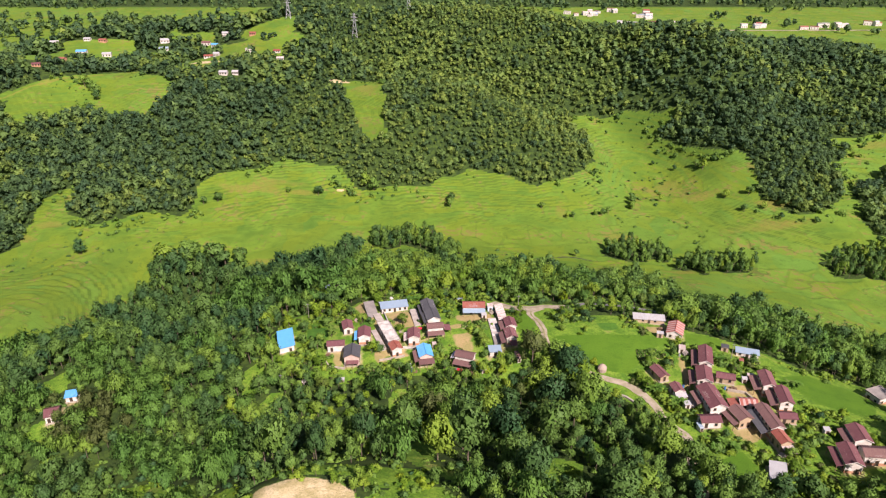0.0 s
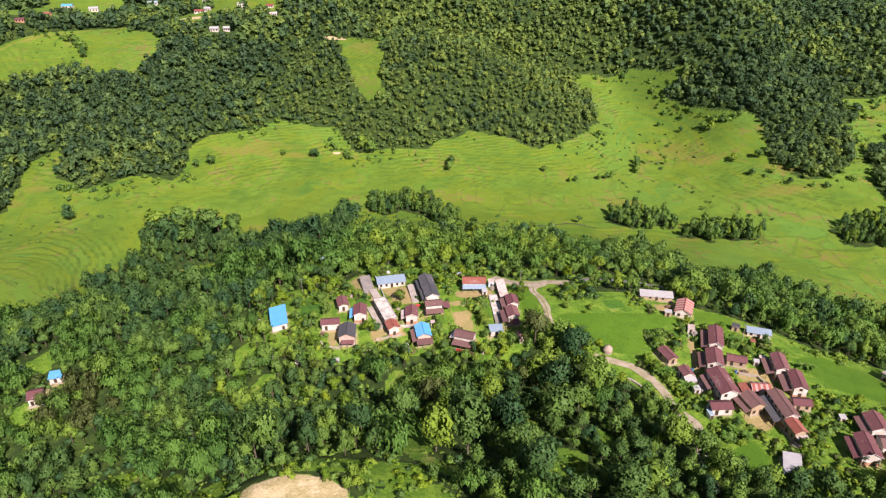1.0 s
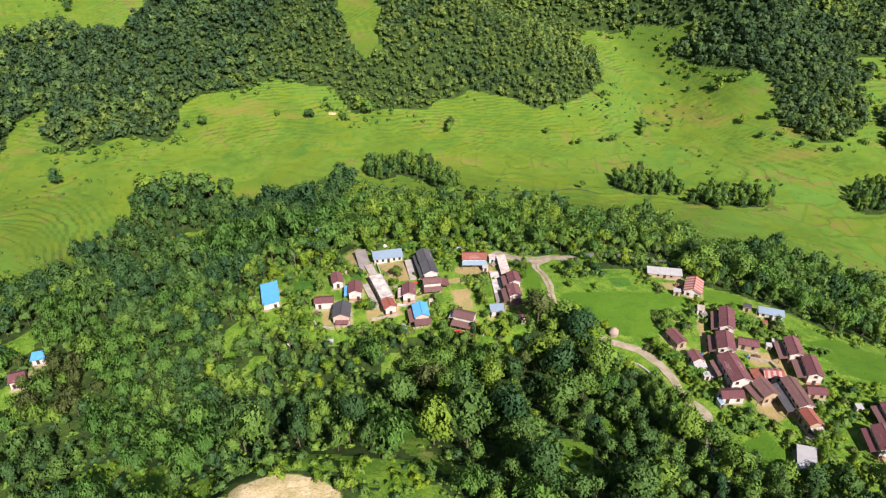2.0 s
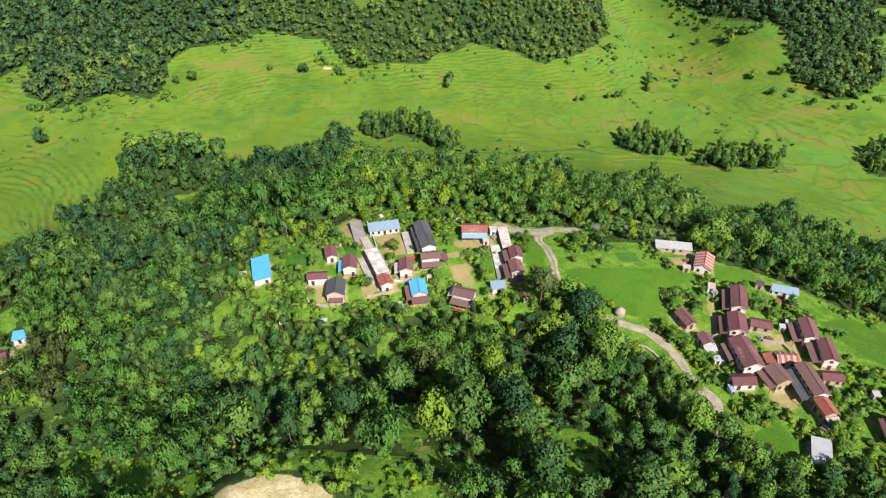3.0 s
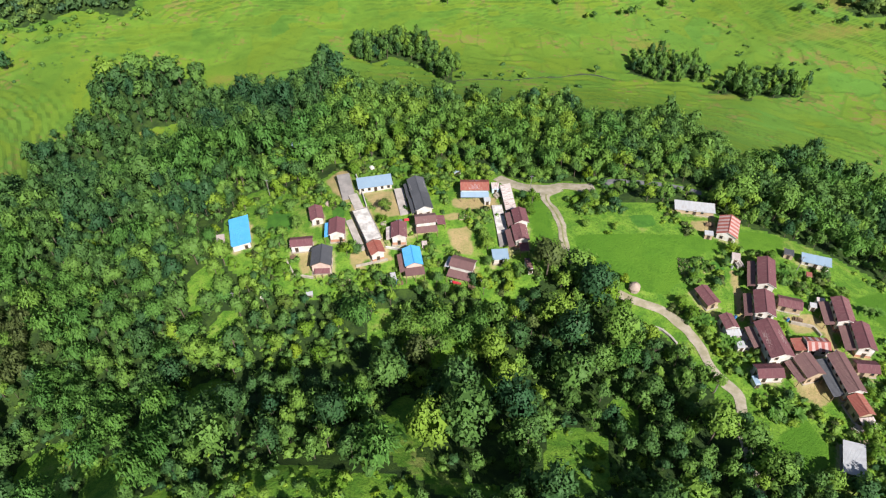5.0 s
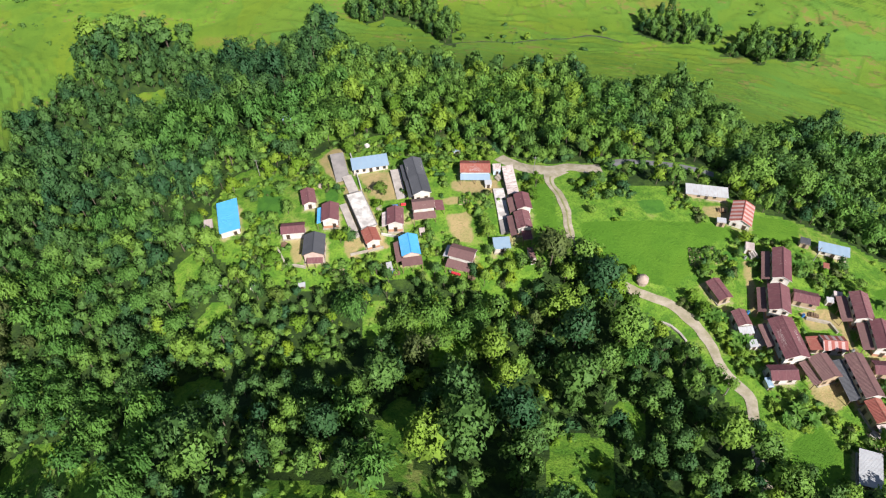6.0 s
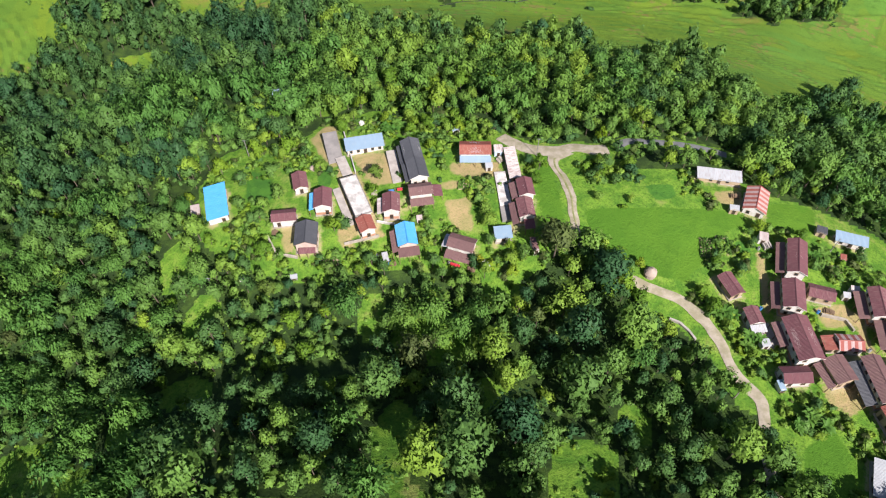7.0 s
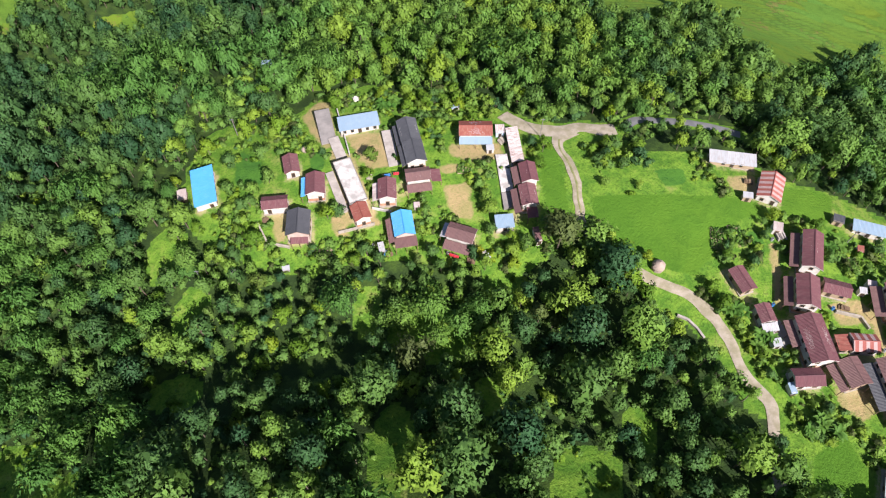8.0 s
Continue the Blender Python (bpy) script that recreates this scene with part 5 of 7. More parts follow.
def slope(p0, p1, run, thick=0.06, pitch=0.30):
    """A corrugated sheet slope: from the upper edge p0-p1 down by the vector run."""
    p0, p1, run = Vector(p0), Vector(p1), Vector(run)
    along = p1 - p0
    up = along.cross(run).normalized()
    if up.z < 0:
        up = -up
    n = max(4, int(along.length / (pitch / 2)))
    L, R = along.length, run.length
    verts, faces, uv = [], [], []
    rows = 4
    rng = random.Random(round(p0.x * 13 + p0.y * 7 + L * 5, 2))
    sag = [rng.uniform(-0.03, 0.015) for _ in range(rows + 1)]
    for side in (0, 1):
        for r in range(rows + 1):
            for k in range(n + 1):
                w = 0.028 if k % 2 else -0.028
                q = p0 + along * (k / n) + run * (r / rows) + up * (w - side * thick + sag[r] * math.sin(math.pi * k / n)) 
                verts.append(q)
                uv.append((L * k / n, R * r / rows))
    m = (rows + 1) * (n + 1)

    def at(s, r, k):
        return s * m + r * (n + 1) + k
    for r in range(rows):
        for k in range(n):
            faces.append((at(0, r, k), at(0, r, k + 1), at(0, r + 1, k + 1), at(0, r + 1, k)))
    for k in range(n):
        faces.append((at(0, rows, k), at(0, rows, k + 1), at(1, rows, k + 1), at(1, rows, k)))
        faces.append((at(0, 0, k + 1), at(0, 0, k), at(1, 0, k), at(1, 0, k + 1)))
        faces.append((at(1, rows, k), at(1, rows, k + 1), at(1, 0, k + 1), at(1, 0, k)))
    for k in (0, n):
        for r in range(rows):
            faces.append((at(0, r, k), at(0, r + 1, k), at(1, r + 1, k), at(1, r, k)))
    return verts, faces, uv


def opening(kind, x, y, nx, ny, z0, w, h, parent):
    """A door or shuttered window set into a wall whose outward normal is (nx, ny)."""
    tx, ty = -ny, nx

    def slab(a0, a1, o0, o1, b0, b1):
        v = []
        for z in (b0, b1):
            for a, o in ((a0, o0), (a1, o0), (a1, o1), (a0, o1)):
                v.append((x + tx * a + nx * o, y + ty * a + ny * o, z))
        return v, [(0, 3, 2, 1), (4, 5, 6, 7), (0, 1, 5, 4), (1, 2, 6, 5), (2, 3, 7, 6), (3, 0, 4, 7)]
    if kind == "door":
        ob = part("door", *slab(-w / 2, w / 2, -0.03, 0.05, z0, z0 + h), DARKWOOD, parent, "dark wooden door")
    else:
        ob = part("window", *slab(-w / 2, w / 2, -0.03, 0.04, z0, z0 + h), GLASS, parent, "small dark window")
    fr = join(slab(-w / 2 - 0.09, -w / 2, -0.03, 0.09, z0, z0 + h), slab(w / 2, w / 2 + 0.09, -0.03, 0.09, z0, z0 + h), slab(-w / 2 - 0.14, w / 2 + 0.14, -0.03, 0.10, z0 + h, z0 + h + 0.1))
    part("surround", *fr, WOOD, ob)
    if kind == "window":
        part("sill", *slab(-w / 2 - 0.14, w / 2 + 0.14, -0.03, 0.14, z0 - 0.08, z0), WOOD, ob)
    return ob


def make_house(name, cx, cy, w, d, turn, eave, ridge, roof, wall, label, rise=None):
    root = new(name)
    root.location = (cx, cy, gz(cx, cy))
    root.rotation_euler[2] = radians(turn + (90 if ridge == "w" else 0))
    if ridge == "w":
        w, d = d, w
    tagged(root, label, "house" if "house" in name or name == "cottage" else "shed")
    rng = random.Random(round(cx * 31 + cy, 1))
    over = 0.45
    a, b = w / 2 - over, d / 2 - over * 0.8
    open_front = name == "cattle_shed"
    if ridge in ("d", "w"):
        rise = rise or w * 0.235
        prof = [(-a, -1.8), (a, -1.8), (a, eave + rise * over / (w / 2) - 0.05), (0, eave + rise - 0.06), (-a, eave + rise * over / (w / 2) - 0.05)]
        verts = [(x, s * b, z) for s in (-1, 1) for x, z in prof]
        faces = [(4, 3, 2, 1, 0)[::-1], (5, 6, 7, 8, 9)[::-1]] + [(i, i + 5, (i + 1) % 5 + 5, (i + 1) % 5) for i in range(5)]
        part("wall", verts, faces, wall, root)
        for s in (-1, 1):
            v, f, uv = slope((0, -d / 2, eave + rise), (0, d / 2, eave + rise), (s * w / 2, 0, -rise))
            part("roof_slope", v, f, roof, root, "", uv)
        cap = [(-0.16, -d / 2 - 0.02, eave + rise - 0.02), (0, -d / 2 - 0.02, eave + rise + 0.08), (0.16, -d / 2 - 0.02, eave + rise - 0.02), (-0.16, d / 2 + 0.02, eave + rise - 0.02), (0, d / 2 + 0.02, eave + rise + 0.08), (0.16, d / 2 + 0.02, eave + rise - 0.02)]
        part("ridge_cap", cap, [(0, 1, 4, 3), (1, 2, 5, 4), (0, 2, 1), (3, 4, 5), (0, 3, 5, 2)], roof, root)
        for s in (-1, 1):
            verge = []
            for q in (-1, 1):
                y = s * (d / 2 - 0.02)
                verge.append(([(0, y - 0.04, eave + rise - 0.08), (0, y + 0.04, eave + rise - 0.08), (q * w / 2, y + 0.04, eave - 0.08), (q * w / 2, y - 0.04, eave - 0.08),
                               (0, y - 0.04, eave + rise - 0.24), (0, y + 0.04, eave + rise - 0.24), (q * w / 2, y + 0.04, eave - 0.24), (q * w / 2, y - 0.04, eave - 0.24)],
                              [(0, 1, 2, 3), (4, 7, 6, 5), (0, 3, 7, 4), (1, 5, 6, 2), (0, 4, 5, 1), (2, 6, 7, 3)]))
            part("bargeboard", *join(*verge), WHITEWASH if wall is WHITEWASH and rng.random() < 0.7 else WOOD, root)
        for q in (-1, 1):
            for k in range(int(d / 2.2) + 1):
                y = -b + 0.15 + k * (2 * b - 0.3) / max(1, int(d / 2.2))
                part("rafter_end", *box(min(q * a, q * w / 2), max(q * a, q * w / 2), y - 0.05, y + 0.05, eave - 0.16, eave - 0.05), WOOD, root)
    elif ridge == "lean":
        fall = 0.16 * d if d < w else 0.13 * w
        along = d >= w
        lo, hi = eave - fall / 2, eave + fall / 2
        if along:
            verts = [(-a, -b, -1.8), (a, -b, -1.8), (a, b, -1.8), (-a, b, -1.8), (-a, -b, lo - 0.02), (a, -b, hi - 0.08), (a, b, hi - 0.08), (-a, b, lo - 0.02)]
            v, f, uv = slope((w / 2, -d / 2, hi + 0.04), (w / 2, d / 2, hi + 0.04), (-w, 0, -fall))
        else:
            verts = [(-a, -b, -1.8), (a, -b, -1.8), (a, b, -1.8), (-a, b, -1.8), (-a, -b, lo - 0.02), (a, -b, lo - 0.02), (a, b, hi - 0.08), (-a, b, hi - 0.08)]
            v, f, uv = slope((-w / 2, d / 2, hi + 0.04), (w / 2, d / 2, hi + 0.04), (0, -d, -fall))
        part("wall", verts, [(0, 3, 2, 1), (4, 5, 6, 7), (0, 1, 5, 4), (1, 2, 6, 5), (2, 3, 7, 6), (3, 0, 4, 7)], wall, root)
        part("roof_sheet", v, f, roof, root, "", uv)
    else:
        part("wall", *box(-a, a, -b, b, -1.8, eave - 0.15), wall, root)
        part("roof_slab", *box(-w / 2, w / 2, -d / 2, d / 2, eave - 0.147, eave), roof, root)
        kerb = join(box(-w / 2, w / 2, -d / 2, -d / 2 + 0.14, eave + 0.003, eave + 0.28), box(-w / 2, w / 2, d / 2 - 0.14, d / 2, eave + 0.003, eave + 0.28),
                    box(-w / 2, -w / 2 + 0.14, -d / 2 + 0.143, d / 2 - 0.143, eave + 0.003, eave + 0.28), box(w / 2 - 0.14, w / 2, -d / 2 + 0.143, d / 2 - 0.143, eave + 0.003, eave + 0.28))
        part("parapet", *kerb, CONCRETE, root)
    part("plinth", *box(-a - 0.25, a + 0.25, -b - 0.25, b + 0.25, -2.2, 0.27), STONE, root)
    if wall is WHITEWASH and eave > 3.3:
        part("painted_dado", *join(box(-a - 0.012, a + 0.012, -b - 0.012, b + 0.012, 0.28, 1.25)), OCHRE, root, "red ochre lower wall")
    # doors and windows on the four sides
    floors = (0.28, 2.45) if eave > 3.5 else (0.28,)
    for fl, z in enumerate(floors):
        for nx, ny, half, off in ((0, -1, a, b), (0, 1, a, b), (1, 0, b, a), (-1, 0, b, a)):
            n = max(1, int(2 * half / 2.1))
            for k in range(n):
                s = -half + (k + 0.5) * 2 * half / n
                x, y = (s, ny * off) if nx == 0 else (nx * off, s)
                if fl == 0 and k == n // 2:
                    opening("door", x, y, nx, ny, z, 0.85, 1.75, root)
                elif rng.random() < 0.8:
                    hgt_w = min(0.95, eave - z - 1.05)
                    if hgt_w > 0.4:
                        opening("window", x, y, nx, ny, z + 0.75, 0.75, hgt_w, root)
    return root


def add_lean_to(root, x0, x1, y0, y1, hi, lo, roof, toward_x=0, toward_y=-1, label="", posts=True):
    """A porch roof on posts against a wall; it falls in the direction given."""
    if toward_y:
        ya, yb = (y1, y0) if toward_y < 0 else (y0, y1)
        v, f, uv = slope((x0, ya, hi), (x1, ya, hi), (0, yb - ya, lo - hi))
        feet = [(x0 + 0.15, yb - toward_y * 0.15), (x1 - 0.15, yb - toward_y * 0.15)]
        if x1 - x0 > 4:
            feet.append(((x0 + x1) / 2, yb - toward_y * 0.15))
    else:
        xa, xb = (x1, x0) if toward_x < 0 else (x0, x1)
        v, f, uv = slope((xa, y0, hi), (xa, y1, hi), (xb - xa, 0, lo - hi))
        feet = [(xb - toward_x * 0.15, y0 + 0.15), (xb - toward_x * 0.15, y1 - 0.15)]
        if y1 - y0 > 4:
            feet.append((xb - toward_x * 0.15, (y0 + y1) / 2))
    part("porch_roof", v, f, roof, root, label, uv)
    if posts:
        for px, py in feet:
            part("post", *box(px - 0.07, px + 0.07, py - 0.07, py + 0.07, -1.2, lo - 0.02), WOOD, root)


BUILT = {}
for row in HOUSES:
    BUILT[(row[1], row[2])] = make_house(*row)

# porches and side roofs
H = BUILT
add_lean_to(H[(-30.8, 225.7)], -4.0, -2.75, -3.2, 3.2, 2.9, 2.5, BLUE, -1, 0, "bright blue sheet over the side porch")
add_lean_to(H[(-34.2, 213.6)], -2.0, 2.6, -5.4, -3.75, 2.6, 2.0, MAROON, 0, -1, "maroon porch roof")
add_lean_to(H[(-6.8, 212.6)], -2.9, 2.9, -6.2, -3.55, 3.0, 2.3, BROWN, 0, -1, "brown porch roof")
add_lean_to(H[(-6.8, 212.6)], -4.4, -2.85, -4.5, 3.0, 3.0, 2.4, BROWN, -1, 0, "brown side roof")
add_lean_to(H[(12.7, 243.2)], -4.9, -2.8, -4.6, 4.6, 2.95, 2.35, SKYBLUE, -1, 0, "pale blue front porch roof")
add_lean_to(H[(-11.3, 223.1)], -4.0, -2.6, -2.9, 2.9, 2.9, 2.4, PATCHED, -1, 0, "rusty tin side roof")
add_lean_to(H[(-3.2, 227.0)], -4.6, -2.3, -3.3, 3.3, 2.8, 2.2, BROWN, -1, 0, "brown front porch roof")
add_lean_to(H[(-3.2, 227.0)], -2.2, 2.0, -6.2, -3.5, 2.9, 2.5, MAROON, 0, -1, "maroon side roof")
add_lean_to(H[(26.1, 226.3)], -4.2, -2.4, -3.0, 3.0, 2.9, 2.3, BROWN, -1, 0, "dark brown side roof")
add_lean_to(H[(25.7, 219.2)], -4.2, -2.4, -4.6, 3.0, 2.9, 2.3, BROWN, -1, 0, "dark brown side roof")
add_lean_to(H[(25.7, 219.2)], -1.0, 1.8, -6.3, -3.3, 2.7, 2.2, MAROON, 0, -1, "maroon porch roof")
add_lean_to(H[(8.2, 209.3)], -5.0, -2.5, -3.5, 3.5, 2.8, 2.1, BROWN, -1, 0, "brown verandah roof")
add_lean_to(H[(8.2, 209.3)], -2.0, 2.4, 3.6, 5.2, 2.9, 2.5, TIN, 0, 1, "grey tin side roof")
add_lean_to(H[(93.0, 200.7)], -4.6, -2.6, -5.0, 5.0, 3.1, 2.4, BROWN, -1, 0, "dark brown side porch roof")
add_lean_to(H[(88.7, 189.4)], -4.8, -2.8, -4.0, 4.0, 3.1, 2.4, BROWN, -1, 0, "dark brown side porch roof")
add_lean_to(H[(87.2, 177.4)], -5.0, -3.2, -1.0, 5.6, 3.0, 2.4, BROWN, -1, 0, "dark brown side porch roof")
add_lean_to(H[(109.2, 187.2)], -4.8, -2.4, -4.0, 4.0, 3.2, 2.5, BROWN, -1, 0, "dark brown side porch roof")
add_lean_to(H[(111.0, 178.6)], -4.8, -2.4, -4.0, 4.0, 3.2, 2.5, BROWN, -1, 0, "dark brown side porch roof")
add_lean_to(H[(100.9, 166.6)], -5.0, -2.5, -5.4, 5.4, 3.2, 2.5, SLATE, -1, 0, "dark side porch roof")
add_lean_to(H[(100.9, 157.7)], -1.8, 1.8, -5.6, -2.8, 2.8, 2.2, PATCHED, 0, -1, "pale patched porch roof")
add_lean_to(H[(93.3, 169.5)], -4.4, -2.6, -3.2, 3.2, 2.8, 2.2, BROWN, -1, 0, "brown side roof")
add_lean_to(H[(78.3, 184.6)], -1.9, 1.9, -4.4, -2.4, 2.5, 2.0, TIN, 0, -1, "white tin porch roof")
add_lean_to(H[(116.6, 149.6)], -4.6, -2.7, -4.0, 4.0, 3.0, 2.4, MAROON, -1, 0, "maroon side porch roof")
add_lean_to(H[(124.7, 159.3)], -4.8, -2.8, -3.5, 3.5, 3.0, 2.4, BROWN, -1, 0, "dark brown side porch roof")
add_lean_to(H[(-6.1, 242.6)], -4.1, -2.9, -3.8, 3.6, 3.0, 2.6, SLATE, -1, 0, "dark grey side roof")
add_lean_to(H[(-4.3, 234.9)], -4.1, -2.9, -3.6, 3.6, 2.9, 2.5, SLATE, -1, 0, "dark grey side roof")


# ---- paved places, walls, village things ----
def slab_thing(name, cx, cy, w, d, turn, h, mat, label, category, panels=0):
    root = new(name)
    z = max(gz(cx + sx * w / 2, cy + sy * d / 2) for sx in (-1, 0, 1) for sy in (-1, 0, 1))
    root.location, root.rotation_euler[2] = (cx, cy, z), radians(turn)
    tagged(root, label, category)
    n = panels or max(2, int(d / 2.5))
    for k in range(n):
        y0, y1 = -d / 2 + k * d / n, -d / 2 + (k + 1) * d / n - 0.04
        part("slab", *box(-w / 2, w / 2, y0, y1, -1.6, h + 0.01 * (k % 2)), mat, root)
    return root


slab_thing("paved_court", -30.6, 249.1, 4.4, 13.2, 15, 0.18, CONCRETE, "grey cement court beside a sandy yard", "court")
slab_thing("paved_path", -25.3, 225.2, 2.2, 14.0, 22, 0.12, PINKSLAB, "pale worn cement walk along the flat-roofed house", "path")
slab_thing("paved_path", -26.4, 240.6, 3.0, 8.0, 22, 0.12, PINKSLAB, "pale worn cement path between court and house", "path")
slab_thing("terrace", -11.2, 239.4, 3.0, 13.1, 12, 0.25, PINKSLAB, "pinkish cement terrace beside the dark longhouse", "terrace")
slab_thing("terrace", 20.2, 229.1, 3.3, 12.6, 5, 0.2, WHITE_CONC, "pale cement drying terrace between houses", "terrace")
slab_thing("terrace", 81.6, 180.2, 3.2, 7.0, 12, 0.2, PINKSLAB, "bare cement terrace beside the large house", "terrace")
slab_thing("terrace", 20.9, 220.0, 3.2, 5.0, 5, 0.2, CONCRETE, "grey cement forecourt before the row houses", "terrace")


def wall_along(name, line, h, thick, mat, label):
    root = new(name)
    root.location = (line[0][0], line[0][1], gz(*line[0]))
    ox, oy, oz = root.location
    tagged(root, label, "wall")
    for (x0, y0), (x1, y1) in zip(line, line[1:]):
        L = math.hypot(x1 - x0, y1 - y0)
        n = max(1, int(L / 2.2))
        tx, ty = (x1 - x0) / L, (y1 - y0) / L
        for k in range(n):
            s0, s1 = L * k / n, L * (k + 1) / n - 0.03
            v = []
            for top in (0, 1):
                for s, o in ((s0, -1), (s1, -1), (s1, 1), (s0, 1)):
                    x, y = x0 + tx * s - ty * o * thick / 2, y0 + ty * s + tx * o * thick / 2
                    v.append((x - ox, y - oy, gz(x, y) - oz + (h if top else -0.8)))
            part("wall_panel", v, [(0, 3, 2, 1), (4, 5, 6, 7), (0, 1, 5, 4), (1, 2, 6, 5), (2, 3, 7, 6), (3, 0, 4, 7)], mat, root)
    return root


wall_along("boundary_wall", [(-28.0, 257.0), (-22.6, 237.5)], 1.1, 0.3, WHITE_CONC, "low whitewashed boundary wall of the court")
wall_along("boundary_wall", [(-15.4, 219.6), (-10.2, 218.4)], 0.9, 0.3, WHITE_CONC, "low whitewashed garden wall")
wall_along("retaining_wall", KERB_WALL, 0.7, 0.5, PINKSLAB, "pale concrete retaining wall below the track")
wall_along("stone_wall", [(-24.0, 212.5), (-14.5, 215.0)], 0.7, 0.5, STONE, "low dry-stone wall of the terrace")
wall_along("stone_wall", [(96.0, 186.0), (101.5, 184.6), (102.5, 181.5)], 0.9, 0.5, STONE, "low dry-stone yard wall")
wall_along("stone_wall", [(-46.0, 216.0), (-42.5, 209.8), (-36.5, 208.5)], 0.8, 0.5, STONE, "low dry-stone wall round the yard")


def haystack(x, y, r, h):
    """Straw heaped round a pole, bulging and coming to a point."""
    prof = [(0.85, -0.3), (1.0, 0.25), (1.04, 0.45), (0.9, 0.62), (0.62, 0.80), (0.30, 0.93), (0.05, 1.0)]
    n, verts, faces = 22, [], []
    rng = random.Random(3)
    for q, z in prof:
        for k in range(n):
            a = 2 * math.pi * k / n
            j = 1 + rng.uniform(-0.06, 0.06)
            verts.append((r * q * j * math.cos(a), r * q * j * math.sin(a), h * z))
    for i in range(len(prof) - 1):
        for k in range(n):
            faces.append((i * n + k, i * n + (k + 1) % n, (i + 1) * n + (k + 1) % n, (i + 1) * n + k))
    faces.append(tuple((len(prof) - 1) * n + k for k in range(n)))
    root = new("haystack")
    root.location = (x, y, gz(x, y))
    tagged(root, "pointed greyish-brown straw stack on the rice field", "haystack")
    part("straw", verts, faces, STRAW, root)
    part("pole", *box(-0.05, 0.05, -0.05, 0.05, 0.0, h * 1.18), WOOD, root)


haystack(56.4, 198.6, 1.6, 2.9)
haystack(-35.8, 240.6, 1.0, 1.6)


def small_shed(name, x, y, w, d, h, turn, roof, wall, label):
    root = new(name)
    root.location, root.rotation_euler[2] = (x, y, gz(x, y)), radians(turn)
    tagged(root, label, "shed")
    part("wall", *box(-w / 2 + 0.15, w / 2 - 0.15, -d / 2 + 0.15, d / 2 - 0.15, -0.8, h - 0.08), wall, root)
    v, f, uv = slope((-w / 2, d / 2, h + 0.2), (w / 2, d / 2, h + 0.2), (0, -d, -0.3))
    part("roof_sheet", v, f, roof, root, "", uv)
    opening("door", 0, -d / 2 + 0.15, 0, -1, 0.05, 0.7, min(1.6, h - 0.35), root)


small_shed("privy", 107.6, 203.4, 1.6, 1.8, 1.9, -15, RUSTRED, WHITEWASH, "tiny white privy with an orange-red roof")
small_shed("hut", -54.1, 283.4, 3.4, 2.6, 2.2, 10, SKYBLUE, MUD, "little hut with a grey-blue sheet roof among the trees")
small_shed("hut", 82.4, 218.6, 2.6, 1.8, 2.0, -10, TIN, MUD, "little hut with a grey tin roof")
small_shed("hut", 87.6, 208.8, 2.4, 2.6, 2.2, -15, PATCHED, WHITEWASH, "little whitewashed hut with a patched roof")
small_shed("hut", 7.2, 255.2, 2.6, 1.2, 1.6, 25, SKYBLUE, WHITEWASH, "little hut with a pale blue sheet roof")
small_shed("hut", 103.6, 191.0, 1.8, 1.6, 1.9, -10, TIN, WHITEWASH, "little white hut with a tin roof")
small_shed("hut", 106.4, 192.8, 2.2, 1.8, 2.1, -12, PATCHED, WHITEWASH, "little hut with a patched tin roof")
small_shed("hut", 80.2, 166.8, 1.4, 2.6, 1.8, 10, SKYBLUE, WHITEWASH, "narrow hut with a pale blue sheet roof")
small_shed("hut", 79.6, 177.6, 2.2, 2.0, 2.0, 8, TIN, WHITEWASH, "white hut with a tin roof beside the terrace")
small_shed("hut", 27.6, 208.6, 1.6, 4.4, 2.0, 12, BROWN, WHITEWASH, "narrow brown-roofed hut beside the trees")
small_shed("hut", -68.8, 226.6, 2.6, 3.6, 2.0, 14, PATCHED, MUD, "mud lean-to beside the blue-roofed cottage")
small_shed("hut", 105.2, 212.6, 2.8, 2.4, 2.0, -20, SLATE, MUD, "dark-roofed hut at the edge of the wood")
small_shed("hut", 16.6, 237.0, 2.2, 1.8, 1.8, 5, TIN, WHITEWASH, "small hut with a tin roof in the garden")
small_shed("hut", 19.6, 243.8, 2.6, 2.8, 2.4, 3, PATCHED, BLUEWALL, "patched shed built against the pale blue house")
small_shed("hut", -3.4, 219.2, 1.6, 1.6, 1.7, 5, PATCHED, WHITEWASH, "tiny privy on the grass")
small_shed("hut", -12.4, 207.4, 1.6, 3.0, 1.8, 14, TIN, MUD, "small tin shelter below the blue-roofed house")
small_shed("hut", 14.6, 203.6, 2.0, 1.4, 1.4, 30, TIN, WHITEWASH, "small white shelter among the bushes")
small_shed("hut", -36.8, 202.2, 2.0, 1.4, 1.2, 10, TIN, CONCRETE, "small grey water-tank hut on the slope")
small_shed("hut", 118.0, 164.0, 2.0, 1.8, 1.8, 0, TIN, WHITEWASH, "small white hut at the corner of the field")
small_shed("hut", -121.0, 384.0, 3.0, 2.2, 2.0, 0, TIN, WHITEWASH, "little white hut at the foot of the wood")


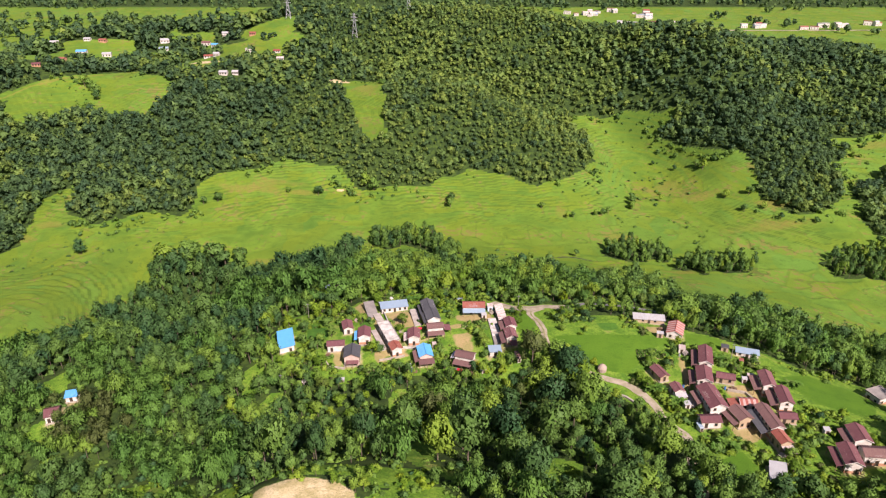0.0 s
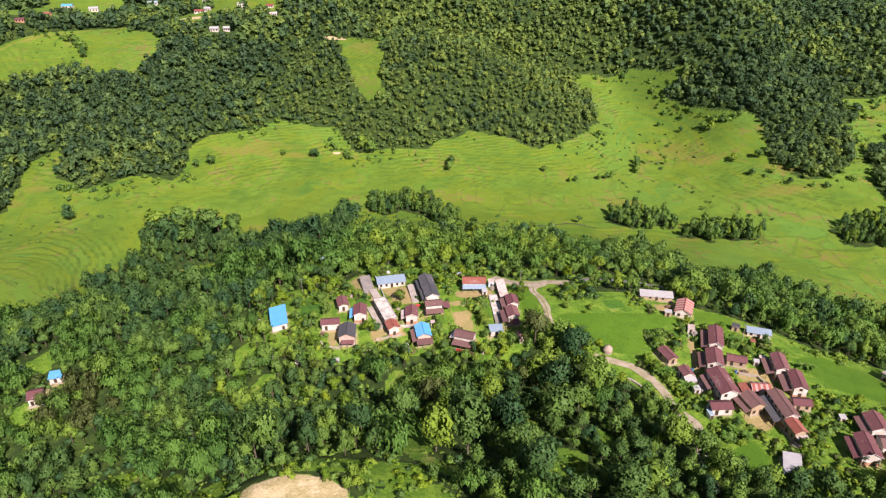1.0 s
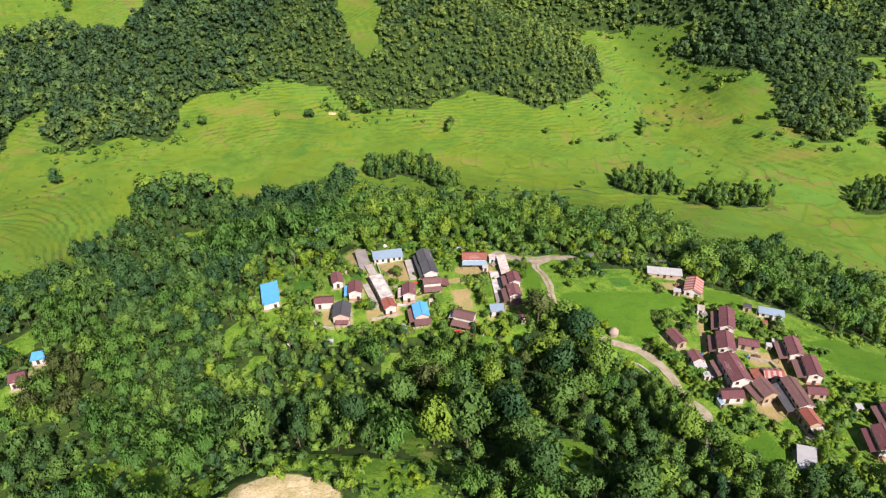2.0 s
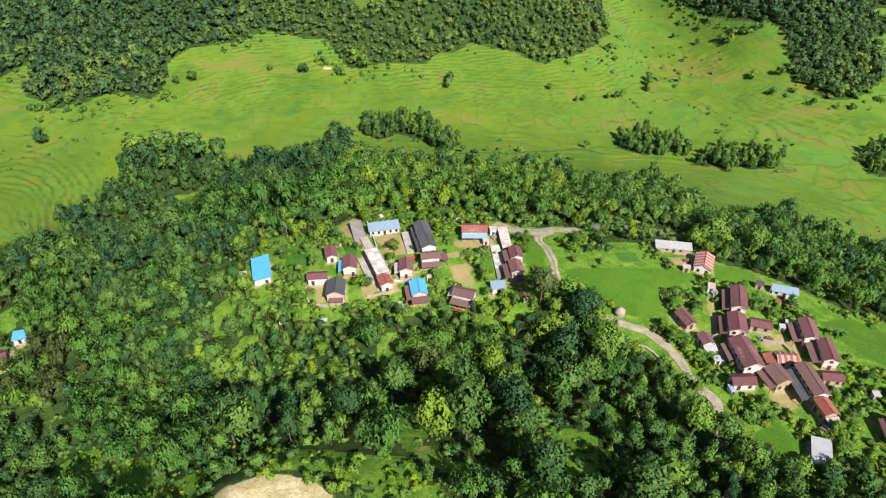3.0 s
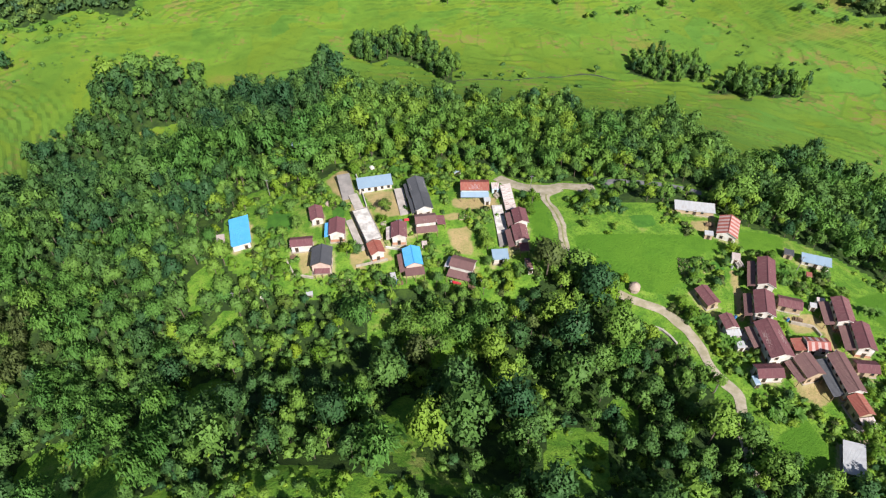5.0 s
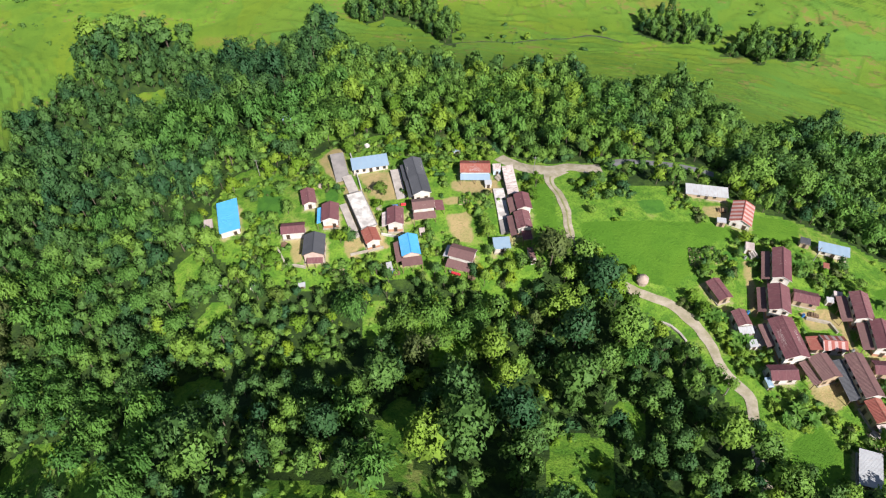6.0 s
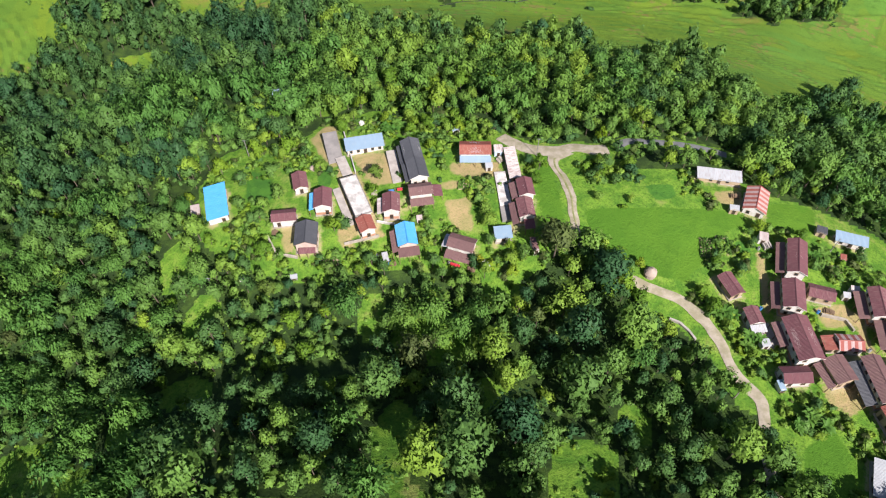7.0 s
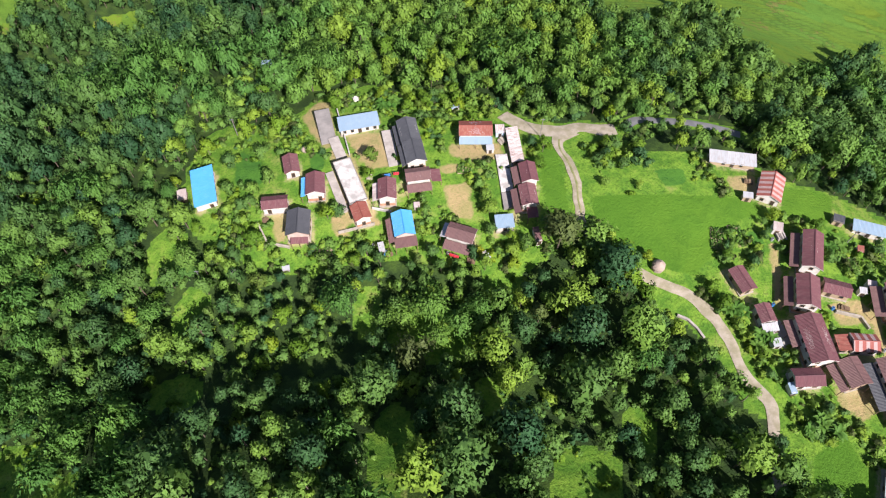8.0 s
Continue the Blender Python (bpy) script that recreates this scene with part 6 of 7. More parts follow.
def cloth(x, y, z, w, h, turn, mat=None, label="red cloth hung to dry on a line by the verandah"):
    root = new("washing_line")
    root.location, root.rotation_euler[2] = (x, y, z), radians(turn)
    tagged(root, label, "laundry")
    verts, faces = [], []
    n = 10
    for side in (0, 1):
        for i in range(n + 1):
            for j in range(4):
                verts.append((-w / 2 + w * i / n, 0.06 * math.sin(i * 1.9 + j * 0.4) + 0.02 * side - 0.25 * j / 3, -h * j / 3))
    m = (n + 1) * 4
    for side in (0, 1):
        for i in range(n):
            for j in range(3):
                q = (i * 4 + j, i * 4 + j + 1, (i + 1) * 4 + j + 1, (i + 1) * 4 + j)
                faces.append(tuple(k + side * m for k in (q if side else q[::-1])))
    part("cloth", verts, faces, mat or REDCLOTH, root)
    part("line", *box(-w / 2 - 0.5, w / 2 + 0.5, -0.012, 0.012, -0.01, 0.02), STEEL, root)
    for s in (-1, 1):
        part("post", *box(s * (w / 2 + 0.5) - 0.04, s * (w / 2 + 0.5) + 0.04, -0.04, 0.04, -1.7, 0.1), WOOD, root)


cloth(6.4, 204.6, gz(6.4, 204.6) + 1.7, 2.6, 1.0, -19)
cloth(-9.2, 229.6, gz(-9.2, 229.6) + 1.7, 1.5, 0.9, 10, REDCLOTH, "red cloth hung out beside the longhouse")
cloth(-11.6, 229.2, gz(-11.6, 229.2) + 1.7, 1.6, 0.9, 10, BLUEPAINT, "blue cloth hung out beside the longhouse")
cloth(-11.4, 206.0, gz(-11.4, 206.0) + 1.6, 1.8, 1.0, 60, BLUEPAINT, "blue cloth hung out below the house")


def dish(x, y):
    root = new("satellite_dish")
    root.location = (x, y, gz(x, y))
    tagged(root, "pale blue-white satellite dish on a short mast", "dish")
    part("mast", *box(-0.05, 0.05, -0.05, 0.05, -0.3, 1.5), STEEL, root)
    verts, faces, n = [], [], 18
    for s in (0, 0.04):
        for r in (0.0, 0.35, 0.65, 0.9):
            for k in range(n):
                a = 2 * math.pi * k / n
                px, py, pz = r * math.cos(a), r * math.sin(a), 0.30 * r * r - s
                verts.append((px, py * 0.75 - pz * 0.65, 1.6 + py * 0.65 + pz * 0.75))
    for s in (0, 1):
        for i in range(3):
            for k in range(n):
                b = s * 4 * n + i * n
                faces.append((b + k, b + (k + 1) % n, b + n + (k + 1) % n, b + n + k))
    part("reflector", verts, faces, WHITEWASH, root)


dish(-50.5, 201.7)


def blocked_close(x, y, r):
    for (_n, cx, cy, w, d, turn, *_r) in HOUSES:
        c, s = math.cos(radians(turn)), math.sin(radians(turn))
        u, v = (x - cx) * c + (y - cy) * s, -(x - cx) * s + (y - cy) * c
        if abs(u) < w / 2 + r + 0.3 and abs(v) < d / 2 + r + 0.3:
            return True
    return False


def drum(x, y, h, mat, label):
    """A ribbed drum or water tank."""
    n, prof = 16, [(0.0, 0.34), (0.05, 0.36), (0.32, 0.345), (0.36, 0.37), (0.40, 0.345), (0.66, 0.345), (0.70, 0.37), (0.74, 0.345), (0.96, 0.36), (1.0, 0.33)]
    verts = [(q * h * math.cos(2 * math.pi * k / n), q * h * math.sin(2 * math.pi * k / n), z * h) for z, q in prof for k in range(n)]
    faces = [(i * n + k, i * n + (k + 1) % n, (i + 1) * n + (k + 1) % n, (i + 1) * n + k) for i in range(len(prof) - 1) for k in range(n)]
    faces.append(tuple((len(prof) - 1) * n + k for k in range(n)))
    root = new("water_drum")
    root.location = (x, y, gz(x, y) - 0.03)
    tagged(root, label, "drum", "drums in the yards")
    part("shell", verts, faces, mat, root)
    part("lid", [(0.2 * h * math.cos(a), 0.2 * h * math.sin(a), z) for z in (h, h + 0.05) for a in np.arange(8) * math.pi / 4], [(k, (k + 1) % 8, 8 + (k + 1) % 8, 8 + k) for k in range(8)] + [tuple(range(8, 16))], DARKWOOD, root)


def heap(name, x, y, w, d, h, turn, mat, label, category, n=26):
    """A heap of stacked billets, stones or boards."""
    root = new(name)
    root.location, root.rotation_euler[2] = (x, y, gz(x, y)), radians(turn)
    tagged(root, label, category)
    rng = random.Random(round(x * 7 + y, 1))
    for _ in range(n):
        t = rng.random()
        px, pz = rng.uniform(-w / 2, w / 2) * (1 - 0.6 * t), h * t
        s, l = rng.uniform(0.08, 0.2), rng.uniform(0.35, 0.5) * d
        py = rng.uniform(-0.1, 0.1) * d
        v, f = box(px - s, px + s, py - l, py + l, pz - 0.15, pz + s)
        v = [(a + rng.uniform(-0.05, 0.05), b + rng.uniform(-0.05, 0.05), c + rng.uniform(-0.04, 0.04)) for a, b, c in v]
        part("billet" if mat is WOOD else "piece", v, f, mat, root)


for x, y in ((-14.6, 208.6), (86.0, 206.0), (81.6, 187.8), (4.8, 205.6), (95.5, 186.8), (104.0, 176.0), (-27.8, 219.6), (22.4, 231.4), (15.9, 240.4)):
    drum(x, y, 1.05, BLUEPAINT if int(x) % 2 else STEEL, "blue plastic water drum in the yard" if int(x) % 2 else "grey steel water drum in the yard")
for row in (("woodpile", -10.2, 206.4, 2.6, 1.4, 0.9, 20, WOOD, "stacked firewood below the house", "woodpile"), ("woodpile", 10.6, 203.4, 2.4, 1.3, 0.8, -15, WOOD, "stacked firewood by the verandah", "woodpile"), ("woodpile", 84.6, 224.6, 3.0, 1.4, 0.9, -10, WOOD, "stacked firewood before the long shed", "woodpile"),
            ("rubble_heap", -22.7, 262.2, 2.2, 1.8, 0.6, 20, WHITEWASH, "heap of white rubble on the grass", "rubble"), ("rubble_heap", 88.4, 207.0, 3.0, 2.6, 1.3, 10, PINKSLAB, "heap of pinkish building rubble beside the house", "rubble"), ("rubble_heap", 20.0, 240.6, 2.6, 2.0, 0.8, 30, STONE, "heap of stones beside the patched shed", "rubble"), ("rubble_heap", 14.6, 204.6, 2.6, 2.2, 0.8, 10, WHITEWASH, "heap of pale broken boards", "rubble"),
            ("rubble_heap", 99.6, 153.2, 2.4, 2.0, 0.9, 40, PINKSLAB, "heap of pale building rubble", "rubble"), ("woodpile", 98.4, 187.0, 3.2, 1.2, 0.7, -15, WOOD, "stacked firewood in front of the open shed", "woodpile"), ("rubble_heap", -16.6, 229.4, 2.0, 1.6, 0.6, 0, STONE, "heap of stones beside the flat-roofed house", "rubble"), ("woodpile", -44.0, 216.8, 2.4, 1.2, 0.8, 60, WOOD, "stacked firewood beside the low house", "woodpile")):
    heap(*row)


def bush_thing(x, y, r, label="rounded leafy garden bush", h=None):
    root = new("bush", BUSH_MESH[int(abs(x * 3 + y)) % 5])
    root.location = (x, y, gz(x, y) - 0.1)
    root.rotation_euler[2] = (x * 5 + y) % 6.28
    root.scale = (r, r, h or r)
    tagged(root, label, "bush", "bushes of the village gardens")


SHRUBBERY = [
    [(61, 194), (68, 193), (75, 189), (74, 181), (77, 178), (77, 169), (74, 169), (72.5, 179), (67, 187)],
    [(97, 209), (110, 207), (118, 199), (114, 193), (104, 195), (99, 198)],
    [(83, 165), (89, 163), (97, 154), (92, 150), (84, 152), (79, 158)],
    [(103, 164), (118, 172), (122, 164), (112, 157), (105, 150), (102, 152)],
    [(70, 206), (82, 210), (83, 200), (78, 197), (72, 199)],
    [(28, 241), (35, 242), (35, 237), (28, 234)],
    [(41, 240), (58, 240), (60, 229), (45, 228)],
    [(-60, 222), (-46, 224), (-43, 208), (-58, 208)],
    [(-33, 209), (-12, 212), (-8, 206), (-30, 203)],
    [(-50, 252), (-40, 254), (-33, 238), (-44, 238)],
    [(-16, 254), (6, 262), (18, 257), (6, 250), (2, 232), (-1, 249)],
    [(6, 234), (18, 236), (17, 225), (13, 214), (12, 226)],
    [(90, 152), (104, 148), (112, 141), (104, 136), (92, 138)],
    [(-24, 222), (-22, 214), (-26, 214), (-27, 220)],
    [(-72, 246), (-53, 254), (-41, 256), (-44, 250), (-58, 246), (-70, 242)],
    [(-37, 262), (-28, 268), (-10, 265), (5, 267), (18, 262), (16, 254), (-10, 258), (-26, 256)],
]


def gardens():
    """Bushes and small trees between the houses and round the plots."""
    rng = random.Random(17)
    n = 0
    rest = Wood()
    N = 13000
    xs, ys = np.array([rng.uniform(-75, 165) for _ in range(N)]), np.array([rng.uniform(136, 266) for _ in range(N)])
    ok = inside(VILLAGE, xs, ys)
    for p in (*YARDS, RICE, RICE_2, RICE_3, RICE_4, RICE_5):
        ok &= ~inside(p, xs, ys)
    ok &= ~near_line(TRACK_A, xs, ys, 3.6) & ~near_line(TRACK_B, xs, ys, 2.9) & ~near_line(TRACK_B[:3], xs, ys, 6.0)
    dense = np.zeros(N, bool)
    for p in SHRUBBERY:
        dense |= inside(p, xs, ys)
    ok &= dense | (ripple(xs, ys, 7, 8.0) > 0.16)
    for i in np.nonzero(ok)[0]:
        x, y = float(xs[i]), float(ys[i])
        r = rng.uniform(0.5, 1.5) if rng.random() < 0.75 else rng.uniform(1.4, 2.2)
        if blocked_close(x, y, r * 0.7) or (not dense[i] and rng.random() < 0.45):
            continue
        n += 1
        if n < 700 and n % 9 == 0:
            r = rng.uniform(1.3, 2.4)
            tree_thing("garden_tree", x, y, r, r * 1.9 + 0.8, (LIME_MESH if n % 2 else NEAR_MESH)[n // 9 % 8], TRUNK_MESH[n % 4], LEAF_NEAR, "small leafy garden tree between the houses", "garden trees")
        elif n < 280:
            bush_thing(x, y, r)
        else:
            rest.add(BUSHES[rng.randrange(5)], (x, y, gz(x, y) - 0.1), r, r * rng.uniform(0.7, 1.2), rng.uniform(0, 6.28), min(1, max(0, rng.gauss(0.72, 0.22))), 0)
    rest.done("shrubbery", [LEAF_FAR], "mixed green shrubs and tall weeds between the houses", "shrubs")


gardens()

for x, y, r, h in ((19, 279, 4.0, 11.5), (27.8, 258.9, 2.2, 6.0), (-56.3, 206.1, 1.6, 5.0), (93, 234.5, 2.4, 6.5), (-48.9, 257.9, 2.8, 7.0), (51, 249.5, 2.0, 7.5), (12.4, 204.8, 1.7, 4.5), (116, 139, 2.6, 6.5), (-110, 225, 3.0, 8.0)):
    tree_thing("yellow_green_tree", x, y, r, h, YELLOW_MESH[int(r * 10) % 2], TRUNK_MESH[0], LEAF_YELLOW, "bright yellow-green leafy tree", "yellow-green trees")
for x, y, r, h in ((15.8, 216.5, 2.5, 6.0), (86.0, 138.2, 3.4, 9.0), (90.6, 136.6, 3.6, 9.5), (81.0, 137.0, 3.2, 8.0), (55.0, 243.6, 2.4, 5.2), (46.2, 223.9, 1.9, 3.2), (55.2, 222.4, 1.7, 2.8), (15.6, 211.0, 1.9, 4.6), (30.5, 211.5, 2.6, 6.5), (25.0, 206.0, 2.6, 5.5), (33.5, 206.0, 2.8, 7.0), (-48.0, 239.5, 2.7, 5.0), (41.0, 206.0, 5.2, 10.0), (36.0, 200.0, 4.2, 8.5), (17.8, 251.0, 2.2, 5.0), (28.5, 239.0, 2.2, 3.8), (-24.5, 218.5, 2.4, 3.6), (73.0, 200.0, 1.8, 3.5), (79.5, 199.0, 2.0, 4.0), (45.5, 231.5, 2.3, 4.0), (52.0, 229.5, 2.0, 3.6), (49.0, 236.0, 2.3, 4.2), (56.5, 233.0, 2.6, 4.8)):
    tree_thing("garden_tree", x, y, r, h, NEAR_MESH[int(x * 3 + y) % 8], TRUNK_MESH[int(y) % 4], LEAF_NEAR, "rounded dark green tree beside the houses", "garden trees")
for x, y, r, h in ((0.2, 189.5, 6.4, 12.0), (7.5, 185.0, 5.6, 11.0), (-7.0, 187.0, 5.4, 10.5), (2.0, 182.0, 4.6, 8.5), (-40.0, 279.0, 6.4, 12.0), (-32.0, 278.0, 6.6, 12.5), (-36.0, 284.0, 6.0, 12.0), (-92.6, 229, 5.5, 10), (-85, 223, 5, 9.0), (32, 252.5, 3.2, 6.5), (38, 252, 3.0, 6.0), (49.7, 175, 5.2, 10.0), (-62, 202, 4.4, 8.0), (-99, 220, 5.0, 9.0), (60, 252, 3.6, 8.0)):
    root = new("bamboo_clump")
    root.location = (x, y, gz(x, y))
    root.rotation_euler[2] = x
    ob = new("foliage", BAMBOO_MESH[int(abs(x)) % 3])
    ob.parent = root
    ob.scale = (r * 1.5, r * 1.5, h)
    tagged(root, "feathery blue-green bamboo clump with arching culms", "bamboo", "bamboo at the village edge")


glade_rng = random.Random(44)
for cx, cy, rx, ry, n in ((-58, 130, 9, 7, 16), (-12, 131, 10, 7, 16), (-31, 133.5, 15, 4, 22), (-4, 122, 8, 7, 10), (-86, 152, 12, 8, 10), (32, 145, 8, 9, 10)):
    for _ in range(n):
        bush_thing(cx + rx * glade_rng.uniform(-1, 1), cy + ry * glade_rng.uniform(-1, 1), glade_rng.uniform(0.8, 2.0), "low leafy bush in a grassy glade")
for k, (x, y, rad) in enumerate(LIME_TREES + LOWER_LIME_TREES + [(-16.4, 235.4, 2.9), (46.5, 200.0, 4.6), (48.2, 194.8, 3.6), (44.0, 194.0, 4.0), (52.0, 190.5, 2.8)]):
    tree_thing("lime_green_tree", x, y, rad, rad * (1.9 + 0.13 * (k * 7 % 5)) + 0.6, LIME_MESH[k % 8], TRUNK_MESH[k % 4], LEAF_LIME, "bright lime-green leafy tree among the gardens" if y > 200 else "lime-green leafy tree on the wooded slope", "lime-green trees")
for k, (x, y, rad) in enumerate(GARDEN_TREES):
    tree_thing("garden_tree", x, y, rad, rad * (1.8 + 0.13 * (k * 7 % 5)) + 0.6, NEAR_MESH[k % 8], TRUNK_MESH[k % 4], LEAF_NEAR, "rounded green tree at the village edge", "garden trees")
for x, y, rad in BAMBOO_PLACES:
    root = new("bamboo_clump")
    root.location = (x, y, gz(x, y))
    root.rotation_euler[2] = x
    ob = new("foliage", BAMBOO_MESH[int(abs(x)) % 3])
    ob.parent = root
    ob.scale = (rad * 1.6, rad * 1.6, rad * 2.0)
    tagged(root, "feathery blue-green bamboo clump with arching culms", "bamboo", "bamboo at the village edge")


def banana_mesh(seed):
    rng = np.random.default_rng(seed)
    chunks = []
    for k in range(9):
        a, tilt = k * 2.4 + rng.uniform(-0.3, 0.3), rng.uniform(0.5, 1.1)
        L, wd = rng.uniform(1.7, 2.6), rng.uniform(0.28, 0.4)
        vs, fs = [], []
        for i in range(6):
            t = i / 5
            rr, z = L * t * math.sin(tilt), 1.3 + L * (t * math.cos(tilt) - 0.55 * t * t)
            wi = wd * math.sin(math.pi * min(1, 0.12 + 0.86 * t)) + 0.02
            c = np.array([rr * math.cos(a), rr * math.sin(a), z])
            s = np.array([-math.sin(a), math.cos(a), 0.0])
            vs += [c - s * wi + [0, 0, 0.12], c, c + s * wi + [0, 0, 0.12]]
            if i:
                b = (i - 1) * 3
                fs += [[b, b + 3, b + 4, b + 1], [b + 1, b + 4, b + 5, b + 2]]
        chunks.append((np.array(vs), np.array(fs), np.array(vs)))
    return quads_object("leaf_rosette", *merge(chunks)[:2], [LEAF_BANANA])


BANANA = [banana_mesh(1), banana_mesh(2)]
k = 0
for cx, cy, n, sp in ((-12, 257.4, 9, 3.5), (83.5, 158.0, 10, 4.0), (75.0, 186.5, 5, 2.6), (70.5, 186.8, 6, 2.8), (77.0, 178.5, 5, 2.5), (119, 190, 4, 3.0), (101.5, 204.5, 6, 3.5)):
    rng = random.Random(int(cx * 10))
    for _ in range(n):
        x, y = cx + rng.uniform(-sp, sp), cy + rng.uniform(-sp, sp) * 0.6
        if blocked(x, y, 1.0):
            continue
        root = new("banana_plant")
        root.location = (x, y, gz(x, y))
        root.rotation_euler[2] = rng.uniform(0, 6.28)
        ob = new("leaf_rosette", BANANA[k % 2])
        ob.parent = root
        s = rng.uniform(0.8, 1.3)
        ob.scale = (s, s, s)
        part("stem", *box(-0.1, 0.1, -0.1, 0.1, -0.2, 1.35 * s), LEAF_BANANA, root)
        tagged(root, "banana plant with broad arching leaves", "banana plant", "banana plants")
        k += 1


def plot(x, y, w, d, turn, rows):
    """A vegetable plot: raised rows of leafy crops in a bed of soil."""
    root = new("vegetable_plot")
    root.location, root.rotation_euler[2] = (x, y, gz(x, y)), radians(turn)
    tagged(root, "small vegetable plot with raised leafy rows", "plot", "vegetable plots")
    part("bed", *box(-w / 2, w / 2, -d / 2, d / 2, -0.7, 0.14), MUD, root)
    rng = np.random.default_rng(int(abs(x * 10 + y)))
    for k in range(rows):
        cx = -w / 2 + (k + 0.5) * w / rows
        n = int(d * 14)
        pos = np.stack([cx + rng.normal(size=n) * w / rows * 0.2, rng.uniform(-d / 2, d / 2, n), 0.14 + rng.uniform(0.02, 0.4, n)], 1)
        u = rng.normal(size=(n, 3)) * 0.22
        v = rng.normal(size=(n, 3)) * 0.22
        vs = np.stack([pos + u, pos + v, pos - u - v], 1).reshape(-1, 3)
        ob = new("leaf_strip", quads_object("leaf_strip", vs, np.arange(3 * n).reshape(n, 3), [LEAF_BANANA]))
        ob.parent = root


for row in ((72.5, 206.5, 3.4, 6.0, -8, 5), (76.8, 207.2, 3.2, 6.0, -8, 4), (104.5, 199.5, 4.0, 4.0, -15, 5), (-27.5, 207.2, 6.0, 3.0, 5, 6), (100.5, 152.0, 4.0, 5.0, 10, 5), (9.5, 231.0, 4.0, 3.0, 0, 5)):
    plot(*row)


def field_bushes():
    """Single bushes and small trees scattered over the valley's fields."""
    rng = random.Random(31)
    spots = [(-253, 428, 6), (-103, 527, 5), (6, 515, 5), (7, 522, 4.5), (-58, 536, 6), (-66, 541, 6), (80, 513, 3.2), (104, 500, 2.6), (99, 500, 2.2), (123, 504, 2.8), (128, 505, 3.2), (133, 507, 3.2), (155, 518, 4), (156, 526, 4), (158, 534, 4), (182, 532, 3.4),
             (94, 432, 3), (50, 421, 2.4), (30, 419, 2.2), (14, 416, 2.8), (247, 515, 4.5), (229, 517, 3), (229, 572, 5), (226, 581, 4), (-127, 528, 2.6), (-180, 507, 4.5), (-190, 503, 4), (257, 477, 3), (236, 494, 3.2), (231, 520, 3.4), (-330, 648, 6), (-338, 655, 6), (-346, 662, 6), (-325, 640, 5), (210, 590, 2.6), (196, 610, 2.2), (-178, 426, 9), (-191, 420, 9.5), (-160, 424, 9.5), (-150, 418, 8.5), (-170, 410, 6), (-193, 405, 6)]
    group = "trees standing in the rice fields"
    for x, y, r in spots:
        h = r * 1.9 + 1
        tree_thing("field_tree", x, y, r, h, MID_MESH[int(abs(x)) % 8], TRUNK_MESH[0], None, "dark green tree standing alone among rice fields", group)
    w = Wood()
    N = 8500
    xs, ys = np.array([rng.uniform(-380, 400) for _ in range(N)]), np.array([rng.uniform(300, 700) for _ in range(N)])
    a, b, c = is_wood(xs, ys)
    u, q = ripple(xs, ys, 31, 2.0), ground_z(xs, ys, True)
    steep = ((ys > 470) & (xs > 130)) | (ys > 560) | (xs < -230)
    keep = ~a & ~b & ~c & (np.abs(xs) < 0.68 * ys + 48) & (u > np.where(steep, -0.25, 0.30)) & (q - np.floor(q) > 0.66)
    zs = ground_z(xs, ys)
    for i in np.nonzero(keep)[0]:
        r = rng.uniform(0.5, 1.5) if rng.random() < 0.85 else rng.uniform(1.5, 2.6)
        w.add(BUSHES[rng.randrange(5)], (xs[i], ys[i], zs[i] - 0.1), r, r * 0.8, rng.uniform(0, 6.28), rng.uniform(0.1, 0.6), 0)
    edge = near_line(HILL_WOOD, xs, ys, 15) | near_line(GLADE, xs, ys, 9) | near_line(LEFT_FIELD, xs, ys, 12)
    edge &= ~a & ~b & ~c & (np.abs(xs) < 0.68 * ys + 48) & (u > -0.1)
    for i in np.nonzero(edge)[0]:
        r = rng.uniform(0.6, 1.5) if rng.random() < 0.55 else rng.uniform(1.6, 3.8)
        w.add(FAR_CROWNS[rng.randrange(8)], (xs[i], ys[i], zs[i] + 0.1), r, r * rng.uniform(0.8, 1.2), rng.uniform(0, 6.28), rng.uniform(0.2, 0.75), 0)
    w.done("scrub", [LEAF_FAR], "low green scrub scattered along the field terraces", "scrub")


MID_MESH = [leaf_mesh("crown", c, LEAF_NEAR) for c in MID_CROWNS]
field_bushes()


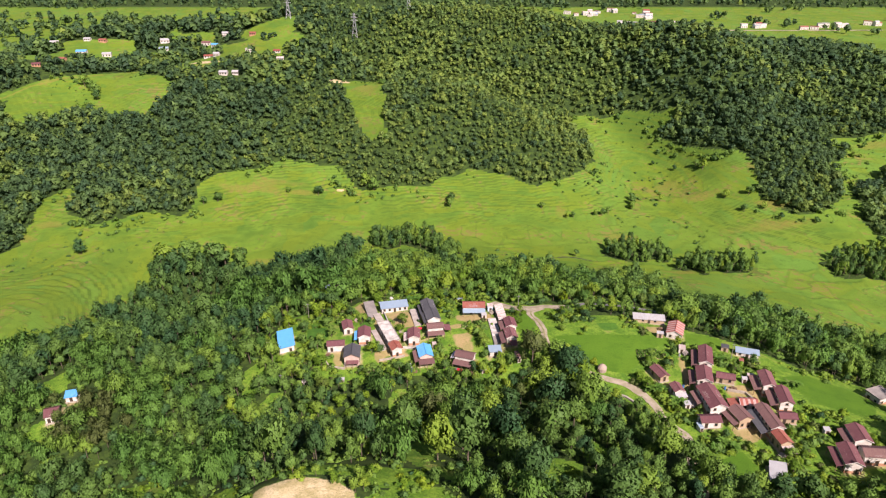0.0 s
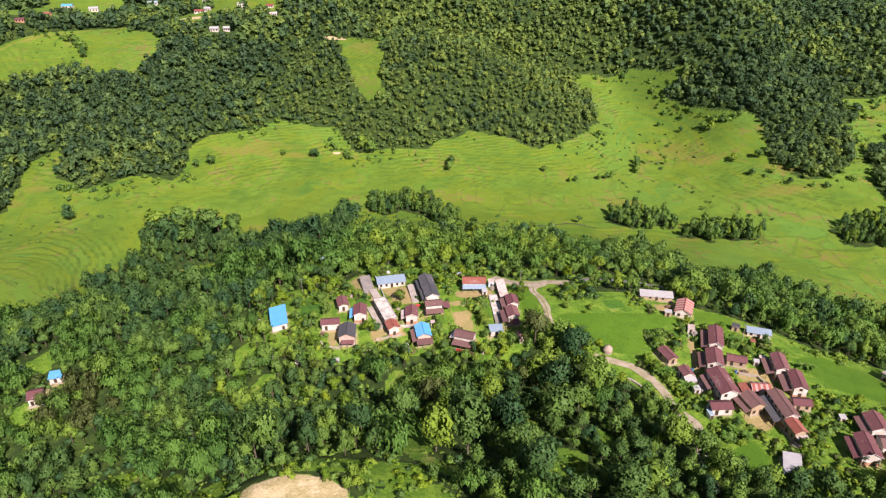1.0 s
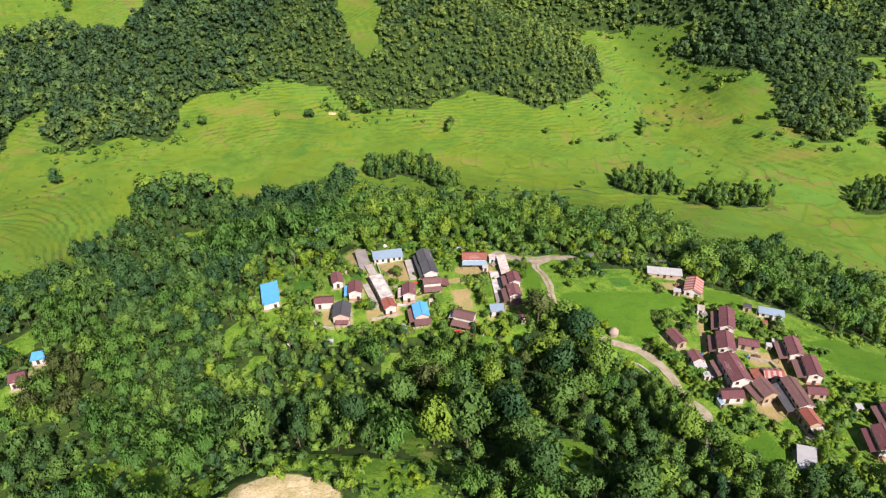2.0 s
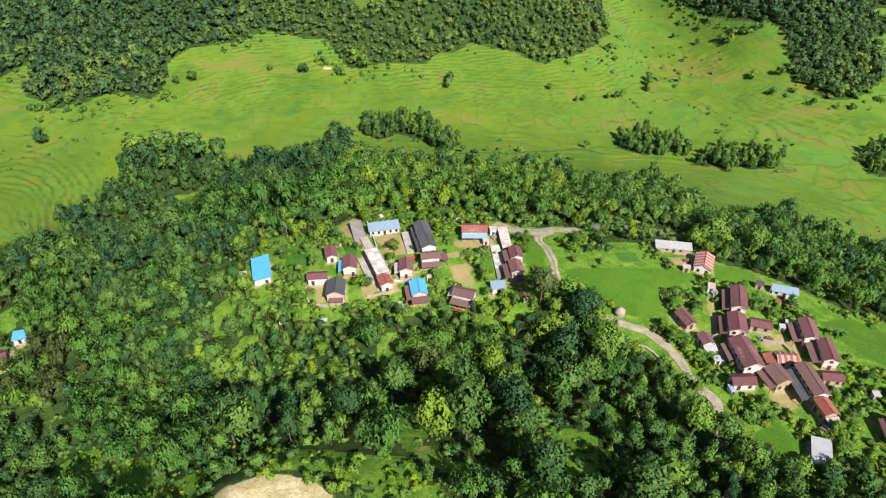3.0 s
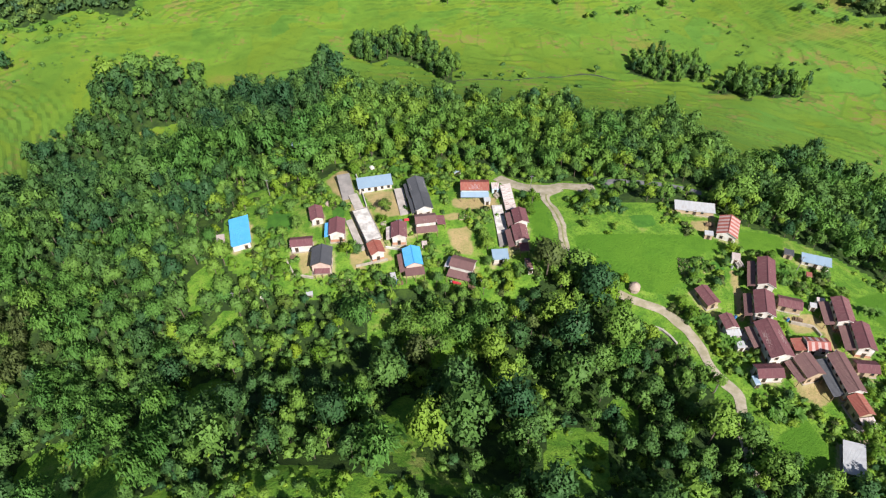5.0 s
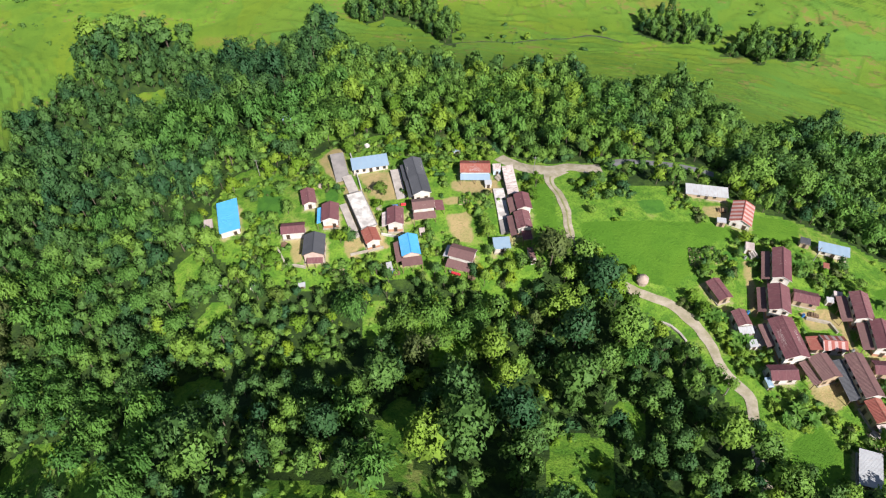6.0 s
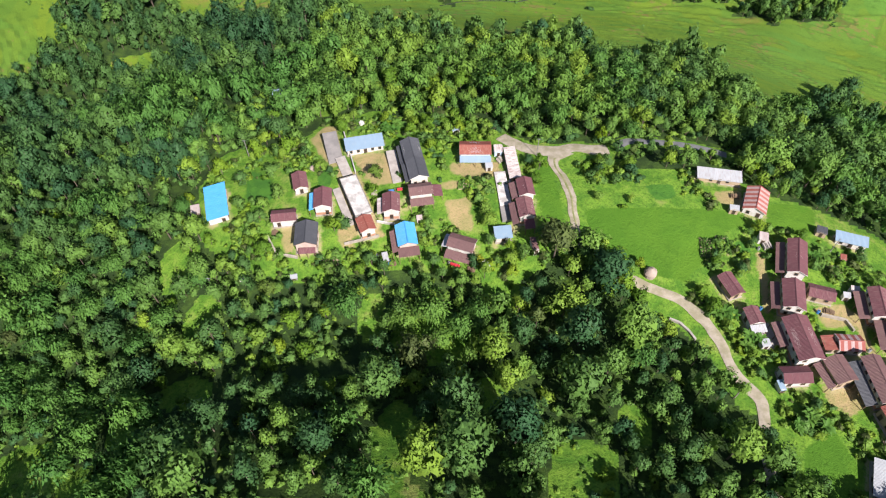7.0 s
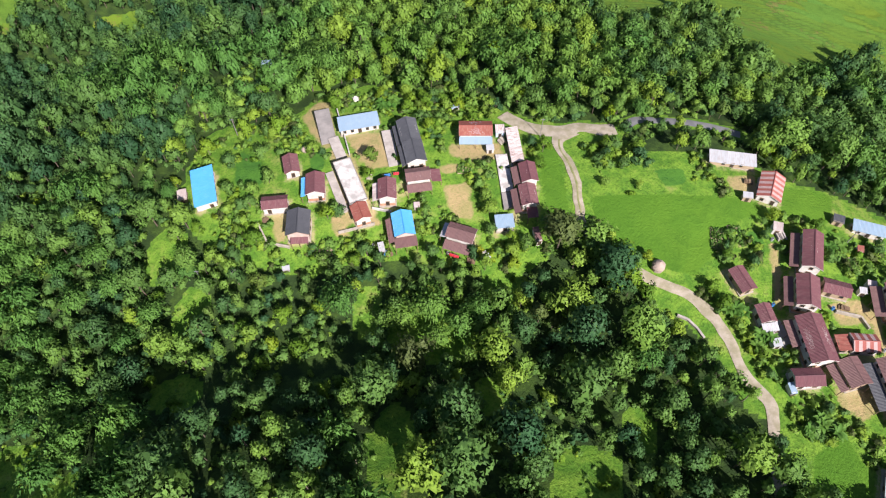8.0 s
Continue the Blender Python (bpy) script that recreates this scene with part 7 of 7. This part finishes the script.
# ---- the far ridge and the far valley ----
def far_house(x, y, w, d, h, turn, roof, wall, label, gable=True):
    root = new("farmhouse")
    root.location, root.rotation_euler[2] = (x, y, gz(x, y)), radians(turn)
    tagged(root, label, "house", "houses on the far ridge")
    part("wall", *box(-w / 2, w / 2, -d / 2, d / 2, -3, h), wall, root)
    if gable:
        rise = d * 0.24
        for s in (-1, 1):
            v, f, uv = slope((-w / 2 - 0.4, 0, h + rise), (w / 2 + 0.4, 0, h + rise), (0, s * (d / 2 + 0.5), -rise - 0.15), 0.08, 0.9)
            part("roof_slope", v, f, roof, root, "", uv)
        for s in (-1, 1):
            part("gable", [(s * w / 2, -d / 2, h), (s * w / 2, d / 2, h), (s * w / 2, 0, h + rise - 0.1), (s * (w / 2 - 0.2), -d / 2, h), (s * (w / 2 - 0.2), d / 2, h), (s * (w / 2 - 0.2), 0, h + rise - 0.1)], [(0, 1, 2), (3, 5, 4), (0, 3, 4, 1), (1, 4, 5, 2), (2, 5, 3, 0)], wall, root)
    else:
        part("roof_slab", *box(-w / 2 - 0.4, w / 2 + 0.4, -d / 2 - 0.4, d / 2 + 0.4, h + 0.003, h + 0.25), roof, root)
    for z in ((0.8, 3.3) if h > 5 else (0.8,)):
        for k in range(3):
            opening("window", -w / 2 + (k + 0.5) * w / 3, -d / 2, 0, -1, z, 1.1, 1.3, root)


for row in RIDGE:
    far_house(row[0], row[1], row[2] * 0.85, row[3] * 0.85, row[4] * 0.8, *row[5:], gable=row[6] is not WHITE_CONC)


def town():
    rng = random.Random(41)
    for cx, cy, n, sx, sy in ((330, 1740, 12, 40, 25), (410, 1790, 6, 40, 15), (425, 1570, 12, 40, 14), (480, 1720, 10, 20, 60), (515, 1550, 8, 30, 14), (665, 1530, 6, 25, 10), (780, 1515, 3, 15, 8), (850, 1545, 6, 35, 8), (945, 1570, 4, 20, 8), (-640, 1560, 7, 60, 20), (-300, 1750, 6, 80, 20)):
        for _ in range(n):
            far_house(cx + rng.uniform(-sx, sx), cy + rng.uniform(-sy, sy), rng.uniform(9, 18), rng.uniform(7, 11), rng.choice((4, 6.5, 6.5, 9)), rng.uniform(-25, 25), rng.choice((WHITE_CONC, WHITE_CONC, TIN, RUSTRED, SKYBLUE)), WHITEWASH, "pale house of the small town in the far valley", gable=rng.random() < 0.3)


town()


def far_country():
    """Field hedges, tree lines and woods of the far valley floor."""
    rng = np.random.default_rng(51)
    w = Wood()
    n = 4300
    x, y = rng.uniform(-1500, 1600, n), rng.uniform(1160, 2350, n)
    keep = (np.abs(x) < 0.68 * y + 60) & ((ripple(x, y, 70, 3.0) > 0.50) | (y > 1850 + 60 * ripple(x, y, 120, 1.0)) | ((x < -60) & (y < 1480) & (ripple(x, y, 45, 6.0) > -0.2)) | ((x < 40) & (y > 1230) & (y < 1700 + 40 * ripple(x, y, 90, 2.0)) & (ripple(x, y, 60, 1.5) > -0.55)))
    keep &= ~((x > 260) & (x < 560) & (y > 1480) & (y < 1840))
    for px, py in zip(x[keep], y[keep]):
        r = rng.uniform(5, 11)
        w.add(TINY_CROWNS[rng.integers(4)], (px, py, gz(px, py)), r, r * 1.2, rng.uniform(0, 6.28), float(np.clip(rng.normal(0.25, 0.2), 0, 1)), 0)
    w.done("far_woods", [LEAF_HILL_HAZE], "dark tree belts and woods of the far valley", "woods")


far_country()
ribbon("road", [(600, 1500), (760, 1496), (980, 1502), (1250, 1515)], 9, TRACK, 0.5, "pale highway across the far valley", "road", 0.5)


def pylon(x, y, h):
    """A lattice mast with three pairs of arms."""
    root = new("pylon")
    root.location = (x, y, gz(x, y))
    tagged(root, "grey steel lattice power pylon above the trees", "pylon", "pylons on the far hill")

    def bar(p, q, r):
        p, q = Vector(p), Vector(q)
        d = (q - p).normalized()
        u = d.cross(Vector((0.2, 0.3, 0.93))).normalized()
        v = d.cross(u)
        vs = [e + u * r * a + v * r * b for e in (p, q) for a, b in ((-1, -1), (1, -1), (1, 1), (-1, 1))]
        return vs, [(0, 1, 2, 3), (7, 6, 5, 4), (0, 4, 5, 1), (1, 5, 6, 2), (2, 6, 7, 3), (3, 7, 4, 0)]
    half = [(0.0, 3.0), (0.25, 2.1), (0.5, 1.4), (0.7, 0.95), (1.0, 0.5)]
    for sx in (-1, 1):
        for sy in (-1, 1):
            part("leg", *join(*[bar((sx * a, sy * a, t0 * h), (sx * b, sy * b, t1 * h), 0.14) for (t0, a), (t1, b) in zip(half, half[1:])]), STEEL, root)
    br = []
    for (t0, a), (t1, b) in zip(half, half[1:]):
        for s in (-1, 1):
            br += [bar((-a, s * a, t0 * h), (b, s * b, t1 * h), 0.08), bar((a, s * a, t0 * h), (-b, s * b, t1 * h), 0.08), bar((s * a, -a, t0 * h), (s * b, b, t1 * h), 0.08)]
    part("bracing", *join(*br), STEEL, root)
    for t, reach in ((0.70, 4.2), (0.82, 3.6), (0.94, 3.0)):
        for s in (-1, 1):
            part("arm", *join(bar((0, 0.4, t * h), (s * reach, 0, t * h), 0.1), bar((0, -0.4, t * h), (s * reach, 0, t * h), 0.1), bar((0, 0, t * h + 1.2), (s * reach, 0, t * h), 0.09)), STEEL, root)


pylon(-101, 812, 27)
pylon(-186, 862, 26)
pylon(-42, 880, 26)


def pole(x, y, h):
    root = new("utility_pole")
    root.location = (x, y, gz(x, y))
    tagged(root, "slim pale concrete utility pole", "pole", "utility poles")
    part("shaft", [(math.cos(a) * r, math.sin(a) * r, z) for z, r in ((-0.5, 0.13), (h, 0.08)) for a in [k * math.pi / 4 for k in range(8)]], [(k, (k + 1) % 8, 8 + (k + 1) % 8, 8 + k) for k in range(8)] + [tuple(range(8, 16))], CONCRETE, root)
    part("crossarm", *box(-0.6, 0.6, -0.05, 0.05, h - 0.5, h - 0.4), STEEL, root)


for x, y in ((-58, 199), (-57.5, 250), (31, 242.5), (70.0, 165), (104.5, 205)):
    pole(x, y, 7.5)
